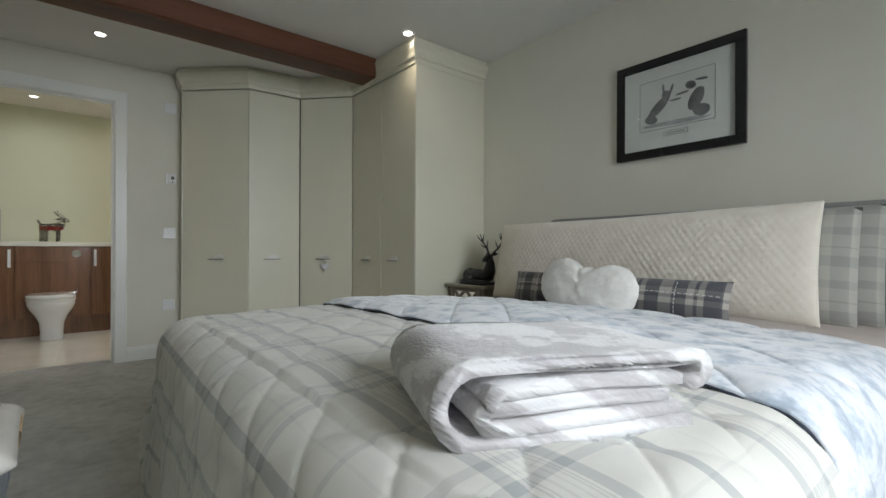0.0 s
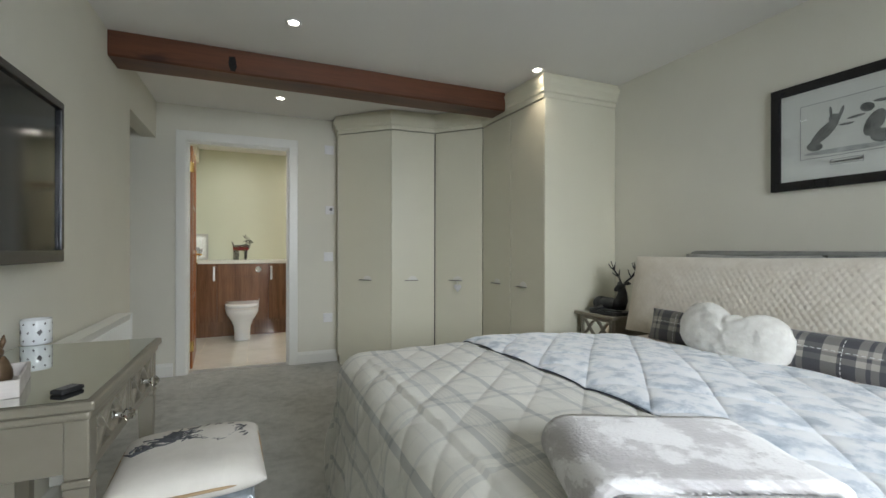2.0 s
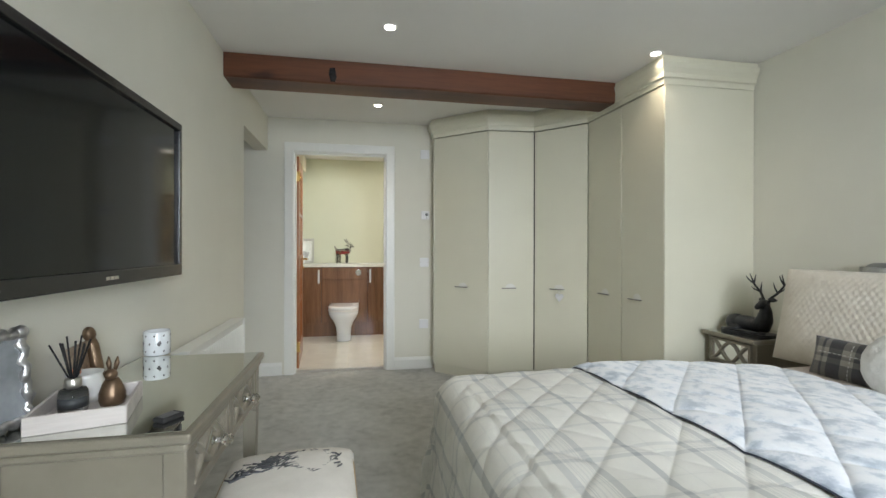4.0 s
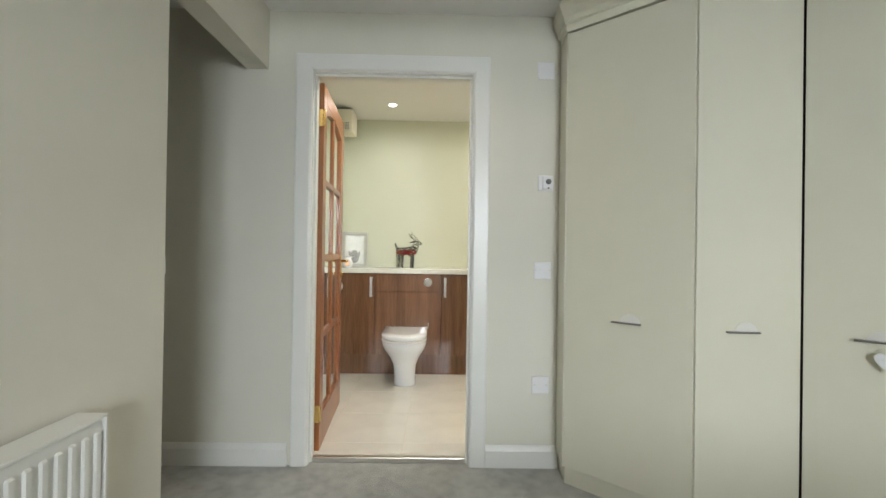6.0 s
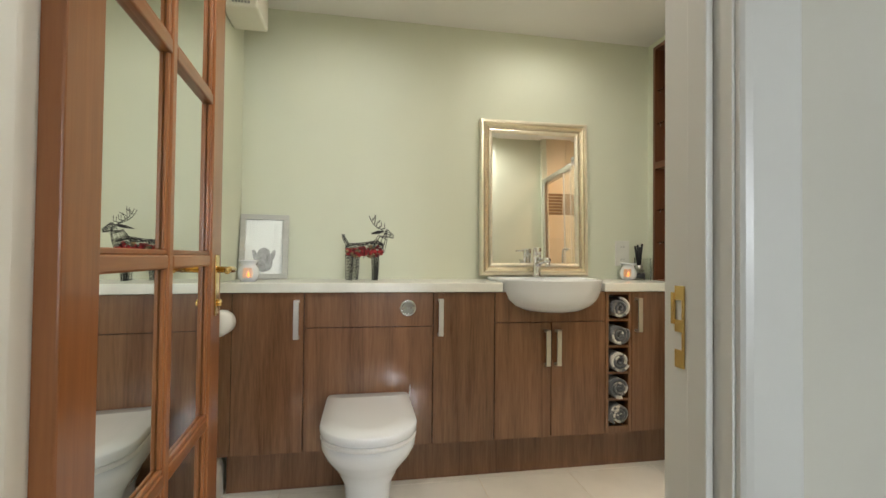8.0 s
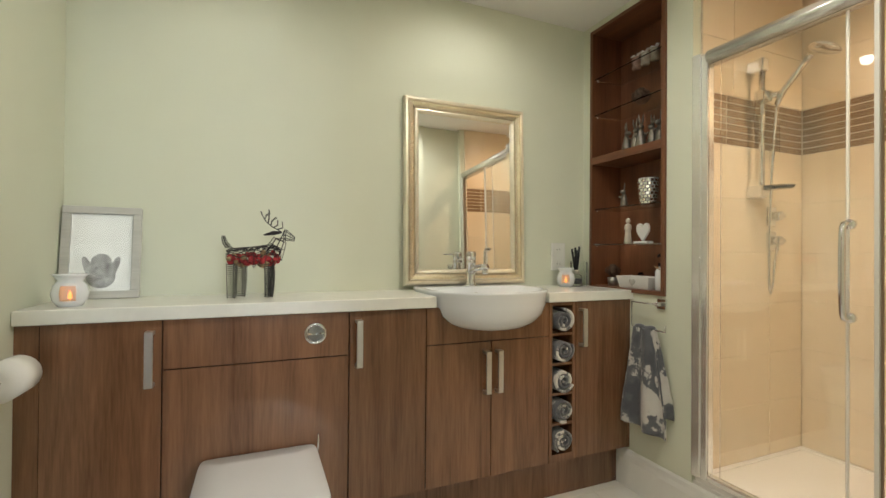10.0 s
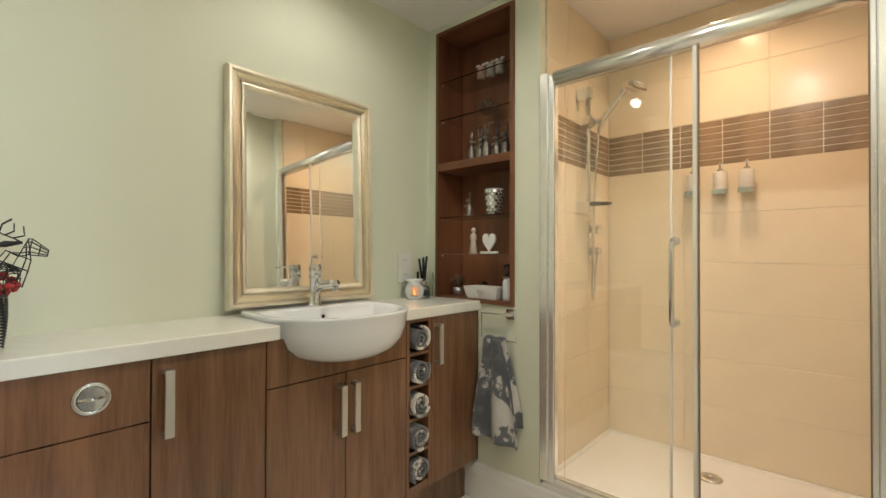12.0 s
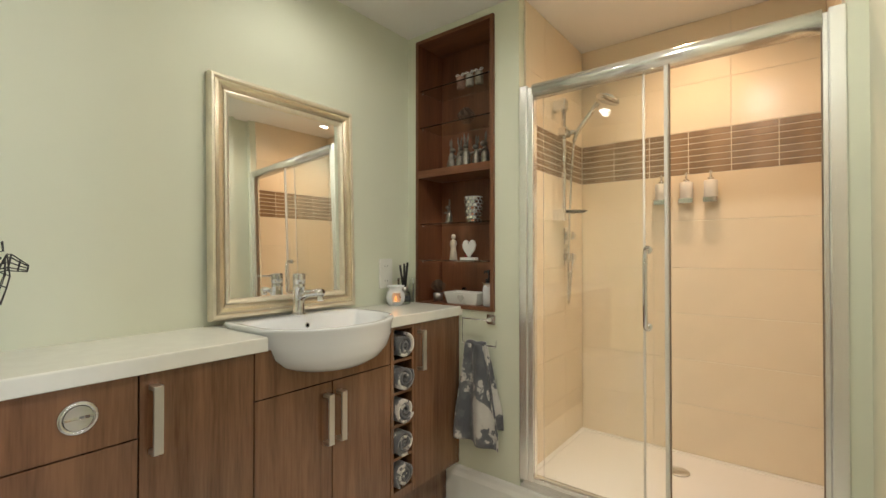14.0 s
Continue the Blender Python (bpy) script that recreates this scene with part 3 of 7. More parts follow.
part("side_apron", Geo().box(-dd / 2 + 0.0645, -dl / 2 + 0.026, 0.582, dd / 2 - 0.0645, -dl / 2 + 0.038, 0.6995), CHAMPAGNE, desk)
part("side_apron", Geo().box(-dd / 2 + 0.0645, dl / 2 - 0.038, 0.582, dd / 2 - 0.0645, dl / 2 - 0.022, 0.6995), CHAMPAGNE, desk)
part("back_apron", Geo().box(-dd / 2 + 0.020, -dl / 2 + 0.0705, 0.582, -dd / 2 + 0.036, dl / 2 - 0.0705, 0.6995), CHAMPAGNE, desk)
part("front_rail", Geo().box(dd / 2 - 0.045, -dl / 2 + 0.071, 0.567, dd / 2 - 0.022, dl / 2 - 0.071, 0.582, 0.002), CHAMPAGNE, desk)
part("divider", Geo().box(dd / 2 - 0.045, -0.012, 0.5825, dd / 2 - 0.020, 0.012, 0.6995, 0.002), CHAMPAGNE, desk)
for sx in (-1, 1):
    for sy in (-1, 1):
        cx, cy = sx * (dd / 2 - 0.040), sy * (dl / 2 - 0.046)
        g = Geo().box(cx - 0.024, cy - 0.024, 0.567, cx + 0.024, cy + 0.024, 0.6995, 0.004)
        g.box(cx - 0.027, cy - 0.027, 0.548, cx + 0.027, cy + 0.027, 0.5665, 0.005)
        rows = [[(cx + s * a, cy + s * b, z) for a, b in ((-1, -1), (1, -1), (1, 1), (-1, 1))] for z, s in ((0.0, 0.013), (0.03, 0.017), (0.34, 0.019), (0.5475, 0.024))]
        g.rings(rows)
        for f in g.bm.faces:
            f.smooth = False
        part("leg", g, CHAMPAGNE, desk)


def fretted_front(parent, x, y0, y1, z0, z1, way=1):
    """A drawer front facing along way: a frame, a mirror sheet behind and two crossing waves."""
    g = Geo()
    for a0, c0, a1, c1 in ((y0, z0, y1, z0 + 0.014), (y0, z1 - 0.014, y1, z1), (y0, z0 + 0.014, y0 + 0.016, z1 - 0.014), (y1 - 0.016, z0 + 0.014, y1, z1 - 0.014)):
        g.box(x - way * 0.016, a0, c0, x, a1, c1, 0.0015, 1)
    d = part("drawer_front", g, CHAMPAGNE, parent)
    part("mirror_panel", Geo().box(x - way * 0.013, y0 + 0.016, z0 + 0.014, x - way * 0.010, y1 - 0.016, z1 - 0.014), MIRROR, d, "mirrored glass panel")
    g = Geo()
    h = (z1 - z0) / 2 - 0.016
    for s in (1, -1):
        line = [(x - way * 0.006, y0 + 0.012 + (y1 - y0 - 0.024) * i / 28, (z0 + z1) / 2 + s * h * math.cos(2 * math.pi * i / 28)) for i in range(29)]
        g.tube(line, 0.0085, 8)
    part("fretwork", g, CHAMPAGNE, d, "crossing curved fretwork")
    return d


for sy in (-1, 1):
    y0, y1 = (0.014, dl / 2 - 0.072) if sy > 0 else (-dl / 2 + 0.072, -0.014)
    d = fretted_front(desk, dd / 2 - 0.020, y0, y1, 0.583, 0.698)
    k = part("knob", Geo().ball(dd / 2 + 0.014, (y0 + y1) / 2, 0.640, 0.016, n=10), CRYSTAL, d, "faceted crystal knob")
    for p in k.data.polygons:
        p.use_smooth = False
    part("knob_stem", Geo().lathe([(0.012, -0.021), (0.007, -0.012), (0.006, 0.002)], dd / 2, (y0 + y1) / 2, 0.640, 14, "x"), CHROME, d)

# things on the dressing table
DT = 0.7477
PALEWOOD = wood("whitewashed_wood", (0.50, 0.46, 0.44), (0.66, 0.62, 0.59), "x", 0.7, 14)
tray = thing("wooden_tray", "whitewashed pinkish wooden tray on the dressing table", "tray", pose(-0.492, -2.980, DT, 0, 0, 15))
part("base", Geo().box(-0.082, -0.095, 0.0, 0.082, 0.095, 0.007), PALEWOOD, tray)
for x0, y0, x1, y1 in ((-0.090, -0.103, 0.090, -0.0955), (-0.090, 0.0955, 0.090, 0.103), (-0.090, -0.095, -0.0825, 0.095), (0.0825, -0.095, 0.090, 0.095)):
    part("side", Geo().box(x0, y0, 0, x1, y1, 0.040, 0.0015, 1), PALEWOOD, tray)
CLEAR = glass("diffuser_glass", (0.92, 0.94, 0.95))
REED = plain("black_reed", (0.015, 0.015, 0.017), 0.7, vary=0.2)
LIQUID = plain("dark_label", (0.05, 0.055, 0.06), 0.3, vary=0.1, relief=0)


def diffuser(m, label, reeds, spread, height, thick=0.0022):
    ob = thing("reed_diffuser", label, "diffuser", m)
    part("bottle", Geo().lathe([(0.001, 0), (0.026, 0.0), (0.029, 0.004), (0.029, 0.045), (0.025, 0.054), (0.014, 0.058), (0.013, 0.064), (0.001, 0.064)], n=20), CLEAR, ob)
    part("label_band", Geo().lathe([(0.0294, 0.012), (0.0297, 0.012), (0.0297, 0.036), (0.0294, 0.036)], n=20), LIQUID, ob, "dark printed label")
    part("collar", Geo().lathe([(0.016, 0.058), (0.0165, 0.059), (0.0165, 0.078), (0.015, 0.079), (0.006, 0.079), (0.006, 0.058)], n=20), STEEL, ob, "silver screw collar")
    for i in range(reeds):
        a = 2 * math.pi * i / reeds + 0.4
        r = spread * (0.35 + 0.65 * ((i * 7) % 5) / 4)
        part("reed", Geo().tube([(0.003 * math.cos(a), 0.003 * math.sin(a), 0.066), (r * math.cos(a), r * math.sin(a), height * (0.9 + 0.03 * (i % 4)))], thick, 6), REED, ob)
    return ob


diffuser(pose(-0.528, -2.975, DT + 0.0072), "clear glass reed diffuser with thin black reeds in a tray", 9, 0.058, 0.175)
BRONZE = plain("aged_bronze", (0.20, 0.135, 0.085), 0.35, 0.7, vary=0.3, scale=25, grain=60, relief=0.3)
# hare figure: one plain mesh
g = Geo().lathe([(0.001, 0), (0.024, 0.0), (0.028, 0.012), (0.027, 0.03), (0.020, 0.052), (0.013, 0.064), (0.001, 0.066)], n=18).ball(0.0, -0.006, 0.074, 0.014, 0.017, 0.014)
for s in (-1, 1):
    g.tube([(0.006 * s, 0, 0.083), (0.009 * s, 0.003, 0.100), (0.010 * s, 0.004, 0.116)], [0.004, 0.006, 0.0015], 8)
tagged(new("hare_figure", mesh_of(g, "hare_figure", BRONZE)), "small aged bronze upright hare figure in a tray", "figurine").matrix_basis = pose(-0.466, -2.935, DT + 0.0072)
POT = plain("white_glaze", (0.72, 0.72, 0.70), 0.3, vary=0.03, relief=0)
wax = thing("white_bowl", "round white glazed wax bowl standing in the tray", "bowl", pose(-0.545, -2.900, DT + 0.0072))
part("pot", Geo().lathe([(0.001, 0), (0.030, 0.0), (0.040, 0.02), (0.041, 0.045), (0.036, 0.062), (0.040, 0.072), (0.036, 0.072), (0.030, 0.060), (0.001, 0.056)], n=26), POT, wax)
part("cap", Geo().lathe([(0.001, 0.0725), (0.012, 0.073), (0.012, 0.084), (0.001, 0.086)], -0.012, -0.016, 0, 14), plain("orange_wax", (0.75, 0.30, 0.16), 0.5, vary=0.1), wax, "small orange wax top")
DRIFT = wood("driftwood", (0.16, 0.11, 0.075), (0.42, 0.33, 0.25), "x", 0.8, 16)
pic = thing("photo_frame", "driftwood picture frame with a figure leaning on the wall", "picture frame", pose(-0.588, -2.815, DT, 0, -9, 8))
for y0, z0, y1, z1 in ((-0.075, 0, 0.075, 0.022), (-0.075, 0.113, 0.075, 0.135), (-0.075, 0.022, -0.053, 0.113), (0.053, 0.022, 0.075, 0.113)):
    part("rail", Geo().box(0, y0, z0, 0.014, y1, z1, 0.003), DRIFT, pic)
part("backing", Geo().box(0.001, -0.053, 0.022, 0.006, 0.053, 0.113), plain("brown_print", (0.30, 0.21, 0.14), 0.6, vary=0.5, scale=30), pic, "mottled brown print")
part("carved_knob", Geo().ball(0.012, 0.055, 0.150, 0.016, 0.018, 0.022).lathe([(0.014, 0.0), (0.018, 0.06), (0.016, 0.12), (0.010, 0.14)], 0.014, 0.055, 0.0, 14), BRONZE, pic, "carved bronze-brown post")
SILVER = plain("antique_silver", (0.52, 0.52, 0.53), 0.28, 0.9, vary=0.35, scale=30, grain=50, relief=0.4)
sil = thing("silver_frame", "ornate antique silver picture frame standing on the table", "picture frame", pose(-0.600, -3.085, DT, 0, -7, -12))
g = Geo()
random.seed(4)
for s in (-1, 1):
    g.tube([(0.004 * math.sin(i * 1.7), s * (0.066 + 0.006 * math.sin(i * 2.3)), 0.012 + 0.0128 * i) for i in range(16)], [0.009 + 0.004 * ((i * 5) % 3) / 2 for i in range(16)], 10)
    g.tube([(0.004 * math.sin(i * 2.1), -0.066 + 0.0088 * i, 0.108 + s * (0.094 + 0.004 * math.sin(i * 1.9))) for i in range(16)], [0.009 + 0.004 * ((i * 7) % 3) / 2 for i in range(16)], 10)
for a, b in ((-0.066, 0.012), (0.066, 0.012), (-0.066, 0.205), (0.066, 0.205)):
    g.ball(0.002, a, b, 0.014, 0.016, 0.016, 10)
part("moulding", g, SILVER, sil, "cast silver moulding with knots")
part("glazing", Geo().box(-0.003, -0.060, 0.016, 0.001, 0.060, 0.2), plain("grey_photo_glass", (0.30, 0.32, 0.34), 0.08, vary=0.3, scale=12, relief=0), sil)
mug = thing("candle_jar", "white ceramic candle jar with small grey printed motifs", "candle", pose(-0.598, -2.360, DT))
part("jar", Geo().lathe([(0.001, 0), (0.040, 0.0), (0.043, 0.003), (0.043, 0.084), (0.041, 0.087), (0.038, 0.084), (0.037, 0.06), (0.001, 0.058)], n=32), CERAMIC, mug)
INK = plain("grey_ink", (0.16, 0.16, 0.17), 0.5, vary=0.1, relief=0)
g = Geo()
for row, z in enumerate((0.016, 0.044, 0.072)):
    for i in range(9):
        a = 2 * math.pi * (i + 0.5 * (row % 2)) / 9
        h = 0.011 if row == 1 and i % 2 else 0.005
        c, s = math.cos(a), math.sin(a)
        pts = [(0.0434 * c - b * s, 0.0434 * s + b * c, z + d) for b, d in ((-h * 0.7, 0), (0, -h), (h * 0.7, 0), (h * 0.3, h))]
        g.rings([pts, [(p[0] * 1.006, p[1] * 1.006, p[2]) for p in pts]])
part("print", g, INK, mug, "small grey printed motifs")
# Small dark object of unknown kind, given the shape of a remote.
remote = thing("small_dark_object", "small dark object of unknown kind, built as a remote control", "remote control", pose(-0.297, -3.050, DT, 0, 0, -30))
part("case", Geo().box(-0.017, -0.026, 0.0, 0.017, 0.030, 0.011, 0.004), REED, remote)
part("keypad", Geo().box(-0.012, -0.020, 0.0112, 0.012, 0.020, 0.0120), INK, remote)

# ---- cloth materials ----


def banded(n, l, coord, period, bands):
    """Strength of stripes across a cloth coordinate: bands of (from, to, strength) over one period."""
    m = n.new("ShaderNodeMath")
    m.operation, m.inputs[1].default_value = "DIVIDE", period
    l.new(coord, m.inputs[0])
    f = n.new("ShaderNodeMath")
    f.operation = "FRACT"
    l.new(m.outputs[0], f.inputs[0])
    cr = n.new("ShaderNodeValToRGB")
    cr.color_ramp.interpolation = "CONSTANT"
    cr.color_ramp.elements[0].position, cr.color_ramp.elements[0].color = 0, (0, 0, 0, 1)
    cr.color_ramp.elements[1].position, cr.color_ramp.elements[1].color = bands[0][0], (bands[0][2],) * 3 + (1,)
    for i, (a, b, s) in enumerate(bands):
        if i:
            e = cr.color_ramp.elements.new(a)
            e.color = (s, s, s, 1)
        e = cr.color_ramp.elements.new(b)
        e.color = (0, 0, 0, 1)
    l.new(f.outputs[0], cr.inputs[0])
    return cr.outputs[0]


def plaid(name, base, stripe, period, bands_u, bands_v, rough=0.9, weave=900, relief=0.25, period_v=None):
    mat, n, l, b = material(name)
    uv = n.new("ShaderNodeTexCoord")
    wob = noise_at(n, l, 5, 2, coords="UV")
    add = n.new("ShaderNodeVectorMath")
    add.operation = "MULTIPLY_ADD"
    add.inputs[1].default_value = (0.002, 0.002, 0)
    l.new(wob.outputs["Color"], add.inputs[0])
    l.new(uv.outputs["UV"], add.inputs[2])
    sep = n.new("ShaderNodeSeparateXYZ")
    l.new(add.outputs[0], sep.inputs[0])
    s1, s2 = banded(n, l, sep.outputs[0], period, bands_u), banded(n, l, sep.outputs[1], period_v or period, bands_v)
    tot = n.new("ShaderNodeMath")
    tot.operation, tot.use_clamp = "ADD", True
    l.new(s1, tot.inputs[0])
    l.new(s2, tot.inputs[1])
    weft = noise_at(n, l, weave, 2, coords="UV")
    mot = noise_at(n, l, 9, 4, coords="UV")
    both = n.new("ShaderNodeMath")
    both.operation, both.inputs[1].default_value = "MULTIPLY_ADD", 0.5
    l.new(weft.outputs[0], both.inputs[0])
    l.new(mot.outputs[0], both.inputs[2])
    ground = ramp(n, l, both.outputs[0], [(0.5, tuple(v * 0.9 for v in base)), (0.95, tuple(min(1, v * 1.06) for v in base))])
    mx = n.new("ShaderNodeMix")
    mx.data_type = "RGBA"
    l.new(tot.outputs[0], mx.inputs[0])
    l.new(ground.outputs[0], mx.inputs[6])
    mx.inputs[7].default_value = (*stripe, 1)
    l.new(mx.outputs[2], b.inputs["Base Color"])
    b.inputs["Roughness"].default_value, b.inputs["Sheen Weight"].default_value = rough, 0.2
    bump(n, l, weft.outputs[0], b, relief, 0.002)
    return mat


def mottled_cloth(name, stops, scale, rough=0.9, fuzz=500, relief=0.4, sheen=0.3):
    mat, n, l, b = material(name)
    tex = noise_at(n, l, scale, 6, coords="UV", rough=0.6)
    l.new(ramp(n, l, tex.outputs[0], stops).outputs[0], b.inputs["Base Color"])
    b.inputs["Roughness"].default_value, b.inputs["Sheen Weight"].default_value = rough, sheen
    bump(n, l, noise_at(n, l, fuzz, 3, coords="UV").outputs[0], b, relief, 0.003)
    return mat


SPREAD = plaid("plaid_bedspread_cotton", (0.74, 0.73, 0.67), (0.35, 0.37, 0.37), 0.345,
               [(0.165, 0.222, 0.62), (0.36, 0.372, 0.12), (0.597, 0.655, 0.50), (0.672, 0.680, 0.35), (0.690, 0.696, 0.3), (0.722, 0.732, 0.22), (0.756, 0.764, 0.22), (0.784, 0.790, 0.3), (0.800, 0.806, 0.35), (0.820, 0.874, 0.50)],
               [(0.10, 0.135, 0.28), (0.30, 0.31, 0.12), (0.565, 0.615, 0.36), (0.64, 0.65, 0.15), (0.70, 0.745, 0.28)])
THROW = mottled_cloth("pale_blue_marbled_velvet", [(0.36, (0.36, 0.43, 0.51)), (0.47, (0.60, 0.66, 0.73)), (0.50, (0.74, 0.78, 0.83)), (0.60, (0.82, 0.845, 0.88))], 15, 0.55, 42, 0.6, 0.4)
NAVY = plain("navy_binding", (0.05, 0.06, 0.09), 0.8)
IVORY = mottled_cloth("ivory_quilted_plush", [(0.3, (0.72, 0.66, 0.56)), (0.7, (0.82, 0.77, 0.68))], 14, 0.95, 220, 0.5, 0.4)
FLUFF = mottled_cloth("white_fluffy_fleece", [(0.3, (0.76, 0.74, 0.69)), (0.7, (0.88, 0.87, 0.83))], 30, 1.0, 90, 1.0, 0.5)
TARTAN = plaid("slate_tartan_wool", (0.46, 0.43, 0.385), (0.082, 0.084, 0.094), 0.22, [(0.08, 0.34, 0.85), (0.44, 0.50, 0.5), (0.62, 0.86, 0.7)], [(0.05, 0.30, 0.7), (0.40, 0.46, 0.5), (0.58, 0.82, 0.6)], weave=700, relief=0.5)
PALEPLAID = plaid("grey_plaid_pillow_cotton", (0.47, 0.46, 0.41), (0.30, 0.30, 0.275), 0.20, [(0.10, 0.35, 0.55), (0.5, 0.53, 0.5), (0.60, 0.63, 0.5), (0.75, 0.9, 0.3)], [(0.10, 0.30, 0.5), (0.45, 0.48, 0.5), (0.70, 0.85, 0.4)])
FLEECE = mottled_cloth("grey_white_fleece", [(0.40, (0.46, 0.44, 0.44)), (0.48, (0.54, 0.52, 0.52)), (0.52, (0.80, 0.79, 0.79)), (0.7, (0.85, 0.84, 0.84))], 6.5, 0.95, 130, 0.9, 0.5)
SHEET = plain("pale_grey_bed_linen", (0.60, 0.62, 0.62), 0.9, vary=0.06, scale=8)
PINKLINEN = plain("taupe_bed_linen", (0.52, 0.46, 0.43), 0.9, vary=0.08, scale=8)
HEADCLOTH = plain("grey_upholstery", (0.27, 0.275, 0.26), 0.95, vary=0.12, scale=14, grain=300, relief=0.5)

# ---- bed ----
BX, BXH, BYN, BYF, BZ = 0.428, 2.50, -4.085, -2.430, 0.635


def quilt(a, b, cell, depth, sharp=0.17):
    """Puffed diamonds."""
    s, t = (1.03 * a + 0.97 * b) / cell, (1.03 * a - 0.97 * b) / cell
    return depth * (abs(math.sin(math.pi * s)) * abs(math.sin(math.pi * t))) ** sharp


def draped(cx, cy, top, r, floor, lift=0.0, cell=0.192, depth=0.0122, folds=0.026):
    """Where a point of a cloth laid over the bed comes to rest."""
    x0, y0, y1 = BX + r, BYN + r, BYF - r
    sink = min(max((cx - 1.25) / 0.65, 0), 1)
    top = top - 0.05 * sink * sink * (3 - 2 * sink)
    dx, dy = max(x0 - cx, 0.0), max(y0 - cy, 0.0) + max(cy - y1, 0.0)
    sy = -1 if cy < y0 else 1
    d = math.hypot(dx, dy)
    h = quilt(cx, cy, cell, depth) + lift + 0.010 * noise.noise((cx * 2.1, cy * 2.1, 1.3))
    px, py = max(cx, x0), min(max(cy, y0), y1)
    if d < 1e-6:
        mid = math.sin(math.pi * min(max((cy - y0) / (y1 - y0), 0), 1)) * 0.014
        return Vector((px, py, top + h + mid))
    nx, ny = -dx / d, sy * dy / d
    arc_len = r * math.pi / 2
    if d < arc_len:
        a = d / r
        out, z, kn = r * math.sin(a), top - r * (1 - math.cos(a)), math.cos(a)
    else:
        fall = d - arc_len
        out, z, kn = r + 0.06 * fall, top - r - fall, 0.0
        corner = min(dx, dy) / max(dx, dy)
        ang = math.atan2(dy, dx)
        wave = 1.9 * math.sin(ang * 14) * corner + 0.35 * math.sin((cx - cy) * 11) + 0.3 * noise.noise((cx * 4, cy * 4, 7))
        out += folds * wave * min(fall / 0.25, 1)
    z = max(z, floor + 0.004 * (1 + noise.noise((cx * 9, cy * 9, 2))))
    return Vector((px + nx * (out + h * (1 - kn)), py + ny * (out + h * (1 - kn)), z + h * kn))


bed = thing("bed", "king-size bed with a grey upholstered headboard", "bed", pose(0, 0, 0))
part("base", Geo().box(BX + 0.10, BYN + 0.09, 0.04, BXH, BYF - 0.09, 0.34, 0.02), HEADCLOTH, bed)
part("mattress", Geo().box(BX + 0.09, BYN + 0.085, 0.342, BXH, BYF - 0.085, BZ - 0.08, 0.04, 4), SHEET, bed)
g = Geo()
hb = [(BYN + 0.01, 0.0), (BYF - 0.01, 0.0)] + arc(BYF - 0.06, 1.022, 0.05, 0, 90, 6) + arc(BYN + 0.06, 1.022, 0.05, 90, 180, 6)
g.prism(hb, 2.515, 2.585, "x", 0.02, 3)
part("headboard", g, HEADCLOTH, bed, "grey padded headboard")

drop = 0.57


def spread_at(u, v):
    cx, cy = BX - drop + u * (2.46 - BX + drop), BYN - drop + v * (BYF - BYN + 2 * drop)
    return draped(cx, cy, BZ, 0.085, 0.012), (cx, cy)


spread = sheet("bedspread", 420, 440, spread_at, SPREAD, thick=0.006)
tagged(spread, "cream quilted bedspread with grey plaid stripes, reaching the carpet", "bedspread")
HEM = plain("grey_cotton_hem", (0.50, 0.51, 0.50), 0.9, vary=0.1, scale=20)
for line in ([(0.0, j / 160) for j in range(161)], [(j / 120, 0.0) for j in range(121)], [(j / 120, 1.0) for j in range(121)]):
    part("hem", Geo().tube([spread_at(u, v)[0] + Vector((0, 0, 0.004)) for u, v in line], 0.0045, 6), HEM, spread, "narrow grey bound hem")
TX0, TX1 = 1.02, 1.93
throw = thing("quilted_throw", "pale blue marbled quilted velvet throw across the bed", "throw")


def throw_at(u, v):
    cx, cy = TX0 + u * (TX1 - TX0) + 0.02 * math.sin(v * 5), BYN - 0.47 + v * (BYF - BYN + 0.47 + 0.02)
    edge = min(u, 0.06) / 0.06
    return draped(cx, cy, BZ + 0.017, 0.095, 0.05, -0.010 + 0.014 * edge, 0.235, 0.0155, 0.012), (cx, cy)


sheet("cover", 190, 380, throw_at, THROW, throw, 0.008)
part("binding", Geo().tube([throw_at(0.0, j / 120)[0] + Vector((0, 0, 0.002)) for j in range(121)], 0.0028, 8), NAVY, throw, "dark navy bound edge")
linen = sheet("bed_linen", 40, 60, lambda u, v: (lambda cx, cy: (draped(cx, cy, BZ + 0.002, 0.09, 0.2, 0.012, 0.5, 0.004, 0.01), (cx, cy)))(1.98 + u * 0.52, BYN - 0.25 + v * (BYF - BYN + 0.40)), PINKLINEN, thick=0.005)
tagged(linen, "taupe bed linen turned down below the pillows", "sheet")

# pillows and cushions
diamond = lambda a, b: 0.0040 * (abs(math.sin(math.pi * (a + 0.75 * b) / 0.031)) * abs(math.sin(math.pi * (a - 0.75 * b) / 0.031))) ** 0.4
PB = BZ - 0.034


def on_bed(name, label, category, ob_m, *args, **kw):
    ob = puff(name, *args, **kw)
    ob.matrix_basis = ob_m
    return tagged(ob, label, category)


on_bed("pillow", "grey plaid pillow leaning against the headboard", "pillow", pose(2.43, -3.62, PB, 10, 0, 90), 0.72, 0.46, 0.14, PALEPLAID)
on_bed("pillow", "grey plaid pillow leaning against the headboard", "pillow", pose(2.34, -3.57, PB, 12, 0, 90), 0.70, 0.45, 0.14, PALEPLAID)
on_bed("pillow", "pale plaid pillow behind the long ivory cushion", "pillow", pose(2.43, -2.80, PB, 10, 0, 90), 0.72, 0.46, 0.14, PALEPLAID)
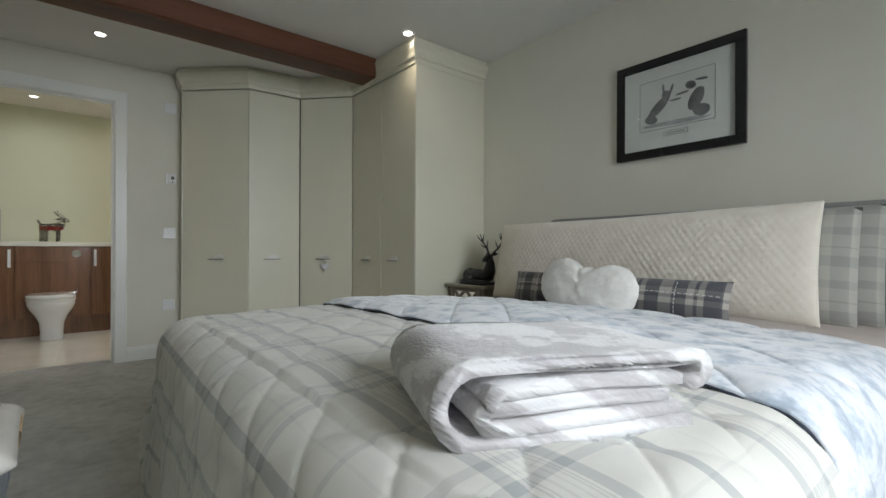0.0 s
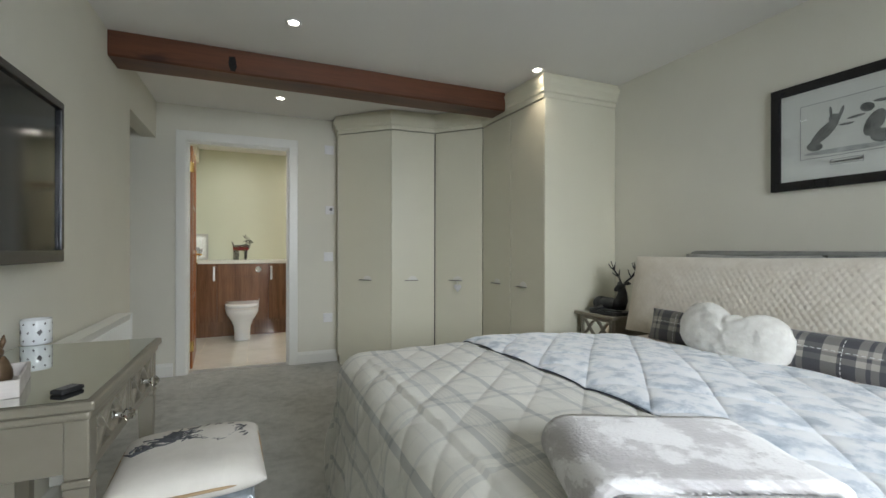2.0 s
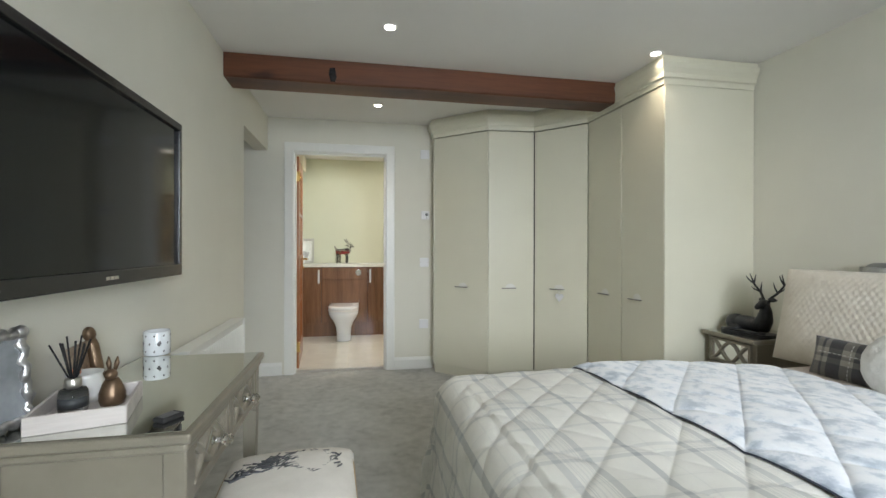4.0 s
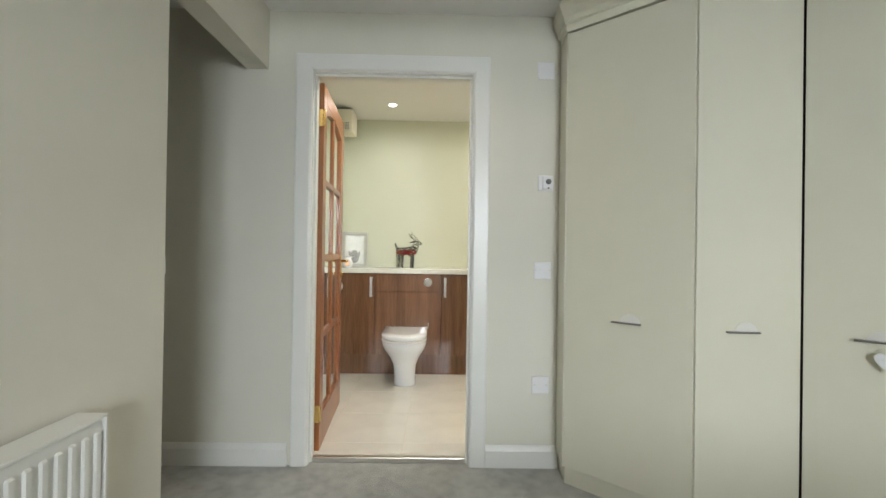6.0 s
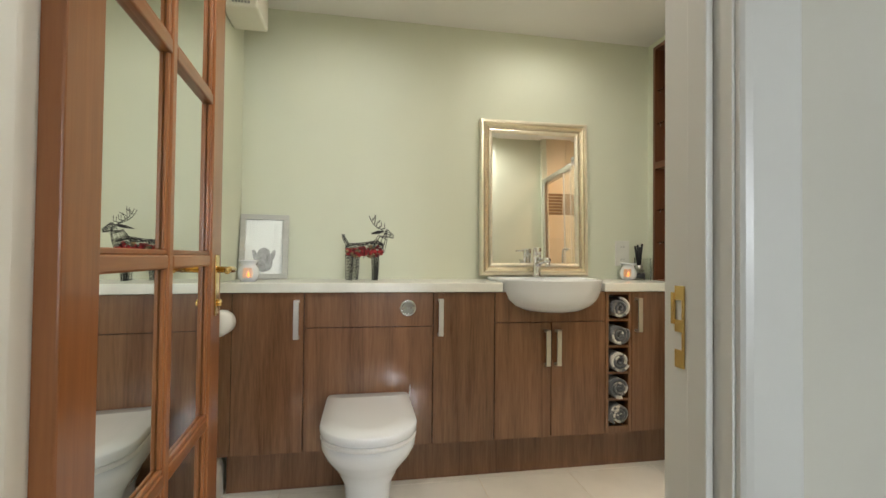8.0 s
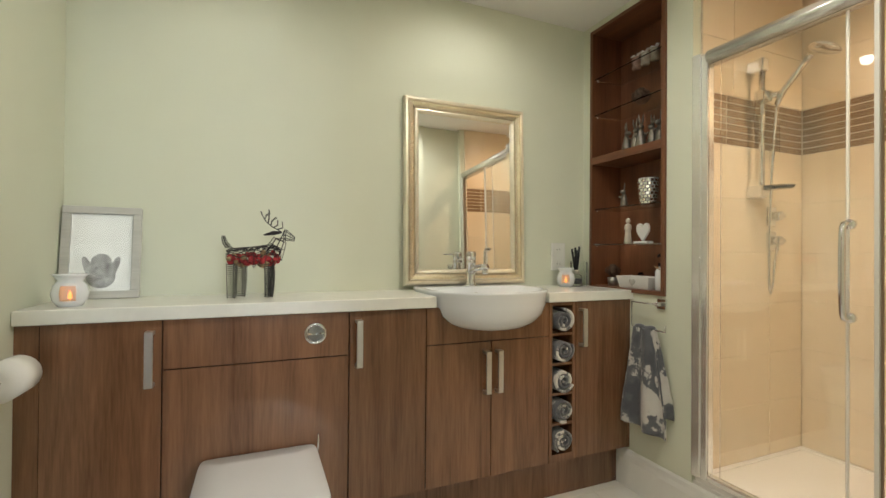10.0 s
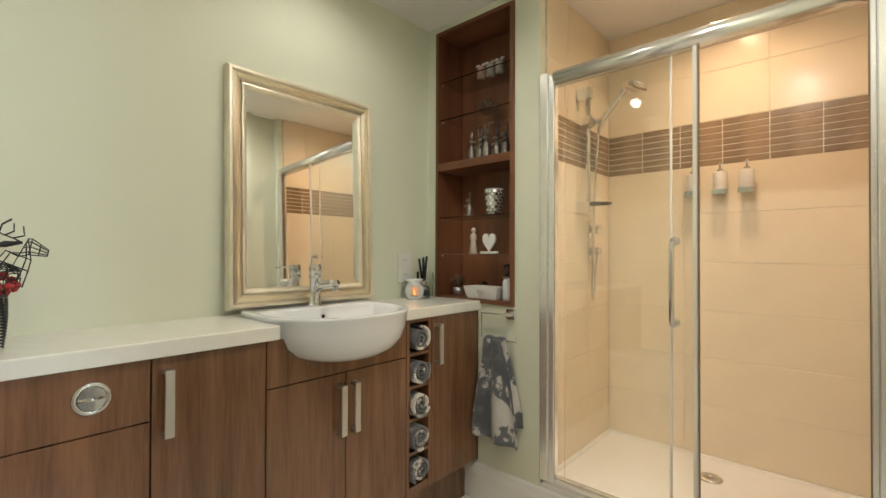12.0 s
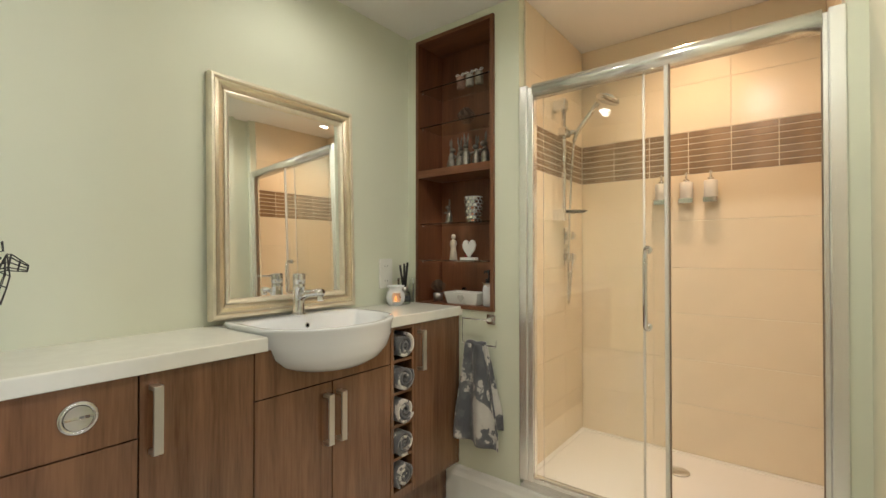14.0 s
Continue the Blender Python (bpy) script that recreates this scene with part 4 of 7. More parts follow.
on_bed("long_cushion", "long ivory quilted plush cushion across the bed", "cushion", pose(2.205, -3.055, PB, 13, 0, 90) @ Matrix.Rotation(radians(1.0), 4, "Y"), 1.58, 0.460, 0.15, IVORY, n=(400, 116), power=3.4, relief=diamond)
tartan = on_bed("tartan_cushion", "long slate tartan bolster cushion behind the heart", "cushion", pose(2.035, -3.105, PB, 15, 0, 90), 1.04, 0.170, 0.11, TARTAN, n=36, power=3.5)


g = Geo()


def stitch(a0, b0, a1, b1):
    """A short white stitch lying on the front of the tartan cushion."""
    row = []
    for a, b in ((a0, b0), (a1, b1)):
        body = max(0.0, (1 - abs(a) ** 3.5) * (1 - abs(b) ** 3.5)) ** 0.5
        row.append((a * 0.52 * (1 - 0.014 * (1 - b * b)), 0.055 * body + 0.0015, (b * (1 - 0.05 * (1 - abs(a)) * abs(b) ** 3) + 1) * 0.085))
    g.tube(row, 0.0014, 5)


for i in range(46):
    stitch(-0.95 + 0.041 * i, 0.25, -0.95 + 0.041 * i + 0.024, 0.25)
for a in (-0.66, -0.22, 0.22, 0.66):
    for i in range(9):
        stitch(a, -0.85 + 0.19 * i, a, -0.85 + 0.19 * i + 0.11)
part("stitching", g, PLASTIC, tartan, "white dashed saddle stitching")


def heart_cushion():
    """A plump heart of fleece, standing in local x and z."""
    discs = []
    for k in [j / 10 for j in range(11)]:
        discs += [(side * 0.136 * (1 - k), -0.040 * k, 0.127 - 0.036 * k) for side in (-1, 1)]
    discs.append((0.0, 0.0, 0.097))
    rim = []
    for i in range(72):
        t = 2 * math.pi * i / 72
        c, s, far = math.sin(t), math.cos(t), 0.0
        for px, pz, r in discs:
            pz += 0.02
            along = px * c + pz * s
            gap = r * r - (px * px + pz * pz - along * along)
            if gap > 0:
                far = max(far, along + math.sqrt(gap))
        rim.append((far * c, far * s - 0.02))
    nr = 16

    def side(s):
        def f(u, v):
            x, z = rim[int(round(v * 72)) % 72]
            k = math.sin(u * math.pi / 2)
            fz = 0.010 * noise.noise((x * u * 40, z * u * 40, s * 2.0))
            return (x * k, s * 0.070 * (1 - k ** 3.2) ** 0.55 + (s * fz if u < 0.97 else 0), z * k + 0.130 + fz * 0.4), (x * k, z * k)
        return f
    a, b = sheet("heart_cushion", nr, 72, side(1), FLUFF), sheet("spare", nr, 72, side(-1), FLUFF)
    bm = bmesh.new()
    bm.from_mesh(a.data)
    bm.from_mesh(b.data)
    bmesh.ops.remove_doubles(bm, verts=bm.verts, dist=0.002)
    bmesh.ops.recalc_face_normals(bm, faces=bm.faces)
    bm.to_mesh(a.data)
    bm.free()
    bpy.data.objects.remove(b)
    return a


hc = heart_cushion()
hc.matrix_basis = pose(1.935, -3.070, PB + 0.002, 16, -6, 90) @ Matrix.Scale(0.91, 4)
tagged(hc, "fluffy white heart-shaped cushion on the bed", "cushion")

# folded fleece blanket
def ribbon(g, line, t, depth, seed, steps=16):
    """A thick layer of cloth along a line of (across, height), pushed back by depth."""
    pts = [Vector(p) for p in line]
    rows = []
    for k in range(steps + 1):
        y = depth * k / steps
        ring, back = [], []
        for i, p in enumerate(pts):
            d = (pts[min(i + 1, len(pts) - 1)] - pts[max(i - 1, 0)]).normalized()
            nrm = Vector((-d.y, d.x))
            w = 0.005 * noise.noise((p.x * 14, y * 9, seed)) + 0.003 * noise.noise((p.x * 40, y * 30, seed))
            q = p + Vector((0, w))
            e = 0.8 if i in (0, len(pts) - 1) else 1
            ring.append((q.x + nrm.x * t * e, y + 0.006 * math.sin(p.x * 21 + seed), q.y + nrm.y * t * e))
            back.append((q.x - nrm.x * t * e, y + 0.006 * math.sin(p.x * 21 + seed), q.y - nrm.y * t * e))
        rows.append(ring + back[::-1])
    g.rings(rows)


def bow(cx, cz, r, a0, a1, n=7):
    return arc(cx, cz, r, a0, a1, n)


g = Geo()
ribbon(g, [(0.37, 0.011), (0.25, 0.010), (0.12, 0.011)] + bow(0.06, 0.062, 0.050, 270, 90, 10) + [(0.14, 0.112), (0.24, 0.108), (0.34, 0.104)] + bow(0.372, 0.084, 0.020, 90, -90, 6) + [(0.355, 0.070)], 0.0105, 0.265, 1.0)
ribbon(g, [(0.35, 0.034), (0.22, 0.032), (0.10, 0.034)] + bow(0.072, 0.047, 0.012, 270, 90, 5) + [(0.12, 0.058), (0.22, 0.057), (0.33, 0.054)], 0.0095, 0.263, 2.0)
ribbon(g, [(0.345, 0.078), (0.22, 0.081), (0.10, 0.080)] + bow(0.08, 0.071, 0.008, 90, 250, 4), 0.0095, 0.261, 3.0)
blanket = new("folded_blanket", mesh_of(g, "folded_blanket", FLEECE, True))
uvl = blanket.data.uv_layers.new(name="cloth")
for lp in blanket.data.loops:
    c = blanket.data.vertices[lp.vertex_index].co
    uvl.data[lp.index].uv = (c.x + c.z * 1.3, c.y * 1.0 + c.z * 0.5)
blanket.matrix_basis = pose(0.525, -3.850, BZ + 0.017, 0, 0, -22) @ Matrix.Diagonal((0.95, 0.95, 0.88, 1))
tagged(blanket, "thick grey and white fleece blanket folded on the bed", "blanket")

# ---- picture over the bed ----
MOUNT = plain("off_white_mount_card", (0.70, 0.69, 0.65), 0.8, vary=0.03, scale=20)
PAPER = plain("print_paper", (0.68, 0.67, 0.63), 0.8, vary=0.05, scale=10)
GREYINK = plain("grey_wash_ink", (0.17, 0.17, 0.165), 0.8, vary=0.45, scale=30)
PALEINK = plain("pale_grey_wash", (0.42, 0.42, 0.41), 0.8, vary=0.3, scale=22)
pf = thing("framed_print", "black framed grey print with a wide pale mount", "picture", pose(XR - 0.0005, -3.19, 1.637))
W2, H2 = 0.318, 0.262
for y0, z0, y1, z1 in ((-W2, H2 - 0.045, W2, H2), (-W2, -H2, W2, -H2 + 0.045), (-W2, -H2 + 0.045, -W2 + 0.045, H2 - 0.045), (W2 - 0.045, -H2 + 0.045, W2, H2 - 0.045)):
    part("frame_rail", Geo().box(-0.024, y0, z0, 0, y1, z1, 0.003), BLACK, pf)
part("mount", Geo().box(-0.010, -W2 + 0.045, -H2 + 0.045, -0.006, W2 - 0.045, H2 - 0.045), MOUNT, pf)
pr = part("print", Geo().box(-0.0115, -0.185, -0.115, -0.0102, 0.185, 0.145), PAPER, pf)
g = Geo()
for y0, z0, y1, z1 in ((-0.187, 0.145, 0.187, 0.147), (-0.187, -0.117, 0.187, -0.115), (-0.187, -0.115, -0.185, 0.145), (0.185, -0.115, 0.187, 0.145)):
    g.box(-0.0122, y0, z0, -0.0102, y1, z1)
part("key_line", g, INK, pr)
# two leaning grey shapes and a ground wash
g = Geo()
blob = lambda cy, cz, ry, rz, turn, n=16: [(cy + ry * math.cos(2 * math.pi * i / n) * math.cos(turn) - rz * math.sin(2 * math.pi * i / n) * math.sin(turn), cz + ry * math.cos(2 * math.pi * i / n) * math.sin(turn) + rz * math.sin(2 * math.pi * i / n) * math.cos(turn)) for i in range(n)]
for cy, cz, ry, rz, tn in ((0.085, 0.00, 0.075, 0.026, -0.75), (0.045, 0.058, 0.024, 0.020, 0), (0.020, 0.078, 0.030, 0.007, 1.9), (0.060, 0.090, 0.026, 0.006, 1.5), (0.125, -0.060, 0.034, 0.022, 0.2), (0.00, 0.020, 0.030, 0.005, 0),
                           (-0.100, 0.00, 0.060, 0.032, -1.1), (-0.075, 0.075, 0.026, 0.020, 0.3), (-0.125, 0.092, 0.030, 0.007, 0.1), (-0.125, -0.060, 0.040, 0.030, 0.1), (-0.035, 0.045, 0.034, 0.006, -0.1)):
    g.prism(blob(cy, cz, ry, rz, tn), -0.0121 - 0.00002 * len(g.bm.faces) / 18, -0.0116, "x")
part("ink_shape", g, GREYINK, pr, "two plain leaning grey ink shapes")
part("ground_wash", Geo().prism(blob(0.0, -0.095, 0.175, 0.012, 0.02), -0.0119, -0.0116, "x"), PALEINK, pr)
part("caption_box", Geo().box(-0.0114, -0.062, -0.158, -0.0102, 0.062, -0.134), INK, pf)
part("caption_paper", Geo().box(-0.0118, -0.060, -0.156, -0.0115, 0.060, -0.136).box(-0.0118, -0.060, -0.150, -0.0115, 0.060, -0.142), PAPER, pf)
part("caption_bar", Geo().box(-0.0123, -0.045, -0.148, -0.0119, 0.045, -0.144), GREYINK, pf)
pane = part("glazing", Geo().box(-0.0165, -W2 + 0.044, -H2 + 0.044, -0.015, W2 - 0.044, H2 - 0.044), GLASS, pf, "clear picture glass")
pane.visible_shadow = False

# ---- bedside table and its figure ----
night = thing("bedside_table", "champagne painted bedside table with a mirrored fretwork drawer", "bedside table", pose(2.405, -1.975, 0))
part("tabletop", Geo().box(-0.205, -0.185, 0.622, 0.190, 0.185, 0.645, 0.006, 3), CHAMPAGNE, night)
part("top_glass", Geo().box(-0.193, -0.173, 0.6452, 0.183, 0.173, 0.647), TABLEGLASS, night)
part("carcass", Geo().box(-0.165, -0.165, 0.14, 0.185, 0.165, 0.6215, 0.003), CHAMPAGNE, night)
for z0, z1 in ((0.475, 0.612), (0.32, 0.465), (0.165, 0.31)):
    fretted_front(night, -0.1815, -0.140, 0.140, z0, z1, -1)
for sx in (-1, 1):
    for sy in (-1, 1):
        part("leg", Geo().box(0.01 + sx * 0.165 - 0.02, sy * 0.155 - 0.02, 0, 0.01 + sx * 0.165 + 0.02, sy * 0.155 + 0.02, 0.1395, 0.004), CHAMPAGNE, night)
DARKBRONZE = plain("dark_bronze_resin", (0.035, 0.037, 0.042), 0.38, 0.3, vary=0.3, scale=30, grain=50, relief=0.3)


def antlers(g, x, y, z, s, lean):
    for k in (-1, 1):
        beam = [(x + k * 0.010 * s, y, z), (x + k * 0.035 * s, y + lean * 0.02 * s, z + 0.030 * s), (x + k * 0.062 * s, y + lean * 0.018 * s, z + 0.065 * s), (x + k * 0.066 * s, y - lean * 0.005 * s, z + 0.112 * s)]
        g.tube(beam, [0.0055 * s, 0.005 * s, 0.004 * s, 0.0014 * s], 8)
        for i, (dx, dz) in ((1, (-0.012, 0.045)), (2, (0.030, 0.035)), (2, (-0.014, 0.042)), (1, (0.034, 0.022))):
            p = beam[i]
            g.tube([p, (p[0] + k * dx * s * 0.6, p[1] - 0.008 * s, p[2] + dz * s * 0.5), (p[0] + k * dx * s, p[1] - 0.010 * s, p[2] + dz * s)], [0.004 * s, 0.003 * s, 0.0012 * s], 7)


# lying stag: one plain mesh, body along local x, head turned to -y
g = Geo().ball(-0.045, 0.01, 0.050, 0.115, 0.055, 0.048, 20).ball(-0.105, 0.012, 0.052, 0.055, 0.058, 0.050, 16)
g.tube([(0.035, 0.01, 0.045), (0.062, 0.004, 0.090), (0.072, -0.004, 0.140), (0.070, -0.014, 0.175)], [0.050, 0.042, 0.030, 0.024], 14)
g.tube([(0.070, 0.012, 0.185), (0.066, -0.018, 0.182), (0.060, -0.050, 0.166), (0.057, -0.066, 0.158)], [0.018, 0.025, 0.017, 0.010], 12)
g.tube([(0.082, 0.002, 0.195), (0.105, 0.010, 0.205), (0.122, 0.016, 0.202)], [0.006, 0.014, 0.002], 8)
g.tube([(0.056, 0.002, 0.195), (0.036, 0.010, 0.200), (0.024, 0.014, 0.196)], [0.006, 0.012, 0.002], 8)
g.tube([(-0.12, -0.045, 0.016), (-0.03, -0.056, 0.014), (0.05, -0.050, 0.013), (0.09, -0.035, 0.012)], [0.016, 0.013, 0.011, 0.009], 10)
g.tube([(-0.10, -0.030, 0.030), (-0.04, -0.052, 0.030), (-0.11, -0.060, 0.013), (-0.15, -0.045, 0.012)], [0.028, 0.018, 0.012, 0.010], 10)
g.prism(round_rect(-0.165, -0.072, 0.115, 0.065, 0.05), 0, 0.010)
antlers(g, 0.069, 0.004, 0.203, 1.3, 1)
stag = new("stag_figure", mesh_of(g, "stag_figure", DARKBRONZE))
stag.matrix_basis = pose(2.375, -1.985, 0.6472, 0, 0, -78)
tagged(stag, "dark bronze lying stag figure with branching antlers", "figurine")

# ---- stool with cushion ----
TOILE = mottled_cloth("cream_printed_linen", [(0.3, (0.66, 0.63, 0.57)), (0.7, (0.76, 0.73, 0.67))], 12, 0.9, 700, 0.25, 0.1)
TAN = plain("tan_piping", (0.42, 0.30, 0.17), 0.8)
stool = thing("dressing_stool", "upholstered dressing stool with a blue-grey patterned seat", "stool", pose(-0.065, -2.885, 0, 0, 0, 2))
sx, sy = 0.165, 0.185
part("seat", Geo().prism(round_rect(-sx, -sy, sx, sy, 0.03), 0.325, 0.425, "z", 0.018, 3), plain("blue_grey_upholstery", (0.40, 0.44, 0.48), 0.9, vary=0.35, scale=24), stool)
part("frame", Geo().box(-sx + 0.012, -sy + 0.012, 0.285, sx - 0.012, sy - 0.012, 0.3245, 0.004), CHAMPAGNE, stool)
for a in (-1, 1):
    for b in (-1, 1):
        part("leg", Geo().lathe([(0.011, 0), (0.016, 0.02), (0.014, 0.06), (0.019, 0.20), (0.021, 0.2845)], a * (sx - 0.032), b * (sy - 0.032), 0, 12), CHAMPAGNE, stool)
cush = thing("seat_cushion", "cream cushion with a grey ink print and tan piping", "cushion", pose(-0.060, -2.888, 0.4255, 0, 0, 3))
c = puff("cover", 0.37, 0.40, 0.105, TOILE, cush, n=30, power=4)
c.matrix_basis = pose(0, 0.2, 0.048, 90, 0, 0)
rim = [(0.180 * math.copysign(abs(math.cos(t)) ** 0.35, math.cos(t)), 0.193 * math.copysign(abs(math.sin(t)) ** 0.35, math.sin(t)), 0.048 + 0.004 * math.sin(5 * t)) for t in [2 * math.pi * i / 64 for i in range(65)]]
part("piping", Geo().tube(rim, 0.0045, 8), TAN, cush, "tan piped edge")
g = Geo()
random.seed(11)
for i in range(150):
    t = i / 149
    bx, by = -0.135 + 0.26 * t + random.uniform(-0.02, 0.02), -0.025 + 0.10 * math.sin(2.2 * t + 0.4) + random.uniform(-0.055, 0.055) * (0.4 + t)
    body = max(0.0, (1 - abs(bx / 0.185) ** 4) * (1 - abs(by / 0.2) ** 4)) ** 0.5
    z = 0.048 + 0.0525 * body + 0.0016
    a, ln, wd = random.uniform(-0.6, 1.2), random.uniform(0.006, 0.022), random.uniform(0.0008, 0.0032)
    c2, s2 = math.cos(a), math.sin(a)
    g.rings([[(bx + p * c2 - q * s2, by + p * s2 + q * c2, z + dz) for p, q in ((-ln, 0), (0, -wd), (ln, 0), (0, wd))] for dz in (-0.004, 0.0)])
part("ink_print", g, plain("ink_print", (0.10, 0.105, 0.115), 0.9), cush, "blue-black ink brush strokes")

# ---- window behind the walk ----
WXM = (WX0 + WX1) / 2
win = thing("window_1", "white framed bedroom window with two clear panes", "window", pose(0, YB - 0.10, 0), kind="structure")
for x0, z0, x1, z1 in ((WX0, WZ0, WX1, WZ0 + 0.05), (WX0, WZ1 - 0.05, WX1, WZ1), (WX0, WZ0 + 0.05, WX0 + 0.05, WZ1 - 0.05), (WX1 - 0.05, WZ0 + 0.05, WX1, WZ1 - 0.05), (WXM - 0.025, WZ0 + 0.05, WXM + 0.025, WZ1 - 0.05)):
    part("window_frame", Geo().box(x0, 0.03, z0, x1, 0.08, z1, 0.004), GLOSSWHITE, win)
for x0, x1 in ((WX0 + 0.05, WXM - 0.025), (WXM + 0.025, WX1 - 0.05)):
    p = part("pane", Geo().box(x0, 0.052, WZ0 + 0.05, x1, 0.058, WZ1 - 0.05), GLASS, win)
    p.visible_shadow = False
part("window_sill", Geo().box(WX0 - 0.03, 0.08, WZ0 - 0.03, WX1 + 0.03, 0.16, WZ0 - 0.001, 0.004), GLOSSWHITE, win)
ground = solid("ground", Geo().box(-60, -90, -1.0, 60, YB - 0.2, -0.9), plain("lawn", (0.06, 0.10, 0.035), 1.0, vary=0.3, scale=0.6), "grass ground outside the window", "ground")

# ---- bathroom door ----
PANE = plain("mirrored_door_pane", (0.80, 0.83, 0.80), 0.015, 1.0, vary=0.0, relief=0)
leaf = thing("door_1", "varnished pine door with eight mirrored panes, standing open", "door", pose(-0.426, 0.112, 0.012, 0, 0, 94.1), kind="structure")
LW, LH, LT = 0.764, 1.972, 0.02
part("hinge_stile", Geo().box(0, -LT, 0, 0.092, LT, LH, 0.003), PINE, leaf)
part("lock_stile", Geo().box(LW - 0.100, -LT, 0, LW, LT, LH, 0.003), PINE, leaf)
RAILPINE = wood("varnished_pine_rail", (0.22, 0.072, 0.02), (0.38, 0.145, 0.045), "x", 0.3, 9, coat=0.3)
part("bottom_rail", Geo().box(0.092, -LT, 0, LW - 0.100, LT, 0.185, 0.003), RAILPINE, leaf)
rows_z = [0.185, 0.608, 1.030, 1.452, 1.875]
# arched top rail
bars = [(0.092, 0.3615), (0.3875, LW - 0.100)]
g = Geo().box(0.092, -LT, 1.885, LW - 0.100, LT, LH, 0.003)
for x0, x1 in bars:
    span = [(x0 + (x1 - x0) * i / 10) for i in range(11)]
    high = [1.872 - 0.045 * abs(((x - (0.092 + LW - 0.100) / 2) / 0.27)) ** 2.2 for x in span]
    g.prism(list(zip(span, high)) + [(x1, 1.884), (x0, 1.884)], -LT + 0.001, LT - 0.001, "y")
part("top_rail", g, RAILPINE, leaf, "pine top rail arched over the panes")
part("muntin", Geo().box(0.3615, -LT + 0.003, 0.185, 0.3875, LT - 0.003, 1.884, 0.004), PINE, leaf)
for z in rows_z[1:4]:
    for x0, x1 in bars:
        part("glazing_bar", Geo().box(x0, -LT + 0.003, z - 0.014, x1, LT - 0.003, z + 0.014, 0.004), RAILPINE, leaf)
for i in range(4):
    for x0, x1 in bars:
        a, b = rows_z[i] + (0.014 if i else 0.0), rows_z[i + 1] - (0.014 if i < 3 else -0.009)
        part("pane", Geo().box(x0, -0.004, a, x1, 0.004, b), PANE, leaf, "mirrored glass pane")
        g = Geo()
        for s in (-1, 1):
            for p0, q0, p1, q1 in ((x0, a, x1, a + 0.010), (x0, a + 0.010, x0 + 0.010, b), (x1 - 0.010, a + 0.010, x1, b)):
                g.box(p0, s * 0.0045, q0, p1, s * 0.013, q1, 0.002, 1)
        part("glazing_bead", g, PINE, leaf)
for s in (-1, 1):
    h = part("handle_plate", Geo().box(LW - 0.072, s * LT, 0.880, LW - 0.034, s * (LT + 0.005), 1.045, 0.003), BRASS, leaf, "polished brass lever plate")
    part("lever", Geo().tube([(LW - 0.053, s * (LT + 0.004), 1.005), (LW - 0.053, s * (LT + 0.040), 1.005), (LW - 0.075, s * (LT + 0.047), 1.006), (LW - 0.115, s * (LT + 0.046), 1.009), (LW - 0.150, s * (LT + 0.048), 1.004)], [0.009, 0.008, 0.0085, 0.007, 0.008], 12), BRASS, h, "brass lever")
    part("turn_knob", Geo().lathe([(0.010, 0.0), (0.009, 0.010 * s), (0.001, 0.012 * s)], LW - 0.053, s * (LT + 0.005), 0.915, 14, "y"), BRASS, h)
part("latch", Geo().box(LW - 0.0005, -0.010, 0.90, LW + 0.001, 0.010, 1.04), BRASS, leaf)
for z in (0.205, 1.785):
    hg = part("hinge", Geo().box(-0.003, -0.019, z - 0.045, 0.0, 0.019, z + 0.045), BRASS, leaf, "brass butt hinge")
    part("knuckle", Geo().lathe([(0.006, z - 0.046), (0.006, z + 0.046)], -0.006, -0.0235, 0, 10), BRASS, hg)

# ---- vanity run ----
VY, PY = 1.535, 1.600
VZ0, VZ1 = 0.205, 0.897


def pull(parent, x, z0, z1):
    g = Geo().box(x - 0.011, VY - 0.034, z0, x + 0.011, VY - 0.027, z1, 0.0015).box(x - 0.011, VY - 0.0275, z0, x + 0.011, VY - 0.0002, z0 + 0.010).box(x - 0.011, VY - 0.0275, z1 - 0.010, x + 0.011, VY - 0.0002, z1)
    part("pull_handle", g, STEEL, parent, "brushed steel flat bar handle")


def unit(x0, x1, label, name="vanity_cabinet", z1=VZ1):
    ob = thing(name, label, "cabinet", group="fitted vanity units")
    part("carcass", Geo().box(x0 + 0.001, VY + 0.0205, VZ0, x1 - 0.001, BY1 - 0.001, z1), NOOKWOOD, ob)
    return ob


def front(ob, name, x0, x1, z0, z1):
    return part(name, Geo().box(x0 + 0.0018, VY, z0 + 0.0018, x1 - 0.0018, VY + 0.020, z1 - 0.0018, 0.0014), WALNUT, ob)


VX = [-0.612, -0.316, 0.252, 0.544, 1.107, 1.248, 1.546]
u1 = unit(VX[0], VX[1], "gloss walnut vanity cabinet with one tall door")
d = front(u1, "door", VX[0], VX[1], VZ0, VZ1)
pull(d, VX[1] - 0.030, 0.698, 0.865)
u2 = unit(VX[1], VX[2], "gloss walnut cistern unit with a chrome flush button")
front(u2, "access_panel", VX[1], VX[2], 0.742, VZ1)
front(u2, "lower_panel", VX[1], VX[2], VZ0, 0.742)
fb = part("flush_button", Geo().lathe([(0.037, 0.0), (0.036, -0.006), (0.029, -0.007), (0.028, -0.003), (0.001, -0.003)], 0.136, VY, 0.826, 32, "y"), CHROME, u2, "round chrome dual flush button")
for a0, a1 in ((4, 176), (184, 356)):
    part("button_half", Geo().prism([(0.136 + p, 0.826 + q) for p, q in arc(0, 0.0015 if a0 < 90 else -0.0015, 0.0255, a0, a1, 14)], VY - 0.0065, VY - 0.0032, "y"), CHROME, fb)
u3 = unit(VX[2], VX[3], "gloss walnut vanity cabinet with one tall door")
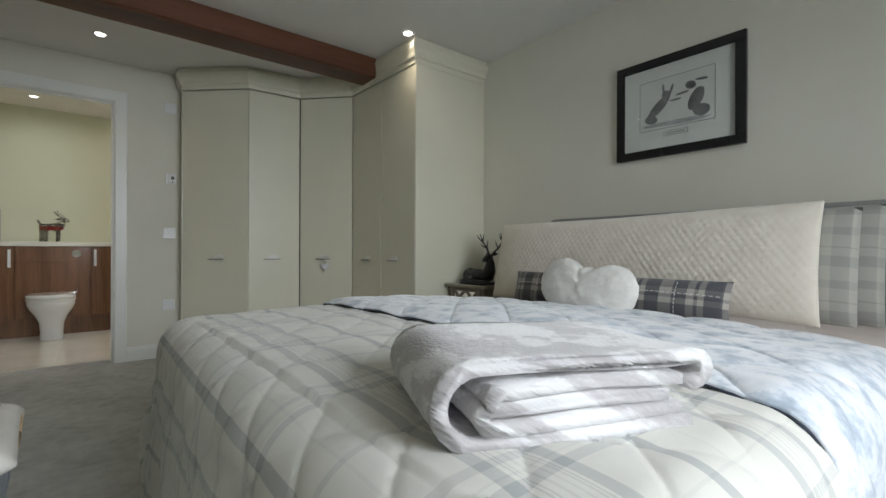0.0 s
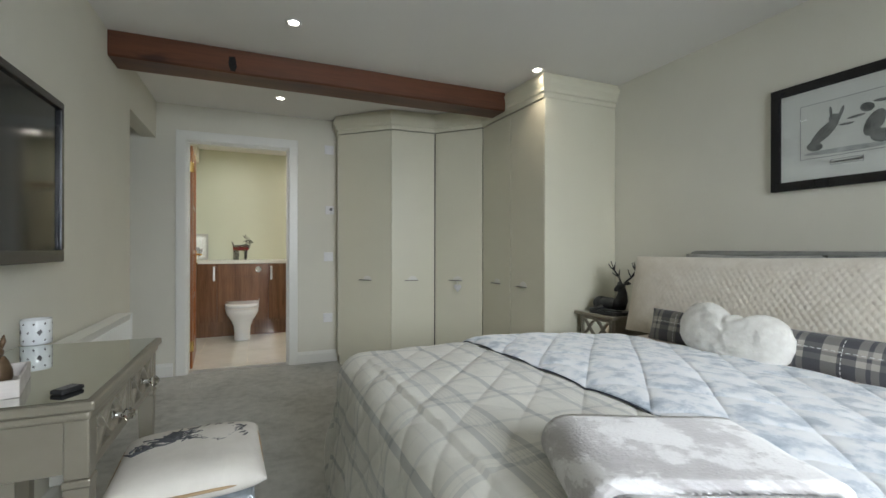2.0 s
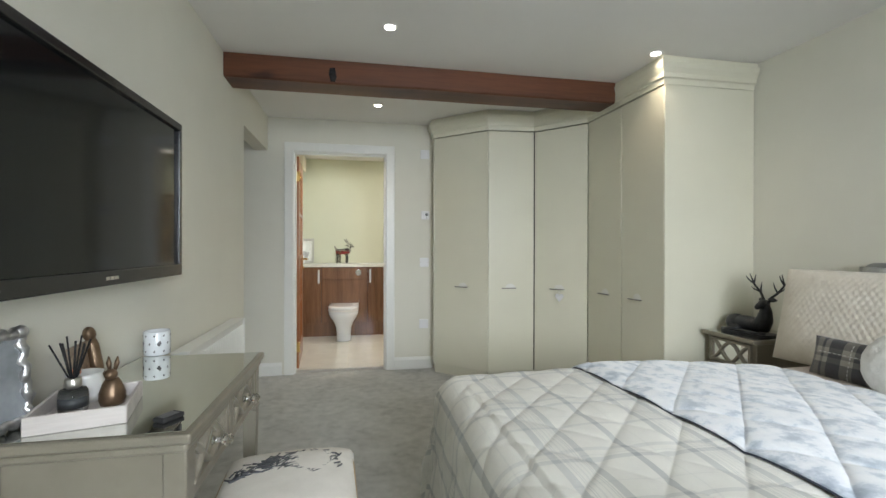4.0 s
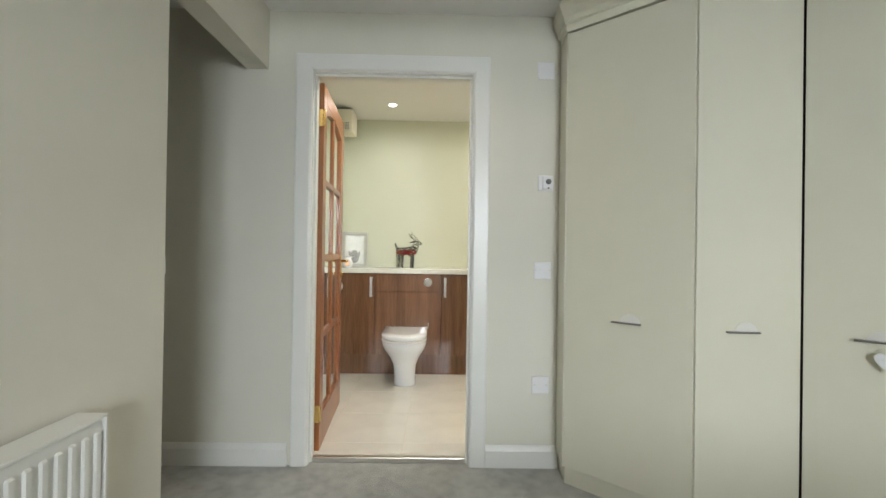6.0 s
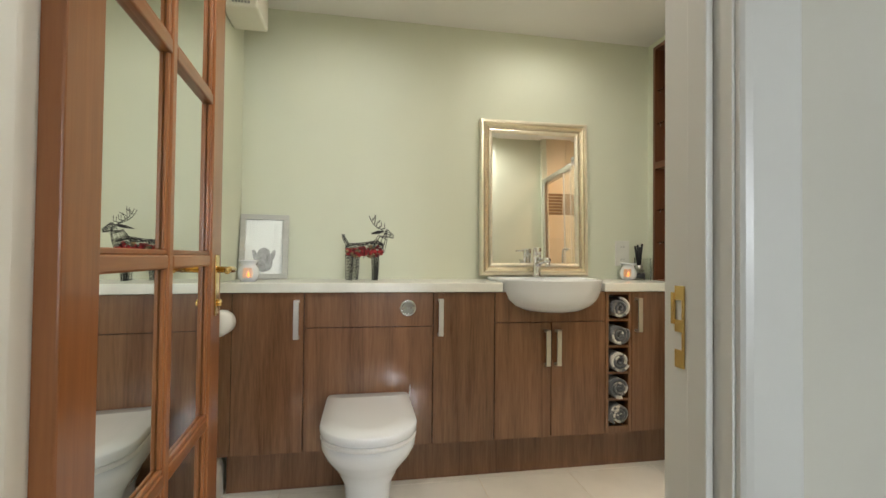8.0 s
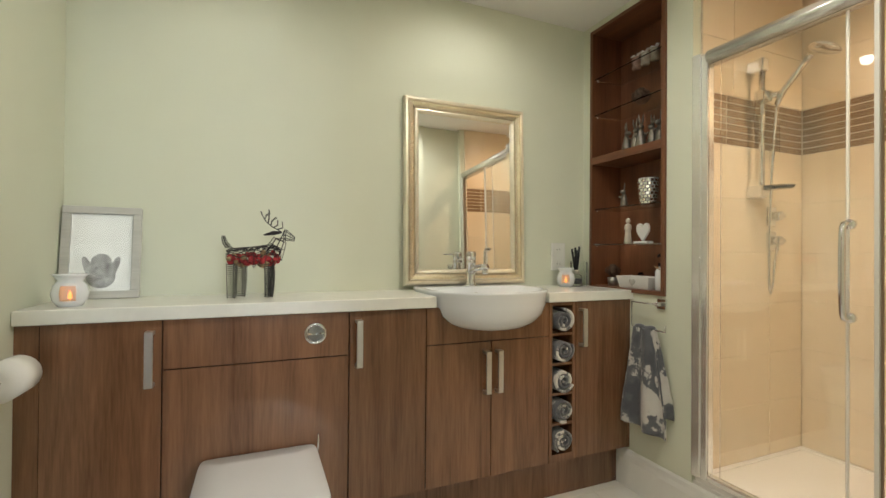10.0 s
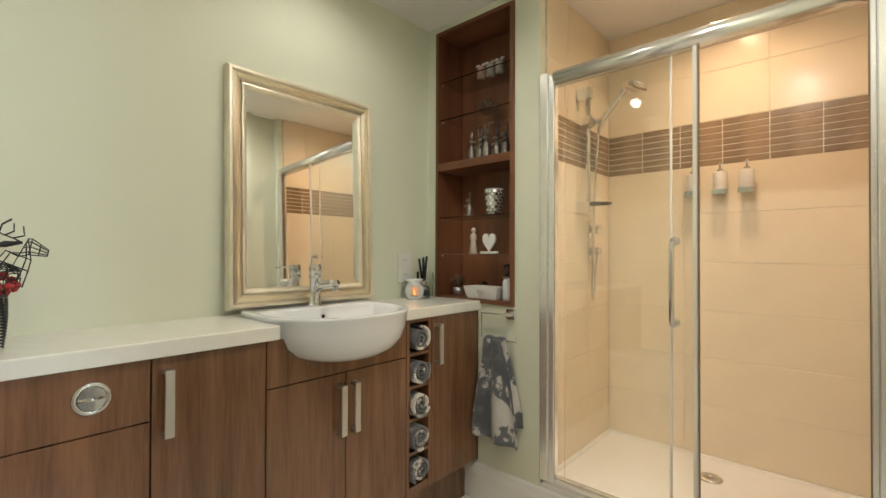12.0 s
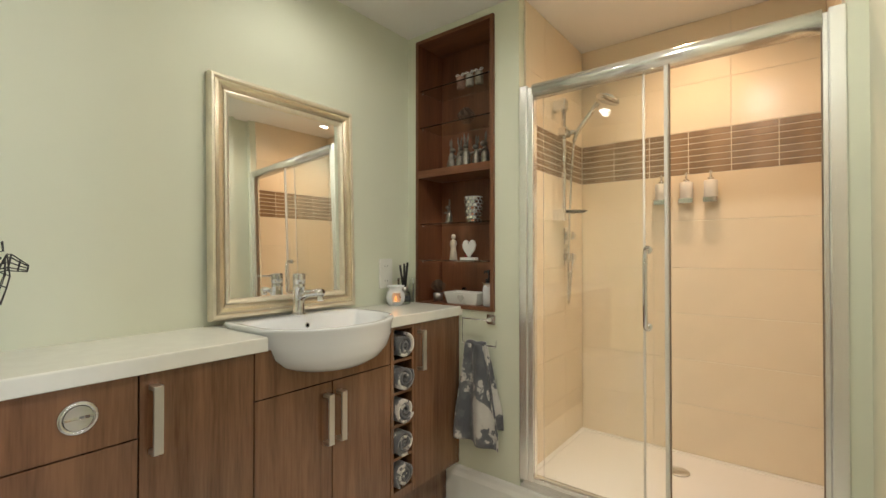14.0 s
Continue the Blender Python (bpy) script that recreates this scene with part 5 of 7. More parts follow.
d = front(u3, "door", VX[2], VX[3], VZ0, VZ1)
pull(d, VX[2] + 0.032, 0.700, 0.866)
u4 = unit(VX[3], VX[4], "gloss walnut basin unit with a pair of doors", z1=0.785)
front(u4, "fascia", VX[3], VX[4], 0.752, VZ1)
cx = (VX[3] + VX[4]) / 2
d = front(u4, "door", VX[3], cx, VZ0, 0.752)
pull(d, cx - 0.027, 0.548, 0.716)
d = front(u4, "door", cx, VX[4], VZ0, 0.752)
pull(d, cx + 0.027, 0.548, 0.716)
u6 = unit(VX[5], VX[6], "gloss walnut vanity cabinet with one tall door")
d = front(u6, "door", VX[5], VX[6], VZ0, VZ1)
pull(d, VX[5] + 0.028, 0.700, 0.865)
# open towel rack
rack = thing("towel_rack", "open walnut rack of five square pigeonholes", "rack", group="fitted vanity units")
xa, xb = VX[4] + 0.001, VX[5] - 0.001
part("side", Geo().box(xa, VY, VZ0, xa + 0.016, BY1 - 0.001, VZ1), WALNUT, rack)
part("side", Geo().box(xb - 0.016, VY, VZ0, xb, BY1 - 0.001, VZ1), WALNUT, rack)
part("back", Geo().box(xa + 0.016, BY1 - 0.012, VZ0, xb - 0.016, BY1 - 0.001, VZ1), WALNUT, rack)
part("foot_rail", Geo().box(xa + 0.016, VY + 0.001, VZ0, xb - 0.016, BY1 - 0.012, 0.238), WALNUT, rack)
for i in range(5):
    z = 0.367 + 0.130 * i
    part("shelf", Geo().box(xa + 0.016, VY + 0.002, z - 0.006, xb - 0.016, BY1 - 0.012, z + 0.006 if i < 4 else VZ1), WALNUT, rack)
TOWEL = mottled_cloth("grey_white_towelling", [(0.44, (0.10, 0.108, 0.125)), (0.545, (0.15, 0.158, 0.175)), (0.56, (0.60, 0.59, 0.56)), (0.7, (0.68, 0.67, 0.64))], 13, 1.0, 420, 0.9, 0.4)


def rolled_towel(x, z, seed):
    """A spiral roll of towelling, its end facing out."""
    def f(u, v):
        a = 2 * math.pi * 2.6 * u + seed
        r = 0.010 + 0.0440 * u + 0.002 * noise.noise((u * 9, v * 5, seed))
        return (x + r * math.cos(a), VY - 0.014 + 0.006 * noise.noise((u * 8, seed, 1)) + 0.26 * v, z + r * math.sin(a)), (u * 0.42 + seed, v * 0.3 + seed * 2)
    t = sheet("rolled_towel", 80, 8, f, TOWEL, thick=0.011)
    return tagged(t, "grey and white patterned towel rolled up in a rack", "towel", "rolled towels")


for i in range(5):
    rolled_towel((xa + xb) / 2, 0.2955 + 0.1302 * i, 0.9 * i + 0.3)
solid("trim_plinth", Geo().box(VX[0] - 0.027, PY, BF, VX[6], PY + 0.016, VZ0 - 0.001), WALNUT, "walnut plinth under the vanity units", "plinth")
g = Geo().box(BX0 + 0.0005, VY + 0.003, VZ0, VX[0] - 0.0005, VY + 0.02, VZ1)
solid("trim_filler", g, WALNUT, "walnut filler strip beside the vanity", "filler")
solid("trim_end_panel", Geo().box(VX[6] + 0.0005, VY + 0.001, VZ0, VX[6] + 0.0185, BY1 - 0.001, VZ1), WALNUT, "walnut end panel of the vanity", "panel")
# worktop, cut round the basin
BCX = 0.836
WT0, WT1 = 0.8975, 0.940
wt = thing("worktop", "continuous cream stone-effect worktop over the vanity units", "worktop")
g = Geo().box(BX0 + 0.001, VY - 0.018, WT0, 0.579, BY1 - 0.001, WT1, 0.004)
part("slab", g, WORKTOP, wt)
part("slab", Geo().box(1.093, VY - 0.018, WT0, BX1 + 0.02, BY1 - 0.001, WT1, 0.004), WORKTOP, wt)
part("rear_strip", Geo().box(0.579, 1.78, WT0, 1.093, BY1 - 0.001, WT1), WORKTOP, wt)

# basin
basin = thing("wash_basin", "white ceramic semi-recessed wash basin with a round bowl", "basin")


def basin_ring(w, back, frontd, z, mid=1.60, n=64):
    """A ring: square at the back, half round to the front."""
    pts = []
    for i in range(n):
        a = 2 * math.pi * i / n
        c, s = math.cos(a), math.sin(a)
        if s >= 0:
            pts.append((BCX + math.copysign(abs(c) ** 0.14, c) * w, mid + abs(s) ** 0.14 * (back - mid), z))
        else:
            pts.append((BCX + math.copysign(abs(c) ** 0.9, c) * w, mid + s * (mid - frontd), z))
    return pts


rings = [basin_ring(0.04, 1.62, 1.54, 0.798), basin_ring(0.10, 1.66, 1.482, 0.801), basin_ring(0.155, 1.71, 1.442, 0.811), basin_ring(0.202, 1.75, 1.412, 0.831), basin_ring(0.235, 1.775, 1.394, 0.861), basin_ring(0.252, 1.79, 1.386, 0.900), basin_ring(0.259, 1.80, 1.383, 0.9425), basin_ring(0.264, 1.806, 1.380, 0.950), basin_ring(0.264, 1.806, 1.380, 0.956), basin_ring(0.261, 1.803, 1.383, 0.959),
         basin_ring(0.243, 1.715, 1.400, 0.958), basin_ring(0.234, 1.700, 1.409, 0.950), basin_ring(0.215, 1.685, 1.428, 0.905), basin_ring(0.155, 1.66, 1.475, 0.855), basin_ring(0.05, 1.62, 1.55, 0.838)]
part("bowl", Geo().rings(rings), CERAMIC, basin)
part("overflow", Geo().lathe([(0.010, 0.0), (0.010, -0.004), (0.007, -0.005), (0.006, 0.002), (0.001, 0.002)], BCX - 0.004, 1.692, 0.925, 18, "y"), CHROME, basin, "chrome overflow ring")
part("overflow_hole", Geo().lathe([(0.006, -0.0045), (0.001, -0.0045)], BCX - 0.004, 1.692, 0.925, 14, "y"), BLACK, basin)
part("waste", Geo().lathe([(0.001, 0.0), (0.022, 0.0), (0.022, 0.004), (0.001, 0.005)], BCX, 1.59, 0.839, 20), CHROME, basin, "chrome waste")
tap = thing("mixer_tap", "chrome single-lever mixer tap on the basin", "tap", pose(BCX + 0.002, 1.752, 0.9585))
part("body", Geo().lathe([(0.001, 0), (0.030, 0.0), (0.030, 0.003), (0.024, 0.008), (0.0205, 0.012), (0.0205, 0.100), (0.0225, 0.102), (0.0225, 0.109), (0.0205, 0.111), (0.0205, 0.118), (0.0225, 0.120), (0.0225, 0.150), (0.0205, 0.1545), (0.001, 0.155)], n=28), CHROME, tap)
part("spout", Geo().tube([(0, -0.010, 0.066), (0.004, -0.05, 0.082), (0.008, -0.100, 0.088), (0.010, -0.128, 0.088)], [0.016, 0.014, 0.0135, 0.0135], 16), CHROME, tap)
part("nozzle", Geo().lathe([(0.0105, 0.058), (0.0115, 0.060), (0.0115, 0.078)], 0.009, -0.118, 0, 16), CHROME, tap)
part("lever", Geo().tube([(-0.008, -0.013, 0.146), (-0.028, -0.044, 0.147), (-0.044, -0.068, 0.148)], [0.0045, 0.004, 0.004], 10), CHROME, tap)

# toilet
toilet = thing("toilet", "white ceramic back-to-wall toilet with its lid closed", "toilet", pose(-0.036, 0, 0))


def pan_ring(hw, y_back, y_front, z, n=48, square=0.35):
    pts = []
    mid = y_front + hw
    for i in range(n):
        a = 2 * math.pi * i / n
        c, s = math.cos(a), math.sin(a)
        if s < 0:
            pts.append((c * hw, mid + s * (mid - y_front), z))
        else:
            pts.append((math.copysign(abs(c) ** square, c) * hw, mid + abs(s) ** square * (y_back - mid), z))
    return pts


part("pan", Geo().rings([pan_ring(0.086, 1.53, 1.232, BF), pan_ring(0.088, 1.53, 1.228, BF + 0.012), pan_ring(0.084, 1.53, 1.225, 0.10), pan_ring(0.092, 1.53, 1.205, 0.19), pan_ring(0.120, 1.53, 1.150, 0.26), pan_ring(0.156, 1.53, 1.082, 0.32), pan_ring(0.172, 1.53, 1.045, 0.365), pan_ring(0.173, 1.53, 1.040, 0.390), pan_ring(0.168, 1.53, 1.045, 0.398)]), CERAMIC, toilet)
part("seat", Geo().rings([pan_ring(0.172, 1.49, 1.035, 0.399), pan_ring(0.175, 1.49, 1.031, 0.404), pan_ring(0.175, 1.49, 1.031, 0.412), pan_ring(0.172, 1.49, 1.035, 0.416)]), PLASTIC, toilet)
lid_ring = lambda hw, y_back, y_front, z: pan_ring(hw, y_back, y_front, z, square=0.1)
part("lid", Geo().rings([lid_ring(0.173, 1.524, 1.033, 0.4175), lid_ring(0.177, 1.527, 1.028, 0.422), lid_ring(0.177, 1.527, 1.028, 0.446), lid_ring(0.173, 1.525, 1.033, 0.4525), lid_ring(0.10, 1.46, 1.12, 0.4545)]), CERAMIC, toilet)
for s in (-1, 1):
    part("hinge", Geo().lathe([(0.013, s * 0.060), (0.013, s * 0.10)], 0, 1.517, 0.425, 14, "x"), CHROME, toilet)
part("fixing_cap", Geo().tube([(0.178, 1.50, 0.432), (0.182, 1.505, 0.47), (0.182, 1.515, 0.49)], 0.003, 8), CHROME, toilet, "thin chrome lid stay")
roll = thing("toilet_roll", "white toilet roll on a wall holder behind the door", "toilet roll", pose(BX0 + 0.056, 1.375, 0.79))
part("paper", Geo().lathe([(0.018, -0.05), (0.048, -0.05), (0.048, 0.05), (0.018, 0.05)], 0, 0, 0, 24, "y"), plain("tissue", (0.82, 0.82, 0.80), 1.0), roll)
part("holder", Geo().tube([(-0.0555, 0.06, 0.01), (-0.02, 0.06, 0.01), (0, 0.055, 0.0), (0, -0.055, 0.0)], 0.006), CHROME, roll)

# framed mirror leaning on the wall
GILT = plain("champagne_gilt", (0.74, 0.65, 0.48), 0.24, 0.75, vary=0.06, scale=14, grain=40, relief=0.03)
PALEGILT = plain("pale_gilt_edge", (0.80, 0.74, 0.60), 0.34, 0.6, vary=0.08, scale=14, relief=0)
mir = thing("framed_mirror", "tall mirror in a champagne gilt moulded frame on the worktop", "mirror", pose(0.853, 1.824, 0.960, -1.7, 0, -0.6))
MW, MH = 0.308, 0.850


def frame_ring(profile, w, h, nm, mat, parent):
    """Four mitred lengths of a profile of (inset, depth)."""
    for i in range(4):
        def at(o, d, k):
            q = [(-w + o, 0 + o), (w - o, 0 + o), (w - o, h - o), (-w + o, h - o)][k % 4]
            return (q[0], d, q[1])
        g = Geo().rings([[at(o, d, k) for o, d in profile] for k in (i, i + 1)])
        for f in g.bm.faces:
            f.smooth = False
        part(nm, g, mat, parent)


frame_ring([(0, 0.012), (0, -0.012), (0.006, -0.020), (0.014, -0.020), (0.018, -0.015), (0.018, 0.012)], MW, MH, "outer_moulding", PALEGILT, mir)
frame_ring([(0.0185, 0.010), (0.0185, -0.016), (0.028, -0.021), (0.040, -0.018), (0.050, -0.009), (0.052, 0.010)], MW, MH, "cove", GILT, mir)
frame_ring([(0.0525, 0.010), (0.0525, -0.010), (0.058, -0.012), (0.066, -0.009), (0.070, -0.003), (0.070, 0.010)], MW, MH, "inner_moulding", PALEGILT, mir)
gx, gz0, gz1 = MW - 0.070, 0.070, MH - 0.070
g = Geo().rings([[(-gx, 0.002, gz0), (gx, 0.002, gz0), (gx, 0.002, gz1), (-gx, 0.002, gz1)], [(-gx, 0.0, gz0), (gx, 0.0, gz0), (gx, 0.0, gz1), (-gx, 0.0, gz1)], [(-gx + 0.02, -0.0006, gz0 + 0.02), (gx - 0.02, -0.0006, gz0 + 0.02), (gx - 0.02, -0.0006, gz1 - 0.02), (-gx + 0.02, -0.0006, gz1 - 0.02)]])
for f in g.bm.faces:
    f.smooth = False
part("mirror_glass", g, MIRROR, mir, "silvered mirror glass with a bevelled edge")

# ---- things on the worktop ----
WIRE = plain("dark_wire", (0.035, 0.035, 0.037), 0.45, 0.6, vary=0.2, relief=0)
ROSE = plain("dried_red_petals", (0.34, 0.03, 0.035), 0.85, vary=0.7, scale=60, relief=0.4)
TANPETAL = plain("dried_tan_petals", (0.34, 0.24, 0.13), 0.9, vary=0.5, scale=60, relief=0.4)


def wire_reindeer():
    """One plain mesh: wire bent over a hollow body, coiled legs, a belly of dried petals."""
    random.seed(21)
    g = Geo()
    w = 0.0013
    X, Y, Z = Vector((1, 0, 0)), Vector((0, 1, 0)), Vector((0, 0, 1))

    def loop(c, ax, ay, r1, r2, n=14):
        g.tube([c + ax * (r1 * math.cos(2 * math.pi * i / n)) + ay * (r2 * math.sin(2 * math.pi * i / n)) for i in range(n + 1)], w, 5)

    def body(t, a):
        """A point on the hollow body: t along it, a round it."""
        x = -0.104 + 0.208 * t
        end = max(math.sin(math.pi * (0.04 + 0.92 * t)), 0.05) ** 0.45
        top = 0.200 - 0.016 * math.sin(math.pi * min(1, 1.25 * t)) + 0.004 * t
        mid, half = (top + 0.110) / 2, (top - 0.110) / 2
        return Vector((x, 0.042 * end * math.cos(a), mid + half * end * math.sin(a)))

    for i in range(9):
        g.tube([body(0.02 + 0.96 * i / 8 + 0.02 * math.sin(3 * a + i), a) for a in [2 * math.pi * k / 16 for k in range(17)]], w, 5)
    for i in range(9):
        a = math.pi * (0.04 + 0.92 * i / 8)
        g.tube([body(k / 16, a + 0.16 * math.sin(k * 1.1 + i * 2)) for k in range(17)], w, 5)
    for i in range(16):
        # little scrolls on the back
        t, a = 0.08 + 0.84 * (i % 8) / 7, 0.9 + 1.4 * (i // 8)
        g.tube([body(t + 0.035 * (1 - k / 14) * math.cos(0.9 * k), a + 0.22 * (1 - k / 14) * math.sin(0.9 * k)) for k in range(13)], w, 5)
    for lx in (-0.080, 0.058):
        for ly in (-0.022, 0.022):
            off = lx + (0.030 if ly > 0 and lx < 0 else 0.0)
            pts = []
            for k in range(204):
                t = k / 203
                a = 2 * math.pi * 17 * t
                r = 0.0165 + 0.0045 * t
                pts.append((off + 0.004 * math.sin(3 * t) + r * math.cos(a), ly + r * 0.85 * math.sin(a), 0.003 + 0.122 * t))
            g.tube(pts, w, 5)
            for k in range(3):
                a = 2 * math.pi * k / 3 + lx * 9
                g.tube([(off + 0.0165 * math.cos(a), ly + 0.014 * math.sin(a), 0.002), (off + 0.021 * math.cos(a), ly + 0.018 * math.sin(a), 0.128)], w, 5)
    # neck, head and muzzle
    line = [(0.072, 0.158, 0.042), (0.088, 0.188, 0.034), (0.099, 0.212, 0.028), (0.108, 0.230, 0.024), (0.122, 0.232, 0.020), (0.140, 0.224, 0.014), (0.157, 0.217, 0.008)]
    across = [Vector((0.85, 0, -0.5)), Vector((0.9, 0, -0.42)), Vector((0.85, 0, -0.4)), Vector((0.4, 0, 0.9)), Vector((0.2, 0, 1)), Vector((0.2, 0, 1)), Vector((0.2, 0, 1))]
    for (x, z, r), d in zip(line, across):
        loop(Vector((x, 0, z)), Y, d.normalized(), r * 0.8, r)
    for k in range(10):
        b = 2 * math.pi * k / 10
        for part_line in (range(0, 4), range(3, 7)):
            g.tube([Vector((line[m][0], 0, line[m][1])) + Y * line[m][2] * 0.8 * math.cos(b) + across[m].normalized() * line[m][2] * math.sin(b) for m in part_line], w, 5)
    # tail
    tail = [Vector((-0.094, 0, 0.182)), Vector((-0.106, 0, 0.196)), Vector((-0.113, 0, 0.210)), Vector((-0.116, 0, 0.224))]
    for k in range(9):
        c = tail[0].lerp(tail[3], k / 8) + X * -0.004 * math.sin(math.pi * k / 8)
        loop(c, Y, X, 0.014 - 0.001 * k, 0.015 - 0.001 * k, 10)
    for b in (0, 1.57, 3.14, 4.71):
        g.tube([c + Y * 0.012 * math.cos(b) * (1 - 0.2 * m) + X * 0.012 * math.sin(b) * (1 - 0.2 * m) for m, c in enumerate(tail)], w, 5)
    for s in (-1, 1):
        main = [(0.094, 0.005 * s, 0.246), (0.076, 0.010 * s, 0.256), (0.054, 0.016 * s, 0.266), (0.032, 0.020 * s, 0.284), (0.018, 0.022 * s, 0.306), (0.013, 0.022 * s, 0.320)]
        main = [(x + 0.012, y, z - 0.004) for x, y, z in main]
        g.tube(main, 0.0015, 6)
        for p, q, e in (((0.076, 0.256), (0.098, 0.262), (0.096, 0.284)), ((0.062, 0.263), (0.078, 0.272), (0.078, 0.290)), ((0.050, 0.268), (0.056, 0.288), (0.074, 0.300)), ((0.040, 0.276), (0.044, 0.296), (0.044, 0.328)), ((0.026, 0.292), (0.032, 0.306), (0.048, 0.316))):
            g.tube([(p[0] + 0.012, 0.016 * s, p[1] - 0.004), (q[0] + 0.012, 0.019 * s, q[1] - 0.004), (e[0] + 0.012, 0.021 * s, e[1] - 0.004)], 0.0014, 6)
        g.tube([(0.106, 0.014 * s, 0.242), (0.074, 0.026 * s, 0.238), (0.036, 0.034 * s, 0.230)], [0.003, 0.0075, 0.001], 8)
    g.paint(0)
    for i in range(90):
        p = body(0.04 + 0.92 * random.random(), random.uniform(0, 2 * math.pi))
        k = random.uniform(0.5, 0.95)
        r = random.uniform(0.008, 0.014)
        g.ball(p.x, p.y * k, 0.142 + 0.62 * (p.z - 0.152) * k, r, r * random.uniform(0.7, 1), r * random.uniform(0.6, 1), 8)
        g.paint(1 if random.random() < 0.74 else 2)
    ob = new("wire_reindeer", mesh_of(g, "wire_reindeer", [WIRE, ROSE, TANPETAL]))
    ob.matrix_basis = pose(-0.062, 1.685, WT1 + 0.0005, 0, 0, -4) @ Matrix.Diagonal((0.87, 0.98, 0.98, 1))
    return tagged(ob, "dark wire reindeer figure filled with dried red petals", "figurine")


wire_reindeer()
GREYFRAME = wood("grey_washed_frame", (0.42, 0.43, 0.40), (0.58, 0.58, 0.55), "x", 0.7, 12)
rf = thing("picture_frame", "grey-washed picture frame with a small grey print, leaning", "picture frame", pose(-0.548, 1.812, WT1 + 0.001, -8, 0, 3))
fw, fh = 0.113, 0.320
for x0, z0, x1, z1 in ((-fw, 0, fw, 0.026), (-fw, fh - 0.026, fw, fh), (-fw, 0.026, -fw + 0.026, fh - 0.026), (fw - 0.026, 0.026, fw, fh - 0.026)):
    part("rail", Geo().box(x0, -0.012, z0, x1, 0.006, z1, 0.002), GREYFRAME, rf)
part("mount", Geo().box(-fw + 0.026, -0.002, 0.026, fw - 0.026, 0.003, fh - 0.026), MOUNT, rf)
g = Geo()
for cx2, cz2, rx2, rz2, tn in ((0.0, 0.075, 0.042, 0.040, 0), (0.0, 0.125, 0.030, 0.030, 0), (-0.036, 0.105, 0.012, 0.042, 0.35), (0.036, 0.105, 0.012, 0.042, -0.35)):
    g.prism(blob(cx2, cz2, rx2, rz2, tn), -0.0034 - 0.00002 * len(g.bm.faces) / 18, -0.0022, "y")
part("ink_shape", g, plain("soft_grey_wash", (0.28, 0.27, 0.26), 0.8, vary=0.5, scale=40), rf, "plain rounded grey shape")
p = part("glazing", Geo().box(-fw + 0.025, -0.0075, 0.025, fw - 0.025, -0.006, fh - 0.025), GLASS, rf)
p.visible_shadow = False
FLAME = glow("candle_glow", (1.0, 0.38, 0.12), 1.3)


def oil_burner(x, y, turn):
    ob = thing("oil_burner", "cream ceramic oil burner with a lit candle inside", "oil burner", pose(x, y, WT1 + 0.0005, 0, 0, turn))
    rows = []
    prof = [(0.030, 0.0), (0.042, 0.018), (0.046, 0.040), (0.040, 0.062), (0.030, 0.075), (0.038, 0.088), (0.045, 0.095)]
    inn = [(0.042, 0.094), (0.030, 0.082), (0.001, 0.080)]
    g = Geo().lathe([(0.001, 0.0)] + prof + inn, n=28)
    kill = [f for f in g.bm.faces if f.calc_center_median().y < -0.030 and 0.010 < f.calc_center_median().z < 0.055 and abs(f.calc_center_median().x) < 0.020]
    bmesh.ops.delete(g.bm, geom=kill, context="FACES")
    part("pot", g, CERAMIC, ob, smooth=True)
    part("tealight", Geo().lathe([(0.001, 0.003), (0.019, 0.003), (0.019, 0.018), (0.001, 0.018)], n=18), STEEL, ob)
    part("flame", Geo().lathe([(0.001, 0.019), (0.006, 0.026), (0.005, 0.034), (0.001, 0.046)], 0, -0.004, 0, 12), FLAME, ob, "small orange candle flame")
    lamp("candle_light", "POINT", 0.02, (1.0, 0.42, 0.14), pose(x, y, WT1 + 0.052)).data.shadow_soft_size = 0.008


oil_burner(-0.565, 1.605, 10)
oil_burner(1.388, 1.782, -40)
diffuser(pose(1.462, 1.795, WT1 + 0.0005, 0, 0, 20) @ Matrix.Scale(1.05, 4), "dark glass reed diffuser with thick black reeds beside the shelves", 4, 0.030, 0.195, 0.0055)
gb = thing("glass_block", "small clear glass photo block beside the diffuser", "glass block", pose(1.505, 1.825, WT1 + 0.0005, 0, 0, -12))
part("block", Geo().box(-0.045, -0.010, 0, 0.045, 0.010, 0.125, 0.003), GLASS, gb)
ws = thing("wall_socket", "white double shaver socket above the worktop", "socket", pose(1.397, BY1 - 0.0005, 1.09))
part("face_plate", Geo().box(-0.043, -0.010, -0.072, 0.043, 0, 0.072, 0.003), WORKTOP, ws)
for z in (-0.036, 0.036):
    part("pin_hole", Geo().box(-0.010, -0.0105, z - 0.004, -0.007, -0.0098, z + 0.004).box(0.007, -0.0105, z - 0.004, 0.010, -0.0098, z + 0.004), DIAL, ws)

# extractor fan
fan = thing("extractor_fan", "cream extractor fan box with a slotted grille", "extractor fan", pose(BX0 + 0.0005, 1.585, 2.19))
part("housing", Geo().box(0, -0.105, -0.095, 0.150, 0.105, 0.095, 0.010, 3), plain("cream_plastic", (0.74, 0.71, 0.60), 0.4, vary=0.03, relief=0), fan)
for r in range(5):
    for i in range(6):
        x = 0.048 + 0.0125 * i
        part("slot", Geo().box(x, -0.1070, -0.078 + 0.0125 * r, x + 0.008, -0.1040, -0.070 + 0.0125 * r), DIAL, fan)

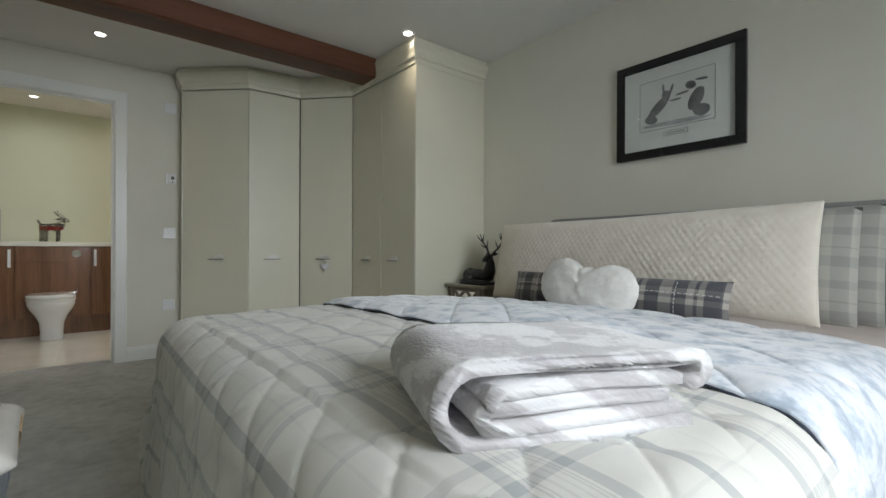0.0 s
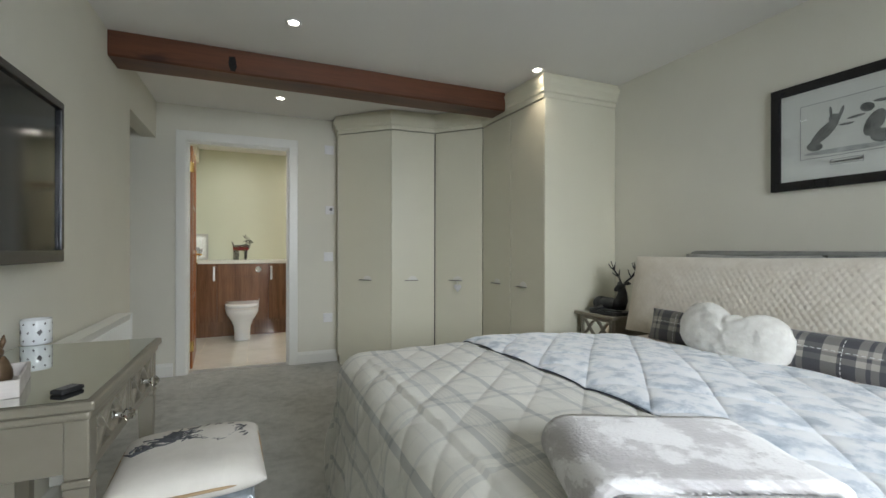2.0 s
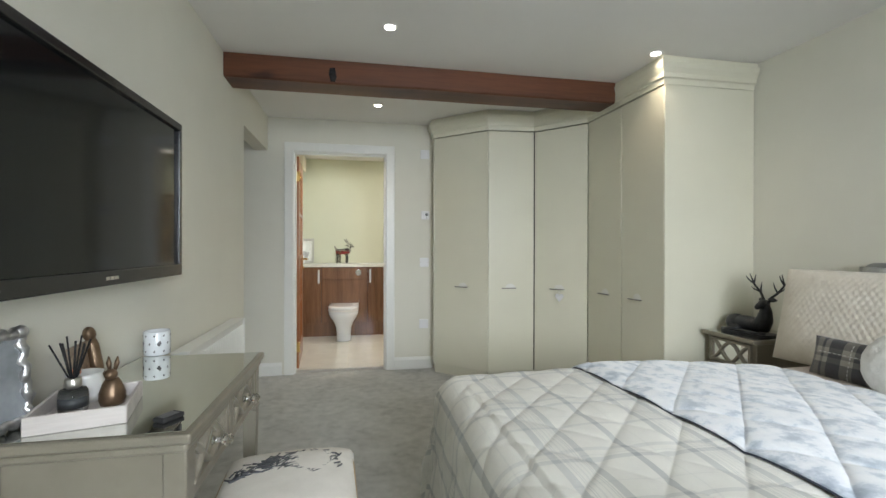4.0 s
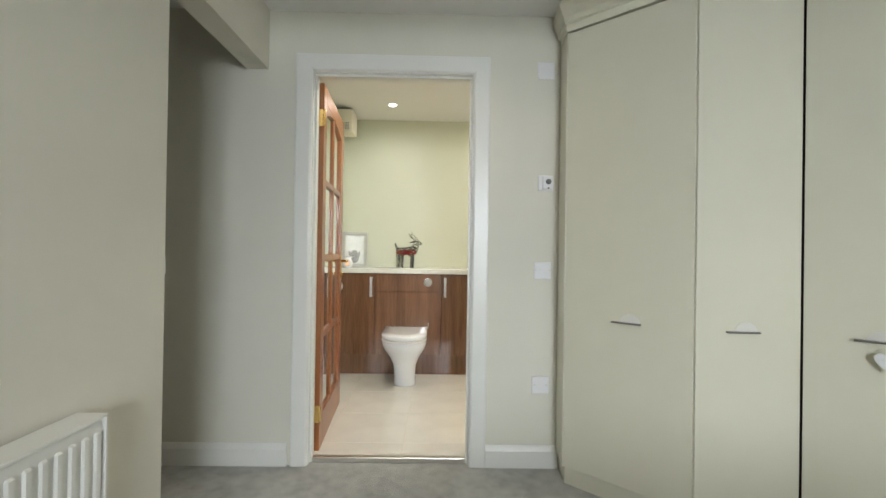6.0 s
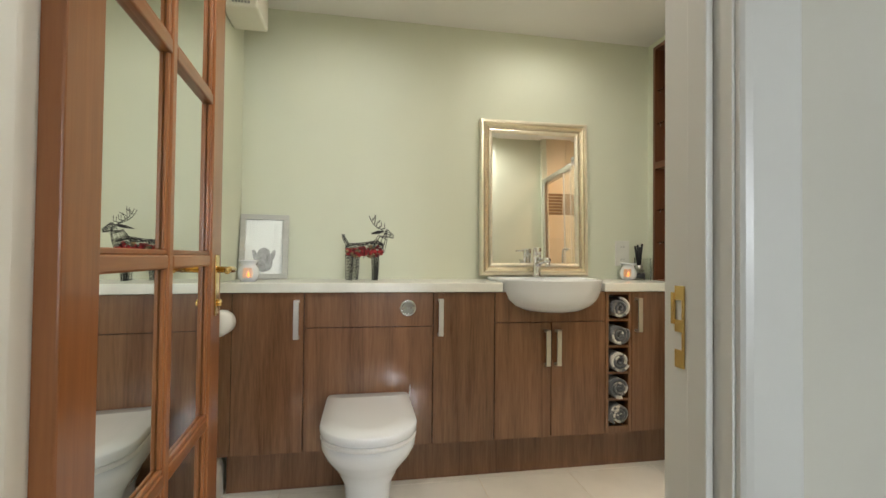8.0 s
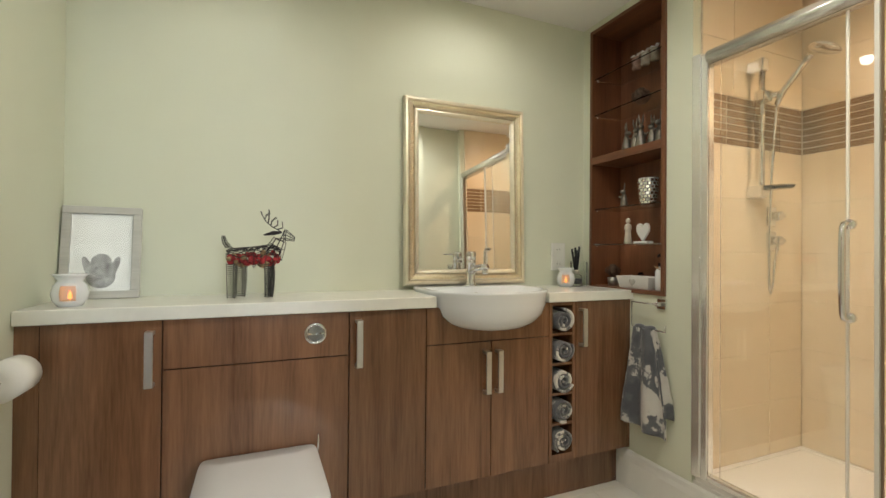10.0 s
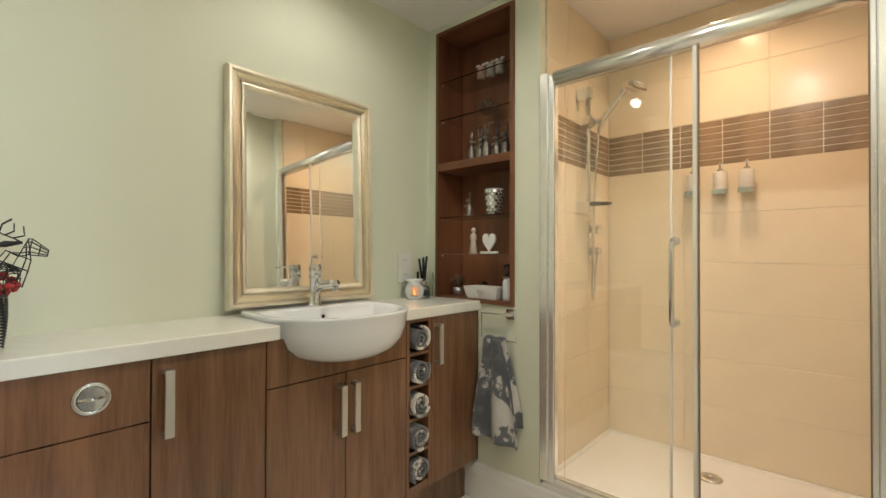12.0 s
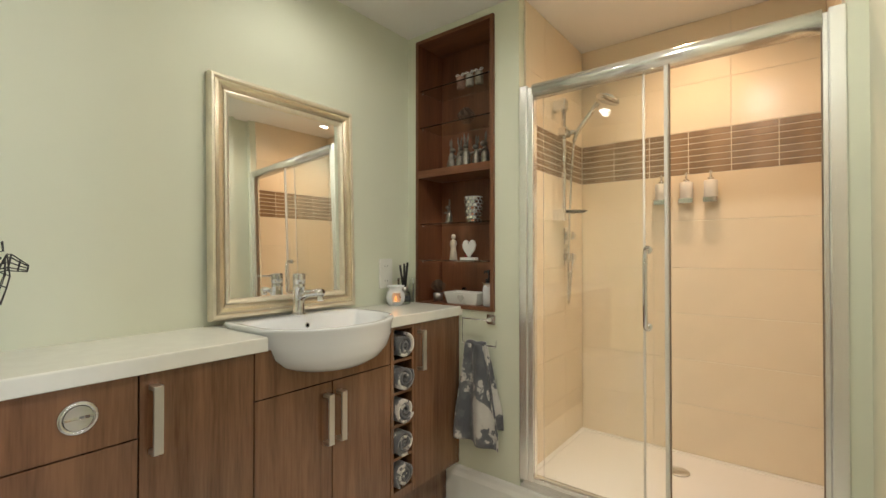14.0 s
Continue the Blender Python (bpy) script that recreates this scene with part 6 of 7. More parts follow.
# ---- shelf recess ----
niche = thing("shelf_niche", "walnut lined shelf recess with glass shelves", "shelves", pose(0, 0, 0))
n0, n1, x0, x1 = NY0 + 0.001, NY1 - 0.001, BX1 - 0.012, BX1 + ND - 0.002
part("side", Geo().box(x0, n0, NZ0 + 0.002, x1, n0 + 0.018, NZ1 - 0.002, 0.001), NOOKWOOD, niche)
part("side", Geo().box(x0, n1 - 0.018, NZ0 + 0.002, x1, n1, NZ1 - 0.002, 0.001), NOOKWOOD, niche)
NOOKRAIL = wood("walnut_shelf_board", (0.09, 0.032, 0.014), (0.22, 0.085, 0.036), "y", 0.4, 9)
part("top_board", Geo().box(x0, n0 + 0.0185, NZ1 - 0.020, x1, n1 - 0.0185, NZ1 - 0.002, 0.001), NOOKRAIL, niche)
part("bottom_board", Geo().box(x0, n0 + 0.0185, NZ0 + 0.002, x1, n1 - 0.0185, NZ0 + 0.020, 0.001), NOOKRAIL, niche)
part("middle_board", Geo().box(x0, n0 + 0.0185, 1.568, x1, n1 - 0.0185, 1.606, 0.001), NOOKRAIL, niche)
part("back_board", Geo().box(x1 - 0.006, n0 + 0.0185, NZ0 + 0.0205, x1, n1 - 0.0185, NZ1 - 0.0205), NOOKWOOD, niche)
SHELVES = (1.150, 1.332, 1.822, 2.010)
for z in SHELVES:
    p = part("glass_shelf", Geo().box(x0 + 0.012, n0 + 0.020, z, x1 - 0.008, n1 - 0.020, z + 0.006, 0.001, 1), glass("shelf_glass", (0.95, 0.99, 0.97)), niche, "clear glass shelf")
    p.visible_shadow = False
    for y in (n0 + 0.022, n1 - 0.022):
        part("shelf_pin", Geo().lathe([(0.0035, -0.006), (0.0035, 0.006)], x0 + 0.03, y, z - 0.005, 10, "y"), CHROME, niche)
NB = NZ0 + 0.0205
SX = x0 + 0.09
PEWTER = plain("dark_pewter", (0.24, 0.225, 0.20), 0.32, 0.85, vary=0.35, scale=60, relief=0.2)


def upright_figure(name, x, y, z, h, mat, label, turn=0, lean=0.0):
    """A small standing long-eared figure as one plain mesh."""
    k = h / 0.12
    g = Geo().lathe([(0.001, 0), (0.014, 0), (0.017, 0.016), (0.015, 0.036), (0.010, 0.058), (0.007, 0.068), (0.001, 0.070)], n=12).ball(0.0, -0.005, 0.078, 0.010, 0.013, 0.010, 10)
    for s in (-1, 1):
        g.tube([(0.004 * s, 0, 0.086), (0.006 * s, 0.003, 0.102), (0.008 * s, 0.002, 0.120)], [0.0028, 0.004, 0.001], 6)
        g.tube([(0.012 * s, -0.004, 0.058), (0.018 * s, -0.014, 0.050), (0.012 * s, -0.022, 0.054)], 0.0032, 6)
        g.tube([(0.008 * s, -0.004, 0.006), (0.010 * s, -0.020, 0.004)], 0.005, 6)
    ob = new(name, mesh_of(g, name, mat))
    ob.matrix_basis = pose(x, y, z, 0, lean, turn) @ Matrix.Scale(k, 4)
    return tagged(ob, label, "figurine", "small metal figures")


for i, dy in enumerate((0.090, 0.045, 0.000, -0.055, -0.112)):
    upright_figure("hare_figure", SX + 0.012 * (i % 2), (n0 + n1) / 2 + dy - 0.02, 1.6065, 0.156 + 0.008 * (i % 3), PEWTER, "small dark pewter hare figure on a shelf", 60 + 40 * i)
upright_figure("hare_figure", SX, 1.655, SHELVES[1] + 0.0065, 0.125, PEWTER, "small dark pewter hare figure on a glass shelf", 230)
upright_figure("hare_figure", SX + 0.01, 1.385, SHELVES[1] + 0.0065, 0.140, BRONZE, "small brown metal hare figure on a glass shelf", 150)


def lidded_jar(x, y, z, tint):
    ob = thing("bow_jar", "tiny glass jar tied with a white bow", "jar", pose(x, y, z) @ Matrix.Scale(1.3, 4), "bow jars")
    part("jar", Geo().lathe([(0.001, 0), (0.015, 0), (0.016, 0.004), (0.016, 0.036), (0.013, 0.042), (0.001, 0.042)], n=16), plain("filled_glass", tint, 0.12, vary=0.3, scale=60, relief=0), ob)
    g = Geo()
    for s in (-1, 1):
        g.tube([(0, 0, 0.044), (-0.004, 0.012 * s, 0.053), (-0.004, 0.021 * s, 0.050), (0, 0.008 * s, 0.044)], 0.0024, 6)
        g.tube([(0, 0, 0.044), (-0.010, 0.010 * s, 0.034)], 0.0018, 6)
    part("bow", g, PLASTIC, ob, "white ribbon bow")


for i, tint in enumerate(((0.40, 0.26, 0.22), (0.40, 0.38, 0.34), (0.36, 0.34, 0.28))):
    lidded_jar(SX + 0.01, 1.590 - 0.055 * i, SHELVES[3] + 0.0065, tint)


def pine_cone(x, y, z, r, label):
    ob = thing("pine_cone", label, "pine cone", pose(x, y, z))
    g = Geo().ball(0, 0, r, r * 0.7, r * 0.7, r, 10)
    for j in range(8):
        a0 = 0.5 * j
        zz = r * (0.2 + 1.65 * j / 7)
        rr = r * max(0.2, math.sin(math.pi * (0.12 + 0.8 * j / 7)))
        for i in range(9):
            a = a0 + 2 * math.pi * i / 9
            g.ball(rr * math.cos(a), rr * math.sin(a), zz, r * 0.19, r * 0.19, r * 0.09, 6)
    part("scales", g, plain("pine_cone_brown", (0.09, 0.055, 0.035), 0.7, vary=0.4, scale=70), ob)


pine_cone(SX, 1.55, SHELVES[2] + 0.0065, 0.040, "dark brown pine cone on a glass shelf")
vot = thing("mosaic_votive", "silver mirrored mosaic candle cup on a glass shelf", "candle holder", pose(SX, 1.505, SHELVES[1] + 0.0065))
prof = [(0.034, 0.0), (0.041, 0.06), (0.044, 0.125)]
part("cup", Geo().lathe([(0.001, 0), (0.033, 0), (0.040, 0.06), (0.043, 0.125), (0.040, 0.125), (0.037, 0.06), (0.001, 0.01)], n=28), plain("grey_grout", (0.45, 0.45, 0.44), 0.6), vot)
tile_mesh = None
for j in range(8):
    z = 0.008 + 0.0148 * j
    r = 0.0345 + 0.0090 * min(1, z / 0.11) ** 0.8
    for i in range(14):
        a = 2 * math.pi * (i + 0.5 * (j % 2)) / 14
        if tile_mesh is None:
            tile_mesh = mesh_of(Geo().box(-0.0015, -0.0065, -0.0058, 0.0022, 0.0065, 0.0058), "tile", MIRROR)
        t = new("tile", tile_mesh)
        t.parent = vot
        t.matrix_basis = pose(r * math.cos(a), r * math.sin(a), z, 0, -4, math.degrees(a))
# plain carved figure: one mesh
g = Geo().lathe([(0.001, 0), (0.020, 0), (0.017, 0.03), (0.013, 0.060), (0.018, 0.078), (0.016, 0.094), (0.007, 0.100), (0.006, 0.104)], n=14).ball(0, 0, 0.115, 0.012, 0.012, 0.014, 10)
fig = new("carved_figure", mesh_of(g, "carved_figure", plain("pale_carved_resin", (0.56, 0.50, 0.42), 0.7, vary=0.15, scale=40)))
fig.matrix_basis = pose(SX, 1.628, SHELVES[0] + 0.0065)
tagged(fig, "pale carved resin standing figure on a glass shelf", "figurine")
ho = thing("heart_ornament", "white wooden heart on a small block base", "ornament", pose(SX - 0.01, 1.525, SHELVES[0] + 0.0065, 0, 0, -90))
part("heart_plate", Geo().prism([(1.05 * a, 0.058 + 1.35 * b) for a, b in outline], -0.006, 0.006, "y", 0.002), POT, ho)
part("block_base", Geo().box(-0.042, -0.018, 0, 0.042, 0.018, 0.012, 0.002), POT, ho)
part("red_bead", Geo().ball(-0.026, 0.016, 0.020, 0.009, n=10), ROSE, ho)
tr = thing("heart_tray", "white wooden trough tray with a heart coloured as a shaded cut-out", "tray", pose(SX - 0.02, 1.535, NB, 0, 0, -90))
rows = lambda w, d, z: [(-w, -d, z), (w, -d, z), (w, d, z), (-w, d, z)]
g = Geo().rings([rows(0.084, 0.040, 0.0), rows(0.098, 0.052, 0.056), rows(0.092, 0.046, 0.056), rows(0.079, 0.035, 0.006)])
for f in g.bm.faces:
    f.smooth = False
part("trough", g, POT, tr)
# Heart plate on the face; its grey paints the shade of a cut-out.
part("heart_motif", Geo().prism([(0.5 * a - 0.0, 0.030 + 0.5 * b) for a, b in outline], -0.0505, -0.0465, "y"), plain("shadowed_motif", (0.46, 0.45, 0.43), 0.7), tr)
bot = thing("soap_bottle", "white soap bottle with a black pump and twine bow", "bottle", pose(SX - 0.03, 1.398, NB))
part("bottle", Geo().lathe([(0.001, 0), (0.029, 0), (0.031, 0.004), (0.031, 0.080), (0.026, 0.094), (0.016, 0.100), (0.016, 0.106), (0.001, 0.106)], n=22), CERAMIC, bot)
part("pump", Geo().lathe([(0.018, 0.106), (0.018, 0.122), (0.006, 0.124), (0.005, 0.150), (0.012, 0.151), (0.012, 0.164), (0.001, 0.166)], n=16).tube([(0, 0, 0.158), (0.012, 0.03, 0.157), (0.016, 0.038, 0.150)], 0.0045, 8), BLACK, bot, "black pump top")
part("twine", Geo().tube([(0.019 * math.cos(a), 0.019 * math.sin(a), 0.101) for a in [2 * math.pi * i / 16 for i in range(17)]], 0.0022, 6).tube([(-0.018, 0.004, 0.10), (-0.030, 0.022, 0.108), (-0.020, 0.010, 0.098), (-0.028, -0.016, 0.09)], 0.0016, 6), TAN, bot)
pine_cone(SX - 0.005, 1.722, NB + 0.042, 0.034, "brown pine cone standing in a small glass")
gl = thing("small_glass", "small dark glass holding a pine cone", "glass", pose(SX - 0.005, 1.722, NB))
part("cup", Geo().lathe([(0.001, 0), (0.024, 0), (0.027, 0.040), (0.024, 0.041), (0.021, 0.006), (0.001, 0.005)], n=18), SILVER, gl)
gj = thing("glass_dish", "low clear glass dish behind the white tray", "dish", pose(SX + 0.055, 1.60, NB))
part("dish", Geo().lathe([(0.001, 0), (0.03, 0), (0.034, 0.03), (0.016, 0.05), (0.012, 0.07), (0.001, 0.072)], n=18), GLASS, gj)

# towel ring and towel
ring = thing("towel_ring", "square chrome towel ring on the wall", "towel ring", pose(BX1 - 0.0005, 1.352, 0.892))
part("wall_block", Geo().box(-0.012, -0.022, -0.022, 0, 0.022, 0.022, 0.002).box(-0.040, -0.010, -0.008, -0.012, 0.010, 0.008, 0.002), CHROME, ring)
part("bar", Geo().tube([(-0.040, -0.012, 0.0), (-0.040, 0.135, 0.0), (-0.040, 0.135, -0.112), (-0.040, -0.045, -0.112), (-0.040, -0.045, -0.085)], 0.0042, 8), CHROME, ring)
hung = thing("draped_towel", "grey and white patterned towel hung through a ring", "towel")


def towel_at(side, off):
    def f(u, v):
        # u across, v down
        spread_w = 0.050 + 0.058 * min(v * 1.2, 1)
        y = 1.410 + (u - 0.5) * 2 * spread_w - 0.012 * v
        z = 0.783 - (0.44 if side < 0 else 0.36) * v + 0.02 * (u - 0.5) * v
        x = BX1 - 0.041 + side * (0.006 + 0.012 * v) + 0.020 * math.sin(u * 11 + off) * (0.35 + v * 0.65) + 0.004 * noise.noise((u * 5, v * 6, off))
        return (min(x, BX1 - 0.006), y, z), (u * 0.34 + off, v * 0.48)
    return f


BIGTOWEL = mottled_cloth("bold_grey_white_towelling", [(0.44, (0.10, 0.108, 0.125)), (0.515, (0.15, 0.158, 0.175)), (0.53, (0.60, 0.59, 0.56)), (0.7, (0.68, 0.67, 0.64))], 4.6, 1.0, 420, 0.9, 0.4)
sheet("front_fall", 26, 40, towel_at(-1, 0.35), BIGTOWEL, hung, 0.006)
sheet("rear_fall", 26, 34, towel_at(1, 1.9), BIGTOWEL, hung, 0.006)
part("fold", Geo().tube([(BX1 - 0.0405, 1.364 + 0.0096 * i, 0.784 + 0.003 * math.sin(i)) for i in range(11)], 0.011, 10), TOWEL, hung)

# ---- shower ----
ALU = plain("satin_chrome_profile", (0.88, 0.89, 0.87), 0.24, 0.8, vary=0.03, relief=0)
TRZ = 0.227
tray_o = thing("shower_tray", "white stone-resin shower tray with a steel waste", "shower tray")
g = Geo().box(BX1 + 0.004, SHY0 + 0.012, 0.19, SHX - 0.002, SHY1 - 0.002, 0.205)
part("base", g, TRAY, tray_o)
for a in ((BX1 + 0.004, SHY0 + 0.012, BX1 + 0.06, SHY1 - 0.012), (SHX - 0.03, SHY0 + 0.002, SHX - 0.002, SHY1 - 0.002), (BX1 + 0.06, SHY0 + 0.002, SHX - 0.03, SHY0 + 0.03), (BX1 + 0.06, SHY1 - 0.03, SHX - 0.03, SHY1 - 0.002)):
    part("rim", Geo().box(a[0], a[1], 0.2052, a[2], a[3], TRZ, 0.004), TRAY, tray_o)
part("floor_panel", Geo().box(BX1 + 0.0602, SHY0 + 0.0302, 0.2052, SHX - 0.0302, SHY1 - 0.0302, 0.2235, 0.003), TRAY, tray_o)
part("waste", Geo().lathe([(0.001, 0), (0.045, 0.0), (0.045, 0.004), (0.040, 0.008), (0.010, 0.010), (0.009, 0.007), (0.001, 0.007)], 2.045, 0.690, 0.2235, 28), STEEL, tray_o, "round steel waste cover")
solid("shower_riser", Geo().box(BX1, SHY0, 0, BX1 + 0.05, SHY1, 0.1895).box(BX1 + 0.05, SHY0, 0, SHX, SHY1, 0.1), BATHWALL, "cream boxed riser under the shower tray", "riser")
BSK = [(0, BF), (0.018, BF), (0.018, BF + 0.125), (0.012, BF + 0.145), (0.010, BF + 0.162), (0.004, BF + 0.170), (0, BF + 0.170)]
solid("baseboard_bathroom", Geo().sweep([(BX1 - 0.0005, 1.602), (BX1 - 0.0005, TH + 0.001), (DX1 + 0.09, TH + 0.0005)], BSK), GLOSSWHITE, "tall white moulded skirting board below the shower", "skirting board")
solid("baseboard_bathroom_west", Geo().sweep([(BX0 + 0.0005, TH), (BX0 + 0.0005, 1.598)], BSK), GLOSSWHITE, "tall white moulded skirting board behind the door", "skirting board")

encl = thing("shower_enclosure", "sliding shower enclosure with chrome frame, door slid open", "shower enclosure")
fx0, fx1 = BX1 - 0.008, BX1 + 0.042
ST0, ST1 = TRZ + 0.0005, 1.892
part("wall_profile", Geo().box(fx0, SHY1 - 0.040, ST0, fx1, SHY1 - 0.001, ST1 + 0.012, 0.004), ALU, encl)
part("wall_profile", Geo().box(fx0 + 0.004, SHY1 - 0.066, ST0, fx1 - 0.004, SHY1 - 0.0405, ST1, 0.003), ALU, encl)
part("wall_profile", Geo().box(fx0, SHY0 + 0.001, ST0, fx1, SHY0 + 0.042, ST1 + 0.012, 0.004), ALU, encl)
part("wall_profile", Geo().box(fx0 + 0.004, SHY0 + 0.0425, ST0, fx1 - 0.004, SHY0 + 0.055, ST1, 0.002), ALU, encl)
g = Geo()
prof = [(0.034 * math.cos(radians(a)), 0.030 * math.sin(radians(a))) for a in range(90, 271, 15)]
ring0 = [(fx0 + 0.022 + p, ST1 - 0.014 + q) for p, q in prof] + [(fx1, ST1 - 0.044), (fx1, ST1 + 0.016)]
rows2 = [[(x, y, z) for x, z in ring0] for y in (SHY0 + 0.056, SHY1 - 0.067)]
g.rings(rows2)
part("head_rail", g, ALU, encl, "rounded chrome head rail")
part("sill_rail", Geo().box(fx0 + 0.006, SHY0 + 0.056, ST0, fx1 - 0.004, SHY1 - 0.067, ST0 + 0.022, 0.004), ALU, encl)
FROSTSEAL = plain("milky_seal", (0.72, 0.70, 0.64), 0.3, vary=0.02, relief=0)
SGLASS = glass("shower_glass", (0.972, 0.985, 0.965))
gp = part("fixed_pane", Geo().box(fx0 + 0.010, 0.640, ST0 + 0.022, fx0 + 0.016, SHY1 - 0.067, ST1 - 0.042), SGLASS, encl, "clear fixed glass pane")
sp = part("sliding_pane", Geo().box(fx1 - 0.016, 0.722, ST0 + 0.022, fx1 - 0.010, SHY1 - 0.10, ST1 - 0.042), SGLASS, encl, "clear sliding glass pane")
for p in (gp, sp):
    p.visible_shadow = False
part("fixed_stile", Geo().box(fx0 + 0.006, 0.632, ST0 + 0.022, fx0 + 0.020, 0.645, ST1 - 0.042, 0.002), FROSTSEAL, encl, "milky glass edge strip")
part("door_seal", Geo().box(fx1 - 0.017, 0.714, ST0 + 0.022, fx1 - 0.009, 0.722, ST1 - 0.042, 0.002), FROSTSEAL, sp)
part("seal", Geo().box(fx0 + 0.008, 0.626, ST0 + 0.022, fx0 + 0.018, 0.6298, ST1 - 0.038), plain("brown_seal", (0.20, 0.15, 0.10), 0.5), encl)
part("seal", Geo().box(fx0 + 0.010, SHY0 + 0.0555, ST0 + 0.022, fx0 + 0.030, SHY0 + 0.0585, ST1 - 0.040), plain("brown_seal", (0.20, 0.15, 0.10), 0.5), encl)
hz0, hz1, hy = 0.925, 1.200, 0.698
part("pull_handle", Geo().tube([(fx0 + 0.008, hy, hz1), (fx0 - 0.030, hy, hz1), (fx0 - 0.036, hy, hz1 - 0.012), (fx0 - 0.040, hy, hz1 - 0.08), (fx0 - 0.040, hy, hz0 + 0.08), (fx0 - 0.036, hy, hz0 + 0.012), (fx0 - 0.030, hy, hz0), (fx0 + 0.008, hy, hz0)], 0.0085, 12), CHROME, encl, "curved chrome pull handle")
for z in (hz0, hz1):
    part("handle_rose", Geo().lathe([(0.015, -0.006), (0.015, 0.006)], fx0 + 0.002, hy, z, 16, "x"), CHROME, encl)

# shower fittings
SW = SHY1 - 0.010
sh = thing("shower_set", "chrome riser rail with handset, hose and soap dish", "shower")
part("riser_rail", Geo().tube([(1.905, SW - 0.050, 1.345), (1.905, SW - 0.050, 1.935)], 0.011, 14), CHROME, sh)
for z in (1.905, 1.375):
    part("rail_bracket", Geo().box(1.885, SW - 0.066, z - 0.025, 1.925, SW - 0.0005, z + 0.025, 0.004), CHROME, sh)
part("slider", Geo().box(1.880, SW - 0.075, 1.750, 1.935, SW - 0.030, 1.795, 0.006).tube([(1.925, SW - 0.06, 1.775), (1.965, SW - 0.095, 1.782)], 0.012, 12), CHROME, sh)
part("handset", Geo().tube([(1.945, SW - 0.085, 1.735), (1.955, SW - 0.10, 1.785), (1.965, SW - 0.15, 1.850), (1.975, SW - 0.190, 1.905)], [0.010, 0.012, 0.012, 0.014], 12), CHROME, sh)
hd = Geo().lathe([(0.001, 0.022), (0.020, 0.020), (0.050, 0.008), (0.056, 0.0), (0.052, -0.006), (0.001, -0.007)], n=26).turn(pose(1.985, SW - 0.235, 1.915, 20, 12, 0))
part("spray_head", hd, CHROME, sh)
hose = [(1.945, SW - 0.085, 1.735), (1.952, SW - 0.07, 1.60), (1.950, SW - 0.06, 1.40), (1.945, SW - 0.055, 1.15), (1.955, SW - 0.05, 0.985), (1.972, SW - 0.045, 0.945), (1.988, SW - 0.045, 0.985), (2.0, SW - 0.045, 1.08), (2.03, SW - 0.045, 1.165)]
part("hose", Geo().tube(hose, 0.006, 8), CHROME, sh)
dish = part("soap_dish", Geo().lathe([(0.001, 0), (0.052, 0.0), (0.064, 0.012), (0.060, 0.012), (0.05, 0.004), (0.001, 0.004)], 1.965, SW - 0.075, 1.385, 22), GLASS, sh, "clear soap dish")
valve = thing("shower_valve", "chrome concealed shower valve with two square plates", "shower valve", pose(2.045, SW - 0.0005, 1.225))
for z in (0.052, -0.055):
    v = part("plate", Geo().box(-0.030, -0.008, z - 0.042, 0.030, 0, z + 0.042, 0.003), CHROME, valve)
    part("knob", Geo().lathe([(0.020, -0.008), (0.020, -0.045), (0.018, -0.048), (0.001, -0.049)], 0, 0, z, 20, "y").tube([(0.018, -0.035, z), (0.045, -0.036, z)], 0.005, 8), CHROME, v)
FROST = plain("frosted_white_glass", (0.74, 0.72, 0.68), 0.3, vary=0.03, relief=0)
for y in (0.795, 0.686, 0.585):
    ds = thing("soap_dispenser", "frosted glass soap dispenser on a chrome wall bracket", "soap dispenser", pose(SHX - 0.0115, y, 1.432), "wall soap dispensers")
    part("bracket", Geo().box(-0.062, -0.030, -0.006, -0.050, 0.030, 0.018, 0.002).box(-0.050, -0.028, -0.004, 0, 0.028, 0.006, 0.002), CHROME, ds)
    part("bottle", Geo().lathe([(0.001, 0.007), (0.027, 0.007), (0.029, 0.011), (0.029, 0.090), (0.026, 0.096), (0.001, 0.096)], -0.031, 0, 0, 20), FROST, ds)
    part("pump", Geo().lathe([(0.013, 0.096), (0.013, 0.108), (0.005, 0.110), (0.004, 0.130), (0.009, 0.131), (0.009, 0.139), (0.001, 0.140)], -0.031, 0, 0, 14).tube([(-0.031, 0, 0.136), (-0.060, -0.006, 0.136)], 0.0035, 8), CHROME, ds)
for sx2, sy2 in SPOTS_BATH + SPOTS_SHOWER:
    downlight(sx2, sy2, "bathroom downlights")

